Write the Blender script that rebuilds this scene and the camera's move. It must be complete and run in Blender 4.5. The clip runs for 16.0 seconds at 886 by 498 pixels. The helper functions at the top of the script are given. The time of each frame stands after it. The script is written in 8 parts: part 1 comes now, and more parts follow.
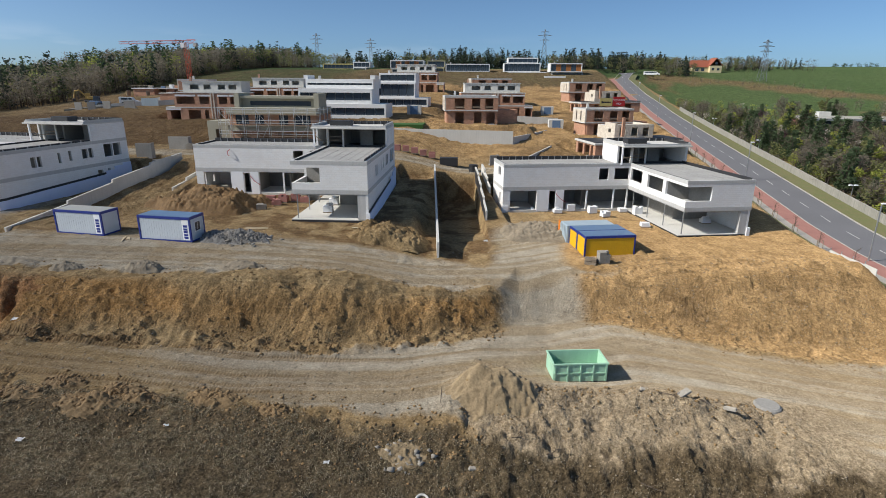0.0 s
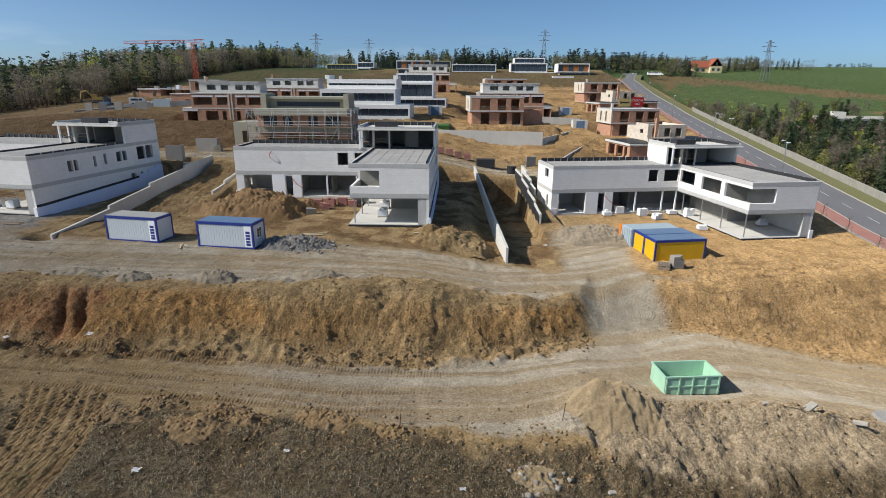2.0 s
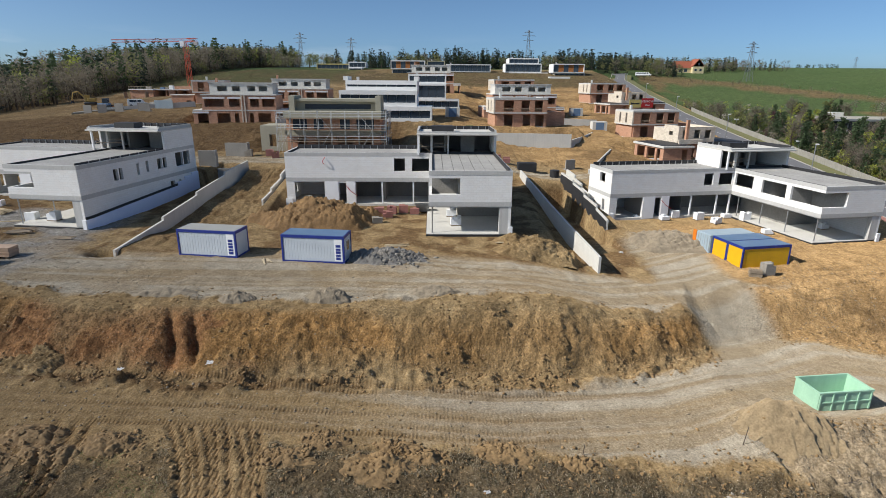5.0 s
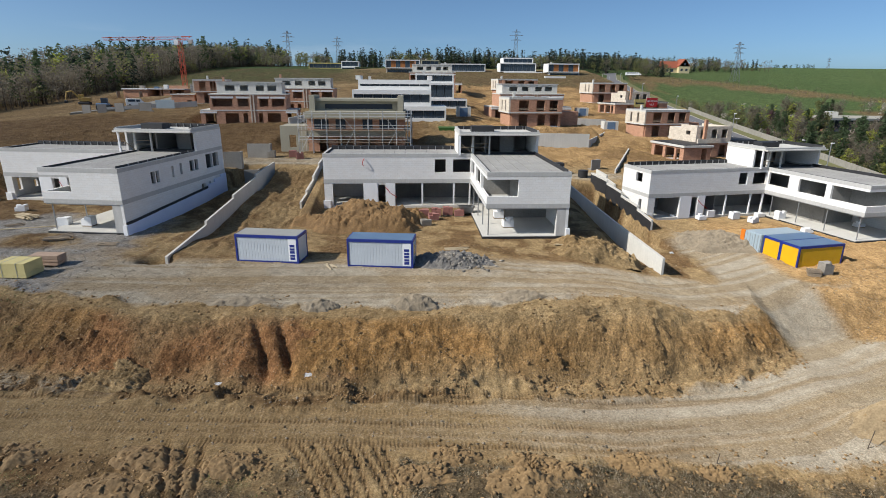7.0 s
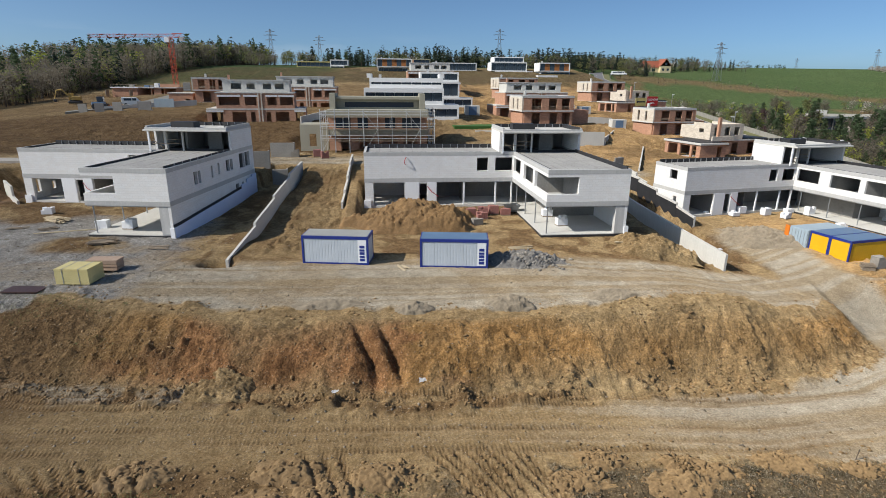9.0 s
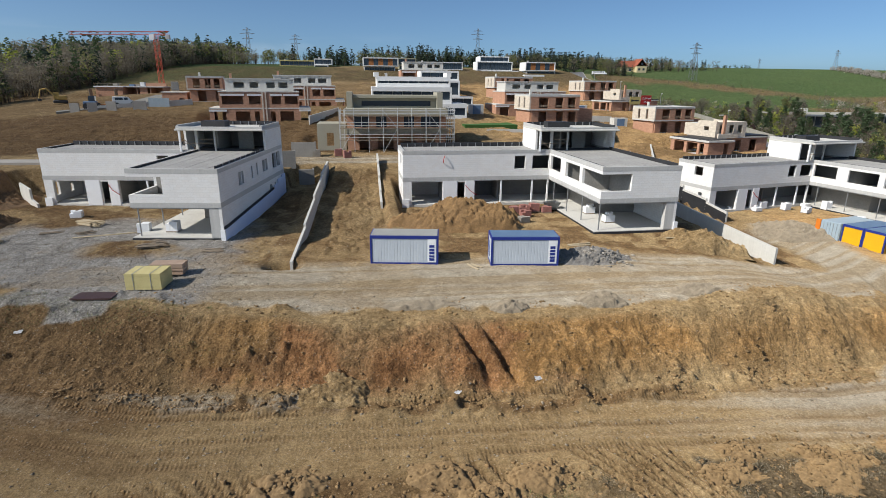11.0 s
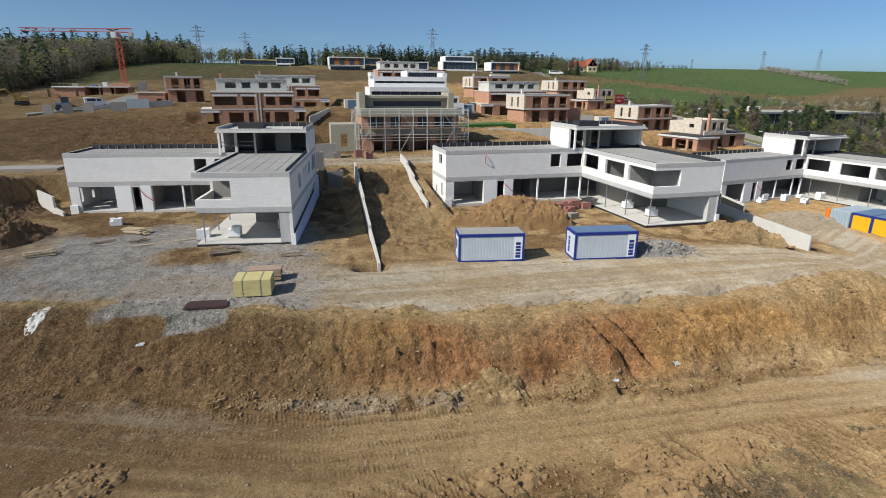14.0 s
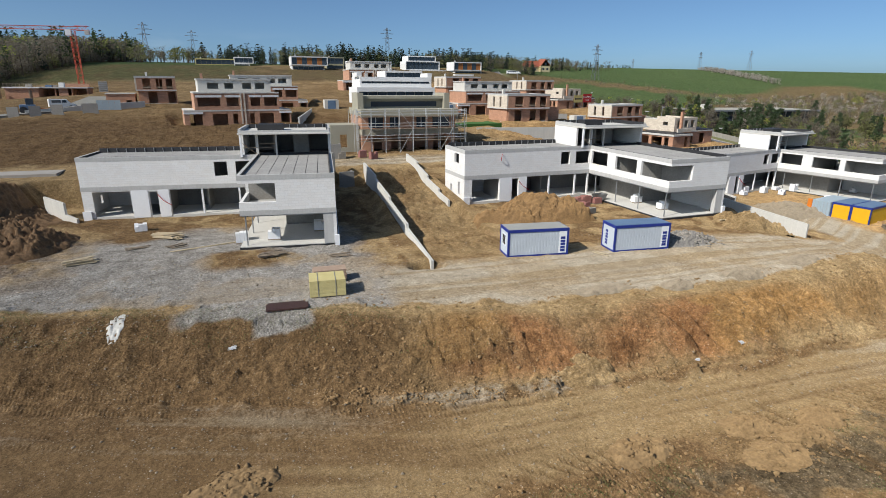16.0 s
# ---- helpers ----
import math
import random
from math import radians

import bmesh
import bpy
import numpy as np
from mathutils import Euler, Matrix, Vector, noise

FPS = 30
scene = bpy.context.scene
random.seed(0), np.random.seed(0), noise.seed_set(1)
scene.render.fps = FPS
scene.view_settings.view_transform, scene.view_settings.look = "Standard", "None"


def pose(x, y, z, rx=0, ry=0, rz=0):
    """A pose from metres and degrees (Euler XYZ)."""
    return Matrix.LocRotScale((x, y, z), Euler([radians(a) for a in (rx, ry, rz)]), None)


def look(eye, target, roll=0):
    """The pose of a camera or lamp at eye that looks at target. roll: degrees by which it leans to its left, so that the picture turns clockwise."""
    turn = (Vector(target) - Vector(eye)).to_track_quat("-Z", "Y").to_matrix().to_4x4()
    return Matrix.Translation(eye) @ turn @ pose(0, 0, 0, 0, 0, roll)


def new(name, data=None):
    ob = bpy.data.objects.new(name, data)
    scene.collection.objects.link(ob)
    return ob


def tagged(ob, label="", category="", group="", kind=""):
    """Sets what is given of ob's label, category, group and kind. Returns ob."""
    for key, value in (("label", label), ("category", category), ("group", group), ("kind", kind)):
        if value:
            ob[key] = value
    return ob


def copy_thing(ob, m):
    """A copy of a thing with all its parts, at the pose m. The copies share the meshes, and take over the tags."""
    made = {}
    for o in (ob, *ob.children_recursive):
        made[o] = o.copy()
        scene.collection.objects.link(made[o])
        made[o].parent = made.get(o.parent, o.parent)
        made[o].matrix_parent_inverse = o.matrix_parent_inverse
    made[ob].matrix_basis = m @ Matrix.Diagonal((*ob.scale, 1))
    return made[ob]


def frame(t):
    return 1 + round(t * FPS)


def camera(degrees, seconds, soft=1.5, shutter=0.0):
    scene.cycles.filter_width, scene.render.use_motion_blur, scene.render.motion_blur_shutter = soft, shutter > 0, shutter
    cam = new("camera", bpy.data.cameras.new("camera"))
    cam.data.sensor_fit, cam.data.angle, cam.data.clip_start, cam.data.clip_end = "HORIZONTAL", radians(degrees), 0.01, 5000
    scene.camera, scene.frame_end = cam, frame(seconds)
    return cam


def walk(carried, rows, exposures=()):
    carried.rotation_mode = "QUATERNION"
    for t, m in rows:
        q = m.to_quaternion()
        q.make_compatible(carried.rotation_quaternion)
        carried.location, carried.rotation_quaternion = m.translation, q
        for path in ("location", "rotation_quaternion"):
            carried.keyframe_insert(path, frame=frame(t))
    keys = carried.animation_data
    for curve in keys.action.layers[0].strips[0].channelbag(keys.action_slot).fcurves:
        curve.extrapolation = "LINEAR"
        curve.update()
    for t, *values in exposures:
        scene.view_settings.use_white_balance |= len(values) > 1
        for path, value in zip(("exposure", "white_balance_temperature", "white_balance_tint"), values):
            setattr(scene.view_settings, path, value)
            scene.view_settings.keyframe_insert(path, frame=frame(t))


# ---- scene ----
cam = camera(78.6, 16.0, 0.9)
# seconds, eye x y z, yaw, pitch, lean
PATH = [
    (0.0, 2.892, 0.001, 15.618, 2.827, -16.839, 0.383),
    (0.5, 0.940, 0.391, 15.546, 2.656, -16.806, 0.364),
    (1.0, -1.140, 0.850, 15.492, 2.452, -16.786, 0.352),
    (1.5, -3.260, 1.329, 15.470, 2.174, -16.777, 0.345),
    (2.0, -5.368, 1.798, 15.486, 1.814, -16.775, 0.342),
    (2.5, -7.439, 2.244, 15.536, 1.384, -16.780, 0.344),
    (3.0, -9.466, 2.662, 15.610, 0.903, -16.789, 0.349),
    (3.5, -11.455, 3.056, 15.698, 0.393, -16.800, 0.357),
    (4.0, -13.421, 3.431, 15.785, -0.132, -16.812, 0.367),
    (4.5, -15.379, 3.795, 15.863, -0.661, -16.825, 0.379),
    (5.0, -17.346, 4.158, 15.921, -1.190, -16.837, 0.392),
    (5.5, -19.337, 4.525, 15.953, -1.723, -16.849, 0.406),
    (6.0, -21.361, 4.901, 15.956, -2.265, -16.858, 0.420),
    (6.5, -23.425, 5.289, 15.929, -2.825, -16.866, 0.434),
    (7.0, -25.529, 5.688, 15.875, -3.411, -16.873, 0.448),
    (7.5, -27.670, 6.096, 15.799, -4.029, -16.878, 0.461),
    (8.0, -29.839, 6.508, 15.708, -4.684, -16.881, 0.473),
    (8.5, -32.027, 6.919, 15.608, -5.376, -16.883, 0.483),
    (9.0, -34.222, 7.322, 15.509, -6.103, -16.885, 0.492),
    (9.5, -36.411, 7.712, 15.417, -6.861, -16.885, 0.499),
    (10.0, -38.584, 8.084, 15.339, -7.645, -16.886, 0.504),
    (10.5, -40.733, 8.434, 15.280, -8.450, -16.887, 0.506),
    (11.0, -42.853, 8.762, 15.242, -9.274, -16.888, 0.506),
    (11.5, -44.943, 9.067, 15.225, -10.123, -16.890, 0.504),
    (12.0, -47.010, 9.356, 15.226, -11.004, -16.893, 0.499),
    (12.5, -49.063, 9.633, 15.242, -11.934, -16.898, 0.491),
    (13.0, -51.118, 9.907, 15.266, -12.934, -16.903, 0.481),
    (13.5, -53.194, 10.188, 15.291, -14.027, -16.909, 0.469),
    (14.0, -55.311, 10.486, 15.313, -15.233, -16.915, 0.453),
    (14.5, -57.488, 10.807, 15.328, -16.557, -16.922, 0.436),
    (15.0, -59.740, 11.153, 15.341, -17.977, -16.928, 0.416),
    (15.5, -62.073, 11.521, 15.364, -19.426, -16.932, 0.393),
    (16.0, -64.477, 11.893, 15.421, -20.765, -16.933, 0.369),
]
walk(cam, [(t, pose(x, y, z, 90 + pitch, 0, yaw) @ pose(0, 0, 0, 0, 0, lean)) for t, x, y, z, yaw, pitch, lean in PATH], [(0.0, -0.02), (7.0, -0.06), (12.0, -0.12), (16.0, -0.16)])

# ---- light ----
world = bpy.data.worlds.new("sky")
world.use_nodes = True
scene.world = world
wn = world.node_tree.nodes
sky = wn.new("ShaderNodeTexSky")
sky.sky_type, sky.sun_disc = "NISHITA", False
SUN_EL, SUN_AZ = 38.5, 253.0            # degrees; azimuth clockwise from +y
sky.sun_elevation, sky.sun_rotation = radians(SUN_EL), radians(SUN_AZ)
sky.altitude, sky.air_density, sky.dust_density, sky.ozone_density = 500, 0.5, 1.7, 4.6
wl = world.node_tree.links
# thin clouds low over the horizon
wc, wm, wno = wn.new("ShaderNodeTexCoord"), wn.new("ShaderNodeMapping"), wn.new("ShaderNodeTexNoise")
wm.inputs["Scale"].default_value = (3.0, 3.0, 16.0)
wno.inputs["Scale"].default_value, wno.inputs["Detail"].default_value = 1.6, 6
wl.new(wc.outputs["Generated"], wm.inputs[0])
wl.new(wm.outputs[0], wno.inputs["Vector"])
wr = wn.new("ShaderNodeValToRGB")
wr.color_ramp.elements[0].position, wr.color_ramp.elements[1].position = 0.52, 0.74
wr.color_ramp.elements[0].color, wr.color_ramp.elements[1].color = (0, 0, 0, 1), (0.55, 0.55, 0.55, 1)
wl.new(wno.outputs[0], wr.inputs[0])
wsep, wband = wn.new("ShaderNodeSeparateXYZ"), wn.new("ShaderNodeMapRange")
wl.new(wc.outputs["Generated"], wsep.inputs[0])
wband.inputs[1].default_value, wband.inputs[2].default_value, wband.inputs[3].default_value, wband.inputs[4].default_value = 0.02, 0.085, 1.0, 0.0
wl.new(wsep.outputs[2], wband.inputs[0])
wf = wn.new("ShaderNodeMath")
wf.operation = "MULTIPLY"
wl.new(wr.outputs[0], wf.inputs[0])
wl.new(wband.outputs[0], wf.inputs[1])
wside, wf2 = wn.new("ShaderNodeMapRange"), wn.new("ShaderNodeMath")
wside.interpolation_type = "SMOOTHSTEP"
wside.inputs[1].default_value, wside.inputs[2].default_value, wside.inputs[3].default_value, wside.inputs[4].default_value = -0.35, 0.3, 1.0, 0.08
wl.new(wsep.outputs[0], wside.inputs[0])
wf2.operation = "MULTIPLY"
wl.new(wf.outputs[0], wf2.inputs[0])
wl.new(wside.outputs[0], wf2.inputs[1])
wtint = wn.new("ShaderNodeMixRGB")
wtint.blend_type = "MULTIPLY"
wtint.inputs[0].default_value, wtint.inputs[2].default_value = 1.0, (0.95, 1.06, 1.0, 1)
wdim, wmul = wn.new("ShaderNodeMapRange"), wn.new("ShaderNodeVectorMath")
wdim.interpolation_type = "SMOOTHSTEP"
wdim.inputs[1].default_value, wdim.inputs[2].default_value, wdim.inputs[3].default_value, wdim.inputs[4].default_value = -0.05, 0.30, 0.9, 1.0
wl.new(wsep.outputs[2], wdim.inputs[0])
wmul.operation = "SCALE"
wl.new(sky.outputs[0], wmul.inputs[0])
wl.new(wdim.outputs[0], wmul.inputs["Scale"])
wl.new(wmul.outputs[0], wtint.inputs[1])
wmix = wn.new("ShaderNodeMixRGB")
wmix.inputs[2].default_value = (7.0, 7.4, 7.9, 1)
wl.new(wf2.outputs[0], wmix.inputs[0])
wl.new(wtint.outputs[0], wmix.inputs[1])
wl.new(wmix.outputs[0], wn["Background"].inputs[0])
wn["Background"].inputs[1].default_value = 0.138
sun = new("sun", bpy.data.lights.new("sun", "SUN"))
sun.data.energy, sun.data.angle, sun.data.color = 4.9, radians(0.53), (1.0, 0.945, 0.86)
to_sun = Vector((math.sin(radians(SUN_AZ)) * math.cos(radians(SUN_EL)), math.cos(radians(SUN_AZ)) * math.cos(radians(SUN_EL)), math.sin(radians(SUN_EL))))
sun.matrix_world = look(to_sun * 200, (0, 0, 0))


# ---- materials ----
def mat(name, col, col2=None, rough=0.85, scale=1.2, fine=14.0, bump=0.25, metal=0.0, mix=0.6, island=0.0, streak=0.0):
    """A surface with two scales of variation between col and col2, fine relief and optional vertical streaks."""
    m = bpy.data.materials.new(name)
    m.use_nodes = True
    n, l = m.node_tree.nodes, m.node_tree.links
    b = n["Principled BSDF"]
    b.inputs["Metallic"].default_value = metal
    b.inputs["Diffuse Roughness"].default_value = 1.0 if rough > 0.9 else 0.3
    col2 = col2 or tuple(c * 0.72 for c in col)
    tc = n.new("ShaderNodeTexCoord")
    big, small = n.new("ShaderNodeTexNoise"), n.new("ShaderNodeTexNoise")
    big.inputs["Scale"].default_value, big.inputs["Detail"].default_value = scale, 5
    small.inputs["Scale"].default_value, small.inputs["Detail"].default_value = fine, 4
    for t in (big, small):
        l.new(tc.outputs["Object"], t.inputs["Vector"])
    add = n.new("ShaderNodeMath")
    add.operation = "MULTIPLY_ADD"
    add.inputs[1].default_value = 0.55
    l.new(small.outputs[0], add.inputs[0])
    half = n.new("ShaderNodeMath")
    half.operation = "MULTIPLY"
    half.inputs[1].default_value = 0.45
    l.new(big.outputs[0], half.inputs[0])
    l.new(half.outputs[0], add.inputs[2])
    last = add.outputs[0]
    if streak:
        mp = n.new("ShaderNodeMapping")
        mp.inputs["Scale"].default_value = (2.2, 2.2, 0.12)
        st = n.new("ShaderNodeTexNoise")
        st.inputs["Scale"].default_value, st.inputs["Detail"].default_value = 2.0, 4
        l.new(tc.outputs["Object"], mp.inputs[0])
        l.new(mp.outputs[0], st.inputs["Vector"])
        s2 = n.new("ShaderNodeMixRGB")
        s2.inputs[0].default_value = streak
        l.new(last, s2.inputs[1])
        l.new(st.outputs[0], s2.inputs[2])
        last = s2.outputs[0]
    ramp = n.new("ShaderNodeValToRGB")
    ramp.color_ramp.elements[0].position, ramp.color_ramp.elements[1].position = 0.5 - 0.28 * mix, 0.5 + 0.28 * mix
    ramp.color_ramp.elements[0].color, ramp.color_ramp.elements[1].color = (*col2, 1), (*col, 1)
    l.new(last, ramp.inputs[0])
    out = ramp.outputs[0]
    if island:
        ge = n.new("ShaderNodeNewGeometry")
        hs = n.new("ShaderNodeHueSaturation")
        mr = n.new("ShaderNodeMapRange")
        mr.inputs[3].default_value, mr.inputs[4].default_value = 1 - island, 1 + island
        l.new(ge.outputs["Random Per Island"], mr.inputs[0])
        l.new(mr.outputs[0], hs.inputs["Value"])
        l.new(out, hs.inputs["Color"])
        out = hs.outputs[0]
    l.new(out, b.inputs["Base Color"])
    rr = n.new("ShaderNodeMapRange")
    rr.inputs[3].default_value, rr.inputs[4].default_value = max(0.02, rough - 0.12), min(1, rough + 0.1)
    l.new(small.outputs[0], rr.inputs[0])
    l.new(rr.outputs[0], b.inputs["Roughness"])
    if bump:
        bp = n.new("ShaderNodeBump")
        bp.inputs["Strength"].default_value, bp.inputs["Distance"].default_value = bump, 0.04
        l.new(small.outputs[0], bp.inputs["Height"])
        l.new(bp.outputs[0], b.inputs["Normal"])
    return m


def brick_mat(name, col, col2, mortar, bw=0.5, bh=0.25, joint=0.012, even=0.8):
    """Masonry blocks on upright walls: courses by height, joints by the run of the wall."""
    m = mat(name, col, col2, 0.9, 0.8, 9.0, 0.3)
    n, l = m.node_tree.nodes, m.node_tree.links
    b = n["Principled BSDF"]
    src = b.inputs["Base Color"].links[0].from_socket
    ge = n.new("ShaderNodeTexCoord")
    sp, cb = n.new("ShaderNodeSeparateXYZ"), n.new("ShaderNodeCombineXYZ")
    l.new(ge.outputs["Object"], sp.inputs[0])
    ad = n.new("ShaderNodeMath")
    l.new(sp.outputs[0], ad.inputs[0])
    l.new(sp.outputs[1], ad.inputs[1])
    l.new(ad.outputs[0], cb.inputs[0])
    l.new(sp.outputs[2], cb.inputs[1])
    br = n.new("ShaderNodeTexBrick")
    br.inputs["Scale"].default_value = 1.0
    br.inputs["Brick Width"].default_value, br.inputs["Row Height"].default_value, br.inputs["Mortar Size"].default_value = bw, bh, joint
    br.inputs["Color1"].default_value, br.inputs["Color2"].default_value, br.inputs["Mortar"].default_value = (1, 1, 1, 1), (even, even * 0.98, even * 0.96, 1), (*mortar, 1)
    l.new(cb.outputs[0], br.inputs["Vector"])
    mx = n.new("ShaderNodeMixRGB")
    mx.blend_type = "MULTIPLY"
    mx.inputs[0].default_value = 1.0
    l.new(src, mx.inputs[1])
    l.new(br.outputs[0], mx.inputs[2])
    l.new(mx.outputs[0], b.inputs["Base Color"])
    return m


def glass_mat(name, col=(0.02, 0.03, 0.045)):
    m = bpy.data.materials.new(name)
    m.use_nodes = True
    b = m.node_tree.nodes["Principled BSDF"]
    b.inputs["Base Color"].default_value = (*col, 1)
    b.inputs["Roughness"].default_value, b.inputs["IOR"].default_value = 0.06, 1.5
    return m


WHITE = brick_mat("aerated_block", (0.85, 0.85, 0.84), (0.75, 0.75, 0.745), (0.84, 0.84, 0.83), 0.62, 0.25, 0.010, 0.965)
CONC = mat("raw_concrete", (0.56, 0.555, 0.54), (0.42, 0.42, 0.41), 0.88, 0.5, 7.0, 0.25, streak=0.35)
CONC_L = mat("pale_concrete", (0.66, 0.645, 0.60), (0.52, 0.51, 0.475), 0.9, 0.4, 6.0, 0.2, streak=0.3)
# grey inner surfaces, toned below CONC so the rooms' dimness is partly in the colour
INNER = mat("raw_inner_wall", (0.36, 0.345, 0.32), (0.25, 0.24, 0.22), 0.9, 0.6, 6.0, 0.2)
DARKDECK = mat("dark_roof_deck", (0.17, 0.165, 0.16), (0.11, 0.108, 0.105), 0.9, 0.5, 6.0, 0.2)
DECK = mat("roof_deck", (0.42, 0.41, 0.385), (0.28, 0.272, 0.26), 0.9, 0.35, 5.0, 0.2)
BITUMEN = mat("bitumen", (0.035, 0.036, 0.04), (0.02, 0.02, 0.022), 0.6, 1.0, 12.0, 0.3)
FOAM = mat("white_insulation", (0.86, 0.87, 0.88), (0.80, 0.81, 0.83), 0.8, 0.6, 8.0, 0.1)
# foam for the shaded side wall, blue skylight mixed into the colour
PLINTH = mat("plinth_foam_skytint", (0.74, 0.80, 0.95), (0.66, 0.72, 0.90), 0.8, 0.6, 8.0, 0.1)
PLASTER = mat("white_plaster", (0.78, 0.78, 0.77), (0.72, 0.72, 0.71), 0.8, 0.3, 6.0, 0.1)
GREYPL = mat("grey_render", (0.40, 0.38, 0.30), (0.32, 0.30, 0.235), 0.9, 0.3, 6.0, 0.15)
BRICK = brick_mat("hollow_brick", (0.60, 0.35, 0.235), (0.46, 0.25, 0.16), (0.85, 0.8, 0.75), 0.5, 0.25, 0.012)
BRICK_L = brick_mat("pale_block", (0.72, 0.65, 0.55), (0.64, 0.56, 0.46), (0.9, 0.9, 0.88), 0.5, 0.25, 0.012)
GLASS = glass_mat("window_glass", (0.045, 0.06, 0.08))
STEEL = mat("galvanised_steel", (0.45, 0.46, 0.47), (0.34, 0.35, 0.36), 0.45, 3.0, 20.0, 0.05, 0.7)
BLUE = mat("blue_paint", (0.02, 0.04, 0.27), (0.017, 0.033, 0.2), 0.5, 1.5, 12.0, 0.05)
PANEL = mat("white_panel", (0.56, 0.61, 0.66), (0.50, 0.55, 0.60), 0.5, 0.8, 8.0, 0.05)
YELLOW = mat("yellow_panel", (0.80, 0.46, 0.012), (0.70, 0.39, 0.01), 0.5, 0.8, 8.0, 0.05)
BLUEROOF = mat("blue_roof", (0.15, 0.235, 0.36), (0.10, 0.17, 0.28), 0.5, 0.6, 6.0, 0.05)
GREYROOF = mat("grey_roof", (0.40, 0.40, 0.37), (0.32, 0.32, 0.30), 0.6, 0.6, 6.0, 0.05)
BLUEGREY = mat("shipping_blue", (0.40, 0.48, 0.53), (0.32, 0.40, 0.46), 0.55, 0.8, 9.0, 0.05)
ORANGE = mat("orange_paint", (0.75, 0.22, 0.02), (0.6, 0.17, 0.015), 0.6)
MINT = mat("mint_paint", (0.42, 0.66, 0.49), (0.32, 0.54, 0.39), 0.55, 1.2, 10.0, 0.1, streak=0.3)
WOOD = mat("pale_timber", (0.60, 0.50, 0.34), (0.46, 0.37, 0.24), 0.8, 2.0, 16.0, 0.15, island=0.15)
REDWOOD = mat("reddish_timber", (0.50, 0.37, 0.28), (0.36, 0.25, 0.18), 0.85, 2.0, 16.0, 0.2, island=0.25)
OLDWOOD = mat("weathered_timber", (0.36, 0.29, 0.21), (0.24, 0.19, 0.14), 0.85, 2.0, 16.0, 0.2, island=0.2)
LUMBER = mat("yellow_boards", (0.66, 0.58, 0.28), (0.55, 0.47, 0.21), 0.75, 1.2, 14.0, 0.1, island=0.1)
PLYWOOD = mat("brown_film_board", (0.07, 0.035, 0.03), (0.05, 0.025, 0.02), 0.5)
RED = mat("red_paint", (0.55, 0.03, 0.03), (0.42, 0.02, 0.02), 0.6)
REDBRICK = mat("red_block", (0.42, 0.20, 0.17), (0.32, 0.14, 0.12), 0.9, 2.0, 14.0, 0.3, island=0.25)
CRANE_RED = mat("crane_red", (0.62, 0.10, 0.05), (0.5, 0.08, 0.04), 0.55)
ASPHALT = mat("asphalt", (0.17, 0.17, 0.18), (0.13, 0.13, 0.14), 0.9, 0.12, 20.0, 0.2)
PAVERED = mat("red_paving", (0.38, 0.19, 0.155), (0.31, 0.15, 0.125), 0.9, 0.7, 12.0, 0.3)
KERB = mat("kerb_stone", (0.44, 0.42, 0.38), (0.34, 0.32, 0.29), 0.9)
PAVE = mat("grey_paving", (0.40, 0.37, 0.33), (0.31, 0.29, 0.26), 0.9, 0.8, 12.0, 0.2)
PAINT = mat("road_paint", (0.6, 0.6, 0.58), (0.5, 0.5, 0.48), 0.8)
GRASS = mat("verge_grass", (0.10, 0.125, 0.04), (0.15, 0.125, 0.065), 0.95, 0.9, 12.0, 0.5)
LAWN = mat("lawn", (0.042, 0.125, 0.02), (0.035, 0.10, 0.018), 0.95, 0.9, 12.0, 0.4)
STONE = mat("rubble_stone", (0.40, 0.365, 0.315), (0.25, 0.23, 0.20), 0.95, 3.0, 20.0, 0.3, island=0.3)
PEBBLE = mat("tan_pebbles", (0.34, 0.28, 0.205), (0.22, 0.18, 0.13), 0.95, 3.0, 20.0, 0.3, island=0.3)
CLOD = mat("soil_clods", (0.36, 0.235, 0.11), (0.21, 0.13, 0.06), 1.0, 3.0, 18.0, 0.4, island=0.25)
BARK = mat("bark", (0.13, 0.10, 0.075), (0.08, 0.06, 0.045), 0.95, 3.0, 20.0, 0.4)


# ---- mesh helpers ----
def box(bm, x0, x1, y0, y1, z0, z1):
    v = [bm.verts.new(p) for p in ((x0, y0, z0), (x1, y0, z0), (x1, y1, z0), (x0, y1, z0), (x0, y0, z1), (x1, y0, z1), (x1, y1, z1), (x0, y1, z1))]
    for f in ((3, 2, 1, 0), (4, 5, 6, 7), (0, 1, 5, 4), (1, 2, 6, 5), (2, 3, 7, 6), (3, 0, 4, 7)):
        bm.faces.new([v[i] for i in f])
    return v


def rod(bm, a, b, r=0.03, n=6):
    """A straight bar from a to b."""
    a, b = Vector(a), Vector(b)
    q = (b - a).to_track_quat("Z", "Y")
    ring = [q @ Vector((r * math.cos(i * math.tau / n), r * math.sin(i * math.tau / n), 0)) for i in range(n)]
    lo, hi = [bm.verts.new(a + p) for p in ring], [bm.verts.new(b + p) for p in ring]
    for i in range(n):
        bm.faces.new((lo[i], lo[(i + 1) % n], hi[(i + 1) % n], hi[i]))
    bm.faces.new(lo[::-1])
    bm.faces.new(hi)


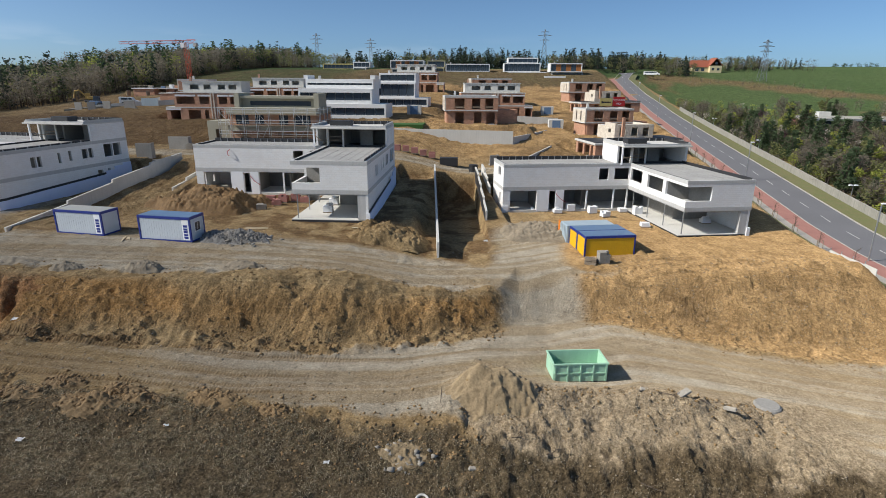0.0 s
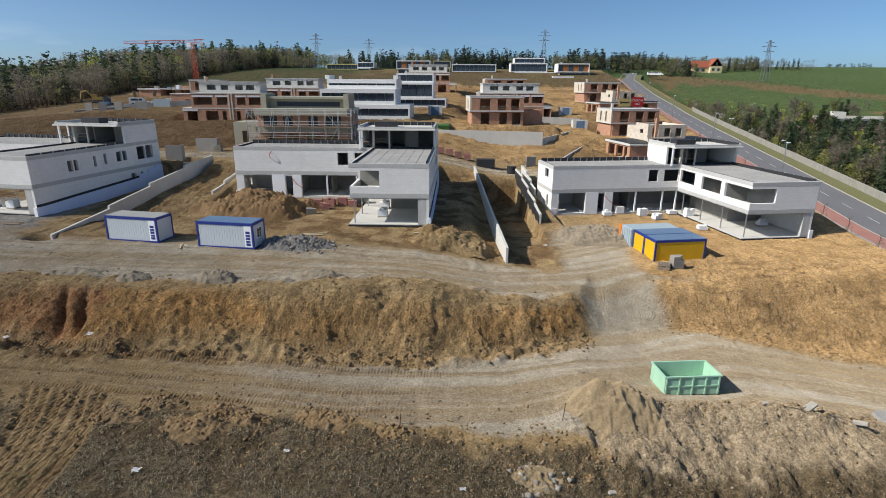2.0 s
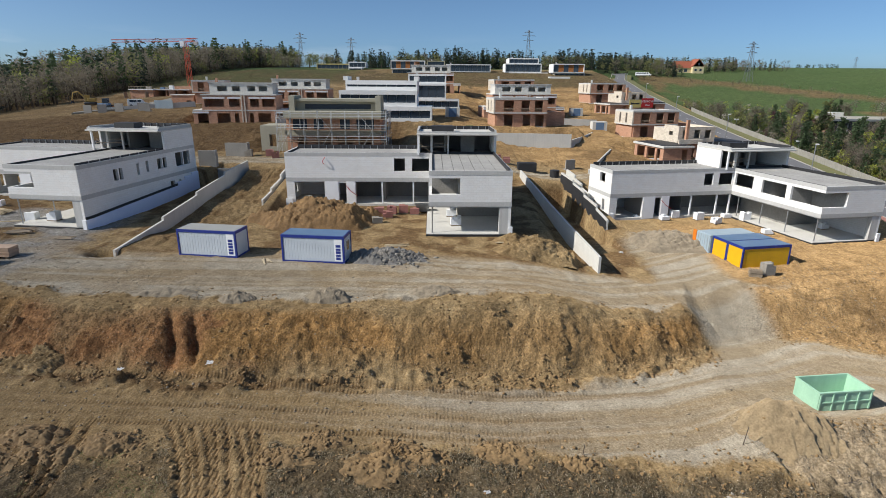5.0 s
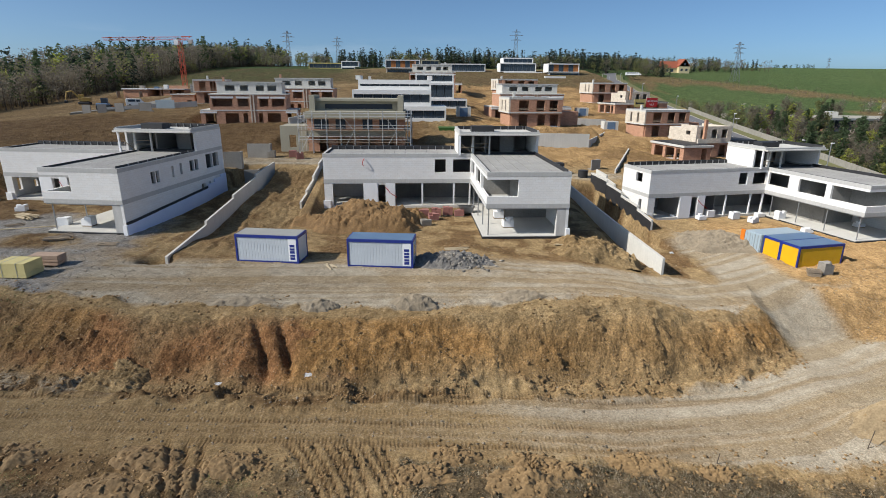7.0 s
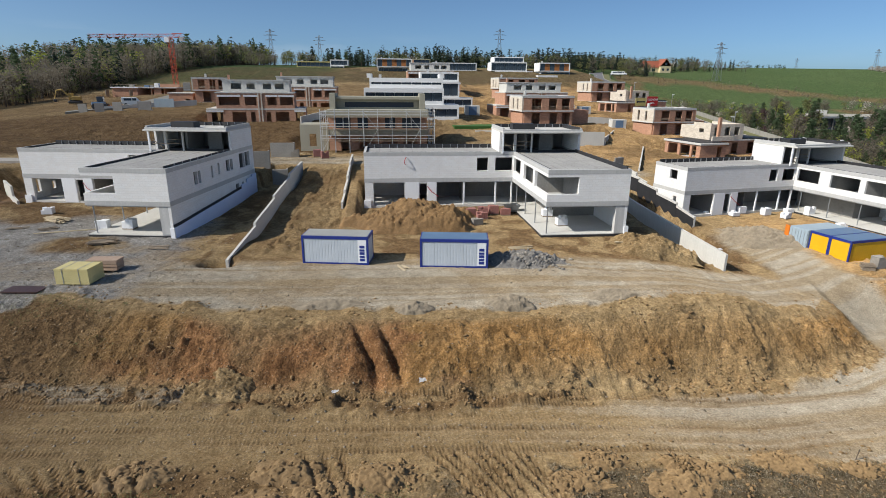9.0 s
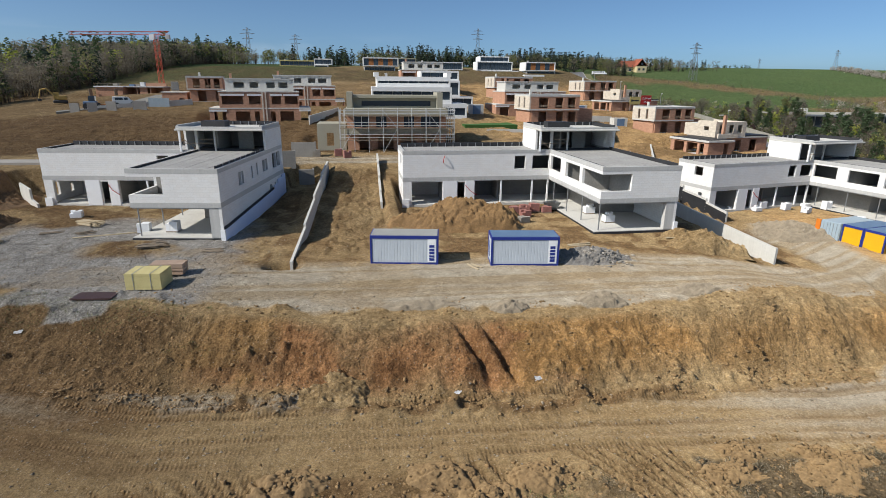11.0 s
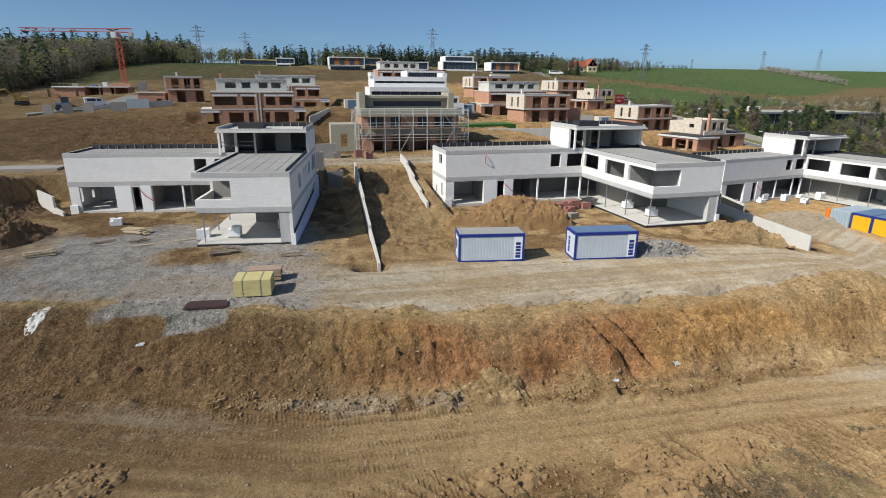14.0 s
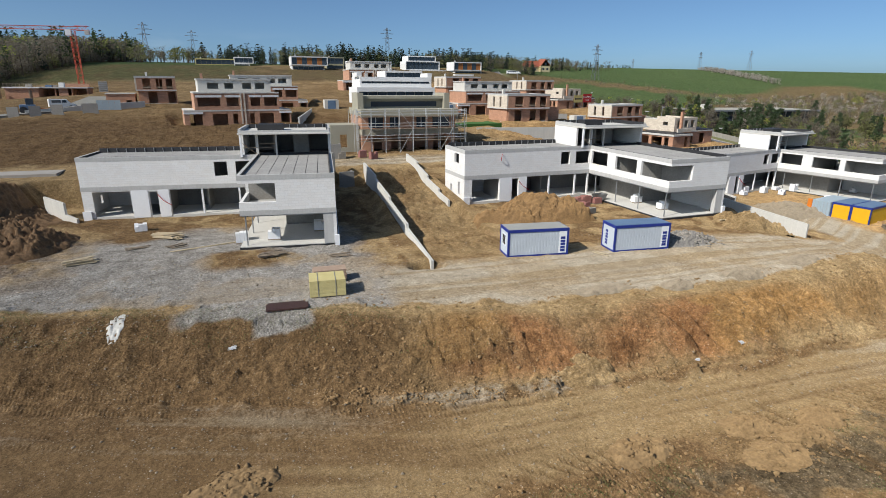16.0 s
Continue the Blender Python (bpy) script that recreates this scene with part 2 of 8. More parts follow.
def part(name, bm, material, parent=None, label="", bevel=0.0):
    """Links a bmesh as one mesh object, under a thing or a part if one is given."""
    me = bpy.data.meshes.new(name)
    bmesh.ops.recalc_face_normals(bm, faces=bm.faces)
    bm.to_mesh(me)
    bm.free()
    me.materials.append(material)
    ob = new(name, me)
    if parent:
        ob.parent = parent
    if label:
        ob["label"] = label
    if bevel:
        mod = ob.modifiers.new("edges", "BEVEL")
        mod.width, mod.segments, mod.limit_method = bevel, 1, "ANGLE"
    return ob


def boxes(name, items, material, parent=None, label="", bevel=0.0):
    bm = bmesh.new()
    for it in items:
        box(bm, *it)
    return part(name, bm, material, parent, label, bevel)


def rods(name, items, material, parent=None, label="", r=0.03, n=6):
    bm = bmesh.new()
    for a, b in items:
        rod(bm, a, b, r, n)
    return part(name, bm, material, parent, label)


def thing(name, m, label, category, group=""):
    """An empty at the base of a thing; the parts are built round it in its own metres."""
    e = new(name)
    e.empty_display_size = 0.3
    e.matrix_world = m
    return tagged(e, label, category, group)


def wall_boxes(axis, at, thick, a0, a1, z0, z1, holes=()):
    """Boxes of a wall with openings. axis 'x': runs along x with its outer face at y = at; holes: (a0, a1, z0, z1)."""
    cuts = sorted({a0, a1, *[min(max(h[i], a0), a1) for h in holes for i in (0, 1)]})
    out = []
    for p, q in zip(cuts, cuts[1:]):
        if q - p < 1e-4:
            continue
        mid = (p + q) / 2
        spans = sorted((h[2], h[3]) for h in holes if h[0] < mid < h[1])
        z = z0
        for s, e in spans + [(z1, z1)]:
            if s - z > 1e-3:
                out.append((p, q, at, at + thick, z, s) if axis == "x" else (at, at + thick, p, q, z, s))
            z = max(z, e)
    return out


# ---- ground ----
def hash2(i, j, seed):
    h = (i * 374761393 + j * 668265263 + seed * 974711) & 0xFFFFFFFF
    h = ((h ^ (h >> 13)) * 1274126177) & 0xFFFFFFFF
    return ((h ^ (h >> 16)) & 0xFFFF) / 65535.0


def vnoise(x, y, seed=0):
    """Smooth lattice noise, 0 to 1."""
    x, y = np.asarray(x, float), np.asarray(y, float)
    i, j = np.floor(x).astype(np.int64), np.floor(y).astype(np.int64)
    u, v = x - i, y - j
    u, v = u * u * (3 - 2 * u), v * v * (3 - 2 * v)
    a, b, c, d = hash2(i, j, seed), hash2(i + 1, j, seed), hash2(i, j + 1, seed), hash2(i + 1, j + 1, seed)
    return (a * (1 - u) + b * u) * (1 - v) + (c * (1 - u) + d * u) * v


def fbm(x, y, octaves=4, seed=0):
    """Layered noise, about -1 to 1."""
    s, a, t = 0.0, 1.0, 0.0
    for k in range(octaves):
        s, t, a = s + a * (vnoise(x * 2 ** k, y * 2 ** k, seed + k) * 2 - 1), t + a, a * 0.5
    return s / t


def step(a, b, v):
    t = np.clip((np.asarray(v, float) - a) / (b - a), 0, 1)
    return t * t * (3 - 2 * t)


def table(v, *pairs):
    return np.interp(v, pairs[::2], pairs[1::2])


VILLAS = {"A": (-81.5, 83.2, 0.0, -8.5), "B": (-36.96, 76.72, 0.0, 0.0), "C": (7.78, 78.97, -2.6, 9.6)}


def local(key, x, y):
    ox, oy, oz, a = VILLAS[key]
    c, s = math.cos(radians(a)), math.sin(radians(a))
    return (x - ox) * c + (y - oy) * s, -(x - ox) * s + (y - oy) * c


def road_x(y):
    return table(y, 20, 66.0, 50, 59.5, 70, 57.8, 82, 58.3, 107, 61.2, 137, 64.6, 163, 68.0, 190, 71.3, 225, 75.5, 273, 79.5, 310, 83.0, 345, 95.0, 420, 150.0)


def road_z(y):
    return table(y, 20, -9.0, 60, -6.2, 80, -4.6, 100, -2.9, 130, -0.3, 170, 2.8, 187, 4.2, 213, 6.5, 260, 12.0, 300, 18.0, 340, 23.0, 420, 28.0)


def bank_lines(x):
    toe = table(x, -95, 52, -75, 44.8, -66, 42.2, -55, 38.8, -45, 37.0, -38, 36.2, -33, 35.3, -28, 36.2, -16, 37.2, -8, 37.9, -3, 39.4, 1.5, 41.0, 5, 43.2, 8, 45.5, 12, 47.5, 16, 48.5, 22, 47.0, 32, 45.2, 45, 45, 60, 45)
    lip = table(x, -95, 58, -75, 53.5, -67, 51, -58, 48, -46, 43.5, -27, 41.8, -15, 42.6, -8, 43.9, -4, 44.5, 0, 44.9, 3.5, 46.4, 6, 50, 8, 55, 12, 54, 16, 53, 22, 54.6, 36, 57, 45, 59, 60, 60)
    return toe, lip


def track_y(x):
    return table(x, -100, 54.5, -75, 42.6, -66, 39.2, -55, 35.2, -41, 34.0, -25, 33.6, -13, 33.2, -2, 34.8, 8, 39, 16, 43, 23, 42.6, 34, 40.5, 60, 38)


def ruts(x, y):
    """Wheel ruts along the lower track and turning off it, 0 to 1."""
    v = y - track_y(x) + 0.25 * fbm(x * 0.06, y * 0.2, 2, 91)
    r = 0.0
    for o, k in ((-2.5, 0.9), (-1.6, 0.5), (-0.5, 0.8), (0.4, 0.4), (1.5, 0.9), (2.3, 1.0), (3.0, 0.7)):
        q = o + 0.5 * fbm(x * 0.035 + o, x * 0.0 + o, 2, 95)
        fade = step(-0.35, 0.1, fbm(x * 0.09 + 3 * o, x * 0.0 + o, 3, 93))
        r = np.maximum(r, k * np.exp(-((v - q) / 0.23) ** 2) * fade * (1 - 0.75 * step(-18, 2, x)))
    # bundles of deep wheel marks that leave the track towards the field
    f = np.clip((y - 22.0) / 9.2, 0, 1.2)
    near = step(14, 23, y) * (1 - step(30.6, 32.2, y))
    for a, b, c, d, n in ((-28.6, -25.2, -32.6, -27.2, 9), (-46.6, -45.2, -50.6, -48.6, 4), (-47.5, -43.5, -55.0, -47.0, 8), (-36.5, -35.3, -38.6, -36.9, 3)):
        for i in range(n):
            q = a + (b - a) * i / (n - 1) + (c + (d - c) * i / (n - 1) - a - (b - a) * i / (n - 1)) * f ** 1.6
            q = q + 0.25 * fbm(y * 0.25, x * 0.0 + i + a, 2, 97)
            r = np.maximum(r, near * 1.35 * np.exp(-((x - q) / 0.15) ** 2))
    # tracks that swing off over the sandy slope
    slope = step(12, 15, x) * (1 - step(38, 42, x)) * step(46, 48, y) * (1 - step(60, 62, y))
    for c0, k in ((49.5, 0.004), (51.2, 0.006), (54.6, 0.012), (56.2, 0.010)):
        q = y - c0 - 0.12 * (x - 15) - k * (x - 24) ** 2 + 0.5 * fbm(x * 0.12, x * 0.0 + c0, 2, 99)
        for o in (-0.9, 0.9):
            r = np.maximum(r, slope * 0.8 * np.exp(-((q - o) / 0.22) ** 2) * step(-0.1, 0.4, fbm(x * 0.2, y * 0.2 + c0, 3, 100)))
    return r


def bundle(x, y):
    """The churned strip where the deep wheel marks run, 0 to 1."""
    f = np.clip((y - 22.0) / 9.2, 0, 1.2) ** 1.6
    return step(-0.6, 0.1, x + 28.6 + 4.0 * f) * (1 - step(-0.1, 0.6, x + 25.2 + 2.0 * f)) * step(14, 20, y) * (1 - step(31, 33, y))


# levelled plots: corner, height, turn, width, depth of each far house
PLOTS = ((-3.4, 130.7, 6.8, 6, 18, 10), (30.3, 135.5, 4.0, 10, 17, 9), (35.4, 191.8, 10.5, 6, 13, 11), (-73.6, 137.0, 6.6, 6, 21, 11), (-67, 167.0, 7.8, 3, 22, 11), (-2, 163.5, 6.7, 4, 22, 11), (2.6, 187.0, 11.4, 6, 14, 10),
         (-28, 205.0, 13.2, 0, 20, 11), (-86.0, 166.5, 10.4, 8, 9, 9), (-125.2, 205.0, 9.6, -2, 20, 11), (27.4, 109.0, 1.9, 10, 21, 14), (36.2, 171.6, 7.9, 9, 21, 14), (-38.7, 132.5, 7.8, -1, 20, 11), (-24, 162.0, 9.5, -1, 15, 11), (-49, 104.8, 4.0, -1, 23, 11))


def ground_z(x, y, detail=True):
    x, y = np.asarray(x, float), np.asarray(y, float)
    right = step(-13, 4, x)
    hill = table(y, 60, 0.0, 66, 0.15, 76, 1.5, 91, 3.5, 104, 4.3, 118, 5.6, 130, 7.1, 165, 9.6, 200, 12.4, 240, 16.5, 285, 22.0, 320, 24.5, 450, 28.5, 600, 33.5, 900, 38, 3000, 42)
    hill = hill - 4.5 * (1 - step(-165, -95, x)) * step(100, 150, y) * (1 - step(230, 380, y))
    top = hill - 2.7 * right * (1 - step(190, 260, y)) - 1.3 * step(2, 12, x) * (1 - step(48, 60, y)) * (1 - step(20, 32, x))
    top = top - 0.6 * step(-22, -10, x) * (1 - right) * step(46, 52, y) * (1 - step(70, 80, y))
    for k, (ox, oy, oz, a) in VILLAS.items():
        u, v = local(k, x, y)
        m = step(-9 if k == "A" else -1.2, -6.5 if k == "A" else -0.2, u) * (1 - step(28.3, 29.2, u)) * step(-19, -15, v) * (1 - step(7.0, 8.0, v))
        top = top * (1 - m) + (0.12 + oz) * m
        if k != "C":
            m = step(28.0, 28.6, u) * (1 - step(32.6, 34.6, u)) * step(-16, -13, v) * (1 - step(11, 15, v))
            top = top * (1 - m) + (0.05 + oz + 0.9 * step(-8, 10, v)) * m
    for px, py, pz, a, w, d in PLOTS:
        c, s = math.cos(radians(a)), math.sin(radians(a))
        u, v = (x - px) * c + (y - py) * s, -(x - px) * s + (y - py) * c
        m = step(-4.0, -1.0, u) * (1 - step(w + 1.0, w + 4.0, u)) * step(-5.5, -1.5, v) * (1 - step(d + 1, d + 5, v))
        top = top * (1 - m) + (pz - 0.06) * m
    top = top - 0.95 * step(-48.3, -47.6, x + 0.05 * (72 - y)) * (1 - step(-39.7, -39.0, x)) * step(60, 68, y) * (1 - step(85, 90, y))
    # cut trench between the stepped walls of two plots
    xw, xr = -0.3 - 0.0765 * (y - 55.8), 5.1 - 0.064 * (y - 70)
    m = step(0.0, 0.3, x - xw) * (1 - step(-0.2, 0.0, x - xr)) * step(60, 65, y) * (1 - step(88.5, 91.5, y))
    top = top * (1 - m) + (-2.95 - 0.8 * step(66, 74, y) + 0.8 * step(82, 89, y)) * m
    low = table(x, -95, -2.5, -45, -2.6, -30, -2.75, -16, -3.6, -6, -4.3, 4, -4.75, 10, -5.75, 17, -6.0, 25, -6.9, 45, -8.2, 80, -9.5)
    toe, lip = bank_lines(x)
    wob = fbm(x * 0.35, y * 0.35, 3, 5) * 0.9 * (1 - 0.75 * step(9, 15, x))
    t = np.clip((y + wob - toe) / (lip - toe), 0, 1)
    ramp = step(-0.5, 8.5, x) * (1 - step(11, 15, x))
    t = (1 - ramp) * np.clip(t * 1.12 - 0.06, 0, 1) + ramp * t
    t = 0.45 * t + 0.55 * t * t * (3 - 2 * t)
    z = low + (top - low) * t
    # spoil ridge and the fall of the near ground
    near = step(-14, 5, x)
    z = z - 2.4 * near * (1 - step(24, 31.5, y))
    z = z + (1.0 * step(1, 4, x) * (1 - step(17, 24, x)) + 0.55 * np.exp(-((x - 4.6) / 2.0) ** 2)) * np.exp(-((y - 32.9 - 0.07 * x) / 1.7) ** 2)
    # the road's own bed and what lies beyond it
    rz, rx = road_z(y), road_x(y)
    bed = step(-14, -9.5, x - rx) * (1 - step(330, 420, y))
    east = step(6, 16, x - rx)
    z = z * (1 - bed) + rz * bed
    beyond = table(y, 40, -10, 100, -4.0, 180, 2.0, 250, 8.5, 350, 20.5, 470, 30.0, 560, 35.0, 900, 37.0, 3000, 40) - 3.0 * step(120, 260, x) * (1 - step(200, 500, y))
    z = z * (1 - east) + beyond * east
    if detail:
        close = (1 - step(150, 260, y)) * (1 - 0.97 * bed)
        onbank = np.clip(4 * t * (1 - t), 0, 1) * (1 - bed) * (1 - ramp)
        z = z + close * (0.10 * fbm(x * 0.5, y * 0.5, 4, 11) + 0.03 * fbm(x * 2.6, y * 2.6, 2, 21))
        # gullied face with slumped lobes, broken edge, crumbled foot
        face = onbank * (1 - step(9, 14, x))
        soft = 1 - 0.55 * (1 - step(-62, -50, x))
        wx = x + 0.7 * fbm(x * 0.3, y * 0.3, 3, 33) + 0.18 * (y - toe) * fbm(x * 0.08, y * 0.0, 2, 35)
        flute = np.abs(fbm(wx * 0.75, y * 0.13, 4, 31))
        z = z - face * soft * (0.55 * np.clip(0.13 - flute, 0, 1) * 3.0 * step(-0.15, 0.35, fbm(x * 0.11, y * 0.0, 2, 36)) - 0.06)
        z = z + face * soft * (0.5 * fbm(x * 0.22, y * 0.28, 3, 37) + 0.4 * np.abs(fbm(x * 0.9, y * 0.8, 4, 41)) + 0.34 * np.abs(fbm(x * 2.1, y * 1.9, 4, 42)))
        z = z - onbank * 1.0 * step(0.55, 0.95, t) * np.clip(fbm(x * 0.42, y * 0.5, 4, 43) * 1.6 - 0.28, 0, 1) * (1 - step(9, 14, x))
        crumbs = np.clip(vnoise(x * 1.7, y * 1.7, 47) * 2.2 - 1.25, 0, 1) * 0.42 + np.clip(vnoise(x * 3.1, y * 3.1, 48) * 2.2 - 1.2, 0, 1) * 0.26
        z = z + face * crumbs * (0.35 + 0.9 * (1 - step(0.15, 0.4, t)) + 0.7 * step(0.7, 0.9, t))
        for gx in (-35.9, -34.3):
            z = z - onbank * 0.8 * np.exp(-((x - gx + 0.36 * (y - 39.5) - 0.5 * fbm(y * 0.5, y * 0.0 + gx, 2, 49)) / 0.36) ** 2)
        foot = np.exp(-((y - toe + 0.3) / 1.1) ** 2) * (1 - ramp) * (1 - bed)
        z = z + foot * (0.95 * np.clip(fbm(x * 0.9, y * 1.1, 4, 45), 0, 1) + 0.6 * crumbs) * (1 - step(8, 12, x)) * (0.4 + 0.6 * step(-58, -46, x))
        rough = (1 - step(28.6, 30.6, y + 0.8 * fbm(x * 0.3, y * 0.3, 2, 61))) * (1 - step(90, 120, y))
        lump = np.clip(fbm(x * 0.28, y * 0.5, 2, 57) * 1.6 - 0.25, 0, 1) * np.exp(-((y - 28.3) / 1.5) ** 2)
        z = z + rough * (1 - bundle(x, y)) * (0.14 * np.abs(fbm(x * 1.1, y * 1.1, 4, 51)) + 0.07 * np.clip(fbm(x * 2.4, y * 2.4, 2, 55), 0, 1)) + lump * (0.22 + 0.6 * np.abs(fbm(x * 1.5, y * 1.5, 4, 59)))
        lipm = np.exp(-((y - lip - 0.8) / 1.2) ** 2) * (1 - ramp) * (1 - step(40, 50, x))
        z = z + lipm * (0.75 * np.clip(fbm(x * 0.33, y * 0.3, 3, 71), 0, 1) + 0.2 * np.clip(fbm(x * 1.6, y * 1.6, 2, 75), 0, 1))
        heap = step(0, 3, x) * (1 - step(24, 28, x)) * (1 - step(33.5, 35.5, y - 0.06 * x)) * step(22, 25, y)
        z = z + heap * (0.5 * fbm(x * 0.6, y * 0.45, 4, 63) + 0.5 * (np.abs(fbm(x * 0.8, y * 0.6, 5, 65)) - 0.2) + 0.26 * np.abs(fbm(x * 2.2, y * 1.6, 3, 69)))
        right_hill = step(13, 17, x) * step(-1, 1, y - toe) * (1 - step(60, 64, y)) * (1 - bed)
        z = z + right_hill * (0.35 * fbm(x * 0.3, y * 0.3, 3, 72) + 0.28 * np.abs(fbm(x * 0.8, y * 0.8, 4, 73)) + 0.35 * np.clip(fbm(x * 1.4, y * 1.4, 3, 79) * 1.6 - 0.3, 0, 1))
        dug = step(-47, -45.5, x) * (1 - step(-40.5, -39.3, x)) * step(57, 60, y) * (1 - step(88, 91, y))
        z = z + dug * (0.6 * np.abs(fbm(x * 0.45, y * 0.4, 5, 111)) - 0.1 + 0.42 * np.abs(fbm(x * 1.3, y * 1.2, 4, 113)))
        yardm = step(50, 53, y) * (1 - step(92, 95, y)) * (1 - dug) * (1 - bed)
        z = z + yardm * (0.16 * np.abs(fbm(x * 0.8, y * 0.8, 4, 115)) * step(0.0, 0.3, fbm(x * 0.13, y * 0.13, 3, 117)))
        field = step(98, 104, y) * (1 - step(150, 170, y)) * (1 - bed)
        z = z + field * (0.35 * fbm(x * 0.12, y * 0.5, 4, 67) + 0.5 * np.abs(fbm(x * 0.35, y * 0.4, 3, 68)))
        z = z - 0.14 * ruts(x, y) * (1 - bed)
        # loose clods
        z = z + (0.4 * onbank + foot + rough + lipm) * 0.16 * np.clip(vnoise(x * 3.1, y * 3.1, 77) * 2.4 - 1.6, 0, 1) * (1 - bed)
        # dug pit at the wall's end
        z = z - 1.3 * np.exp(-((((x + 49.5) / 1.5) ** 2 + ((y - 55.4) / 1.0) ** 2)) ** 2)
    return z


def gz(x, y):
    return float(ground_z(np.array([x]), np.array([y]))[0])


def build_ground():
    def line(a, b, s, grow_lo, grow_hi, lo, hi):
        mid = list(np.arange(a, b + s / 2, s))
        d, v, left = s, a, []
        while v > lo:
            d *= grow_lo
            v -= d
            left.append(v)
        d, v, rightl = s, mid[-1], []
        while v < hi:
            d *= grow_hi
            v += d
            rightl.append(v)
        return np.array(left[::-1] + mid + rightl)
    xs = line(-90, 44, 0.15, 1.12, 1.10, -2600, 2600)
    y1 = list(np.arange(21.5, 48, 0.14))
    v, d = y1[-1], 0.14
    while v < 3200:
        d = (min(d * 1.045, 0.32) if v < 92 else min(d * 1.045, 1.0)) if v < 160 else d * 1.08
        v += d
        y1.append(v)
    v, d, lo = 21.5, 0.14, []
    while v > -600:
        d *= 1.13
        v -= d
        lo.append(v)
    ys = np.array(lo[::-1] + y1)
    X, Y = np.meshgrid(xs, ys)
    Z = ground_z(X, Y)
    nx, ny = len(xs), len(ys)
    me = bpy.data.meshes.new("ground")
    me.vertices.add(nx * ny)
    me.vertices.foreach_set("co", np.stack([X, Y, Z], -1).astype(np.float32).ravel())
    idx = np.arange(nx * ny).reshape(ny, nx)
    q = np.stack([idx[:-1, :-1], idx[:-1, 1:], idx[1:, 1:], idx[1:, :-1]], -1).reshape(-1, 4)
    me.loops.add(q.size)
    me.polygons.add(len(q))
    me.polygons.foreach_set("loop_start", np.arange(0, q.size, 4, dtype=np.int32))
    me.loops.foreach_set("vertex_index", q.ravel().astype(np.int32))
    me.update(calc_edges=True)
    me.polygons.foreach_set("use_smooth", np.ones(len(q), bool))
    # what the surface is made of: trodden gravel, dry grass, meadow, moist soil
    toe, lip = bank_lines(X)
    n1, n2 = fbm(X * 0.12, Y * 0.12, 4, 81), fbm(X * 0.5, Y * 0.5, 3, 83)
    rx = road_x(Y)
    site = (1 - step(285, 300, Y)) * (1 - step(-11, -9, X - rx))
    track = step(29.2, 30.6, Y + n2) * (1 - step(-1.6, -0.2, Y - toe + 0.7 * n2))
    upper = step(0.3, 1.6, Y - lip + 0.8 * n2) * (1 - step(53.5, 57.5, Y + 2.5 * n1)) * (1 - step(16, 26, X))
    yard = (1 - step(-58, -50, X + 4 * n1)) * step(-0.5, 0.5, Y - lip + 0.5 * n2) * (1 - step(71, 77, Y + 5 * n1)) * (1 - 0.85 * np.exp(-((X + 64.5 + 2 * n2) / 4.2) ** 4 - ((Y - 62.5 + 2 * n1) / 3.4) ** 4)) * (1 - 0.5 * (1 - step(-80, -74, X)) * step(56, 60, Y))
    rampm = step(4, 8, X + n2) * (1 - step(12, 17, X + 2 * n1)) * step(37, 39, Y) * (1 - step(66, 74, Y + 4 * n1))
    sand = np.clip(step(9, 17, X + 2 * n2) * step(-1, 0.5, Y - toe) * (1 - step(-12, -9.5, X - rx)) * (1 - step(66, 90, Y)) + 0.75 * step(96, 110, Y) * step(-22, -8, X) * (1 - step(255, 270, Y)) * (1 - step(-12, -9.5, X - rx)), 0, 1)
    back = step(92, 94, Y + n2) * (1 - step(97.5, 100, Y + n2)) * (1 - step(8, 14, X)) * step(-75, -60, X)
    sandy = 0.6 * step(-0.1, 0.4, n1)
    heapm = step(2, 5, X + n2) * (1 - step(27, 32, X)) * step(22, 25, Y) * (1 - step(34, 36, Y - 0.07 * X))
    gravel = np.clip(0.9 * back + 0.85 * track * (0.25 + 0.75 * step(-42, 2, X + 16 * n1)) * step(-75, -50, X) + (0.6 + 0.4 * step(-0.2, 0.4, n1 + 0.5 * n2)) * upper + 0.9 * rampm, 0, 1)
    along = Y - track_y(X)
    gravel = gravel * (1 - 0.35 * step(-0.1, 0.35, fbm(X * 0.035, along * 0.9, 4, 131)) * track)
    streak = step(-0.25, 0.3, fbm(X * 0.05, along * 0.8, 4, 121))
    gravel = np.clip(gravel + (1 - step(-66, -54, X + 4 * n1)) * np.exp(-(along / 2.7) ** 4) * (0.2 + 0.42 * streak), 0, 1)
    gravel = np.clip(gravel + 0.9 * np.exp(-((Y - toe + 0.2 + 0.8 * n2) / 0.8) ** 2) * step(-60, -56, X) * (1 - step(-46, -42, X)) * step(-0.2, 0.2, n2 + 0.3), 0, 1)
    tongue = np.clip(np.exp(-((X + 65.6 + n2) / 4.3) ** 4) * step(48.4, 49.6, Y + 0.8 * n2) + np.exp(-((X + 62.5 + 0.6 * n2) / 1.9) ** 4) * step(46.0, 47.2, Y + n2), 0, 1) * (1 - step(50.5, 52, Y))
    crush = np.clip(yard * (0.55 + 0.6 * step(-0.4, 0.3, n1 + 0.4 * n2)) + 1.2 * tongue, 0, 1)
    tb = np.clip((Y - toe) / (lip - toe), 0, 1)
    clay = np.clip(4 * tb * (1 - tb), 0, 1) * step(-60, -46, X + 4 * n1) * (1 - step(5, 8, X)) * (0.5 + 0.6 * step(-0.3, 0.3, n1))
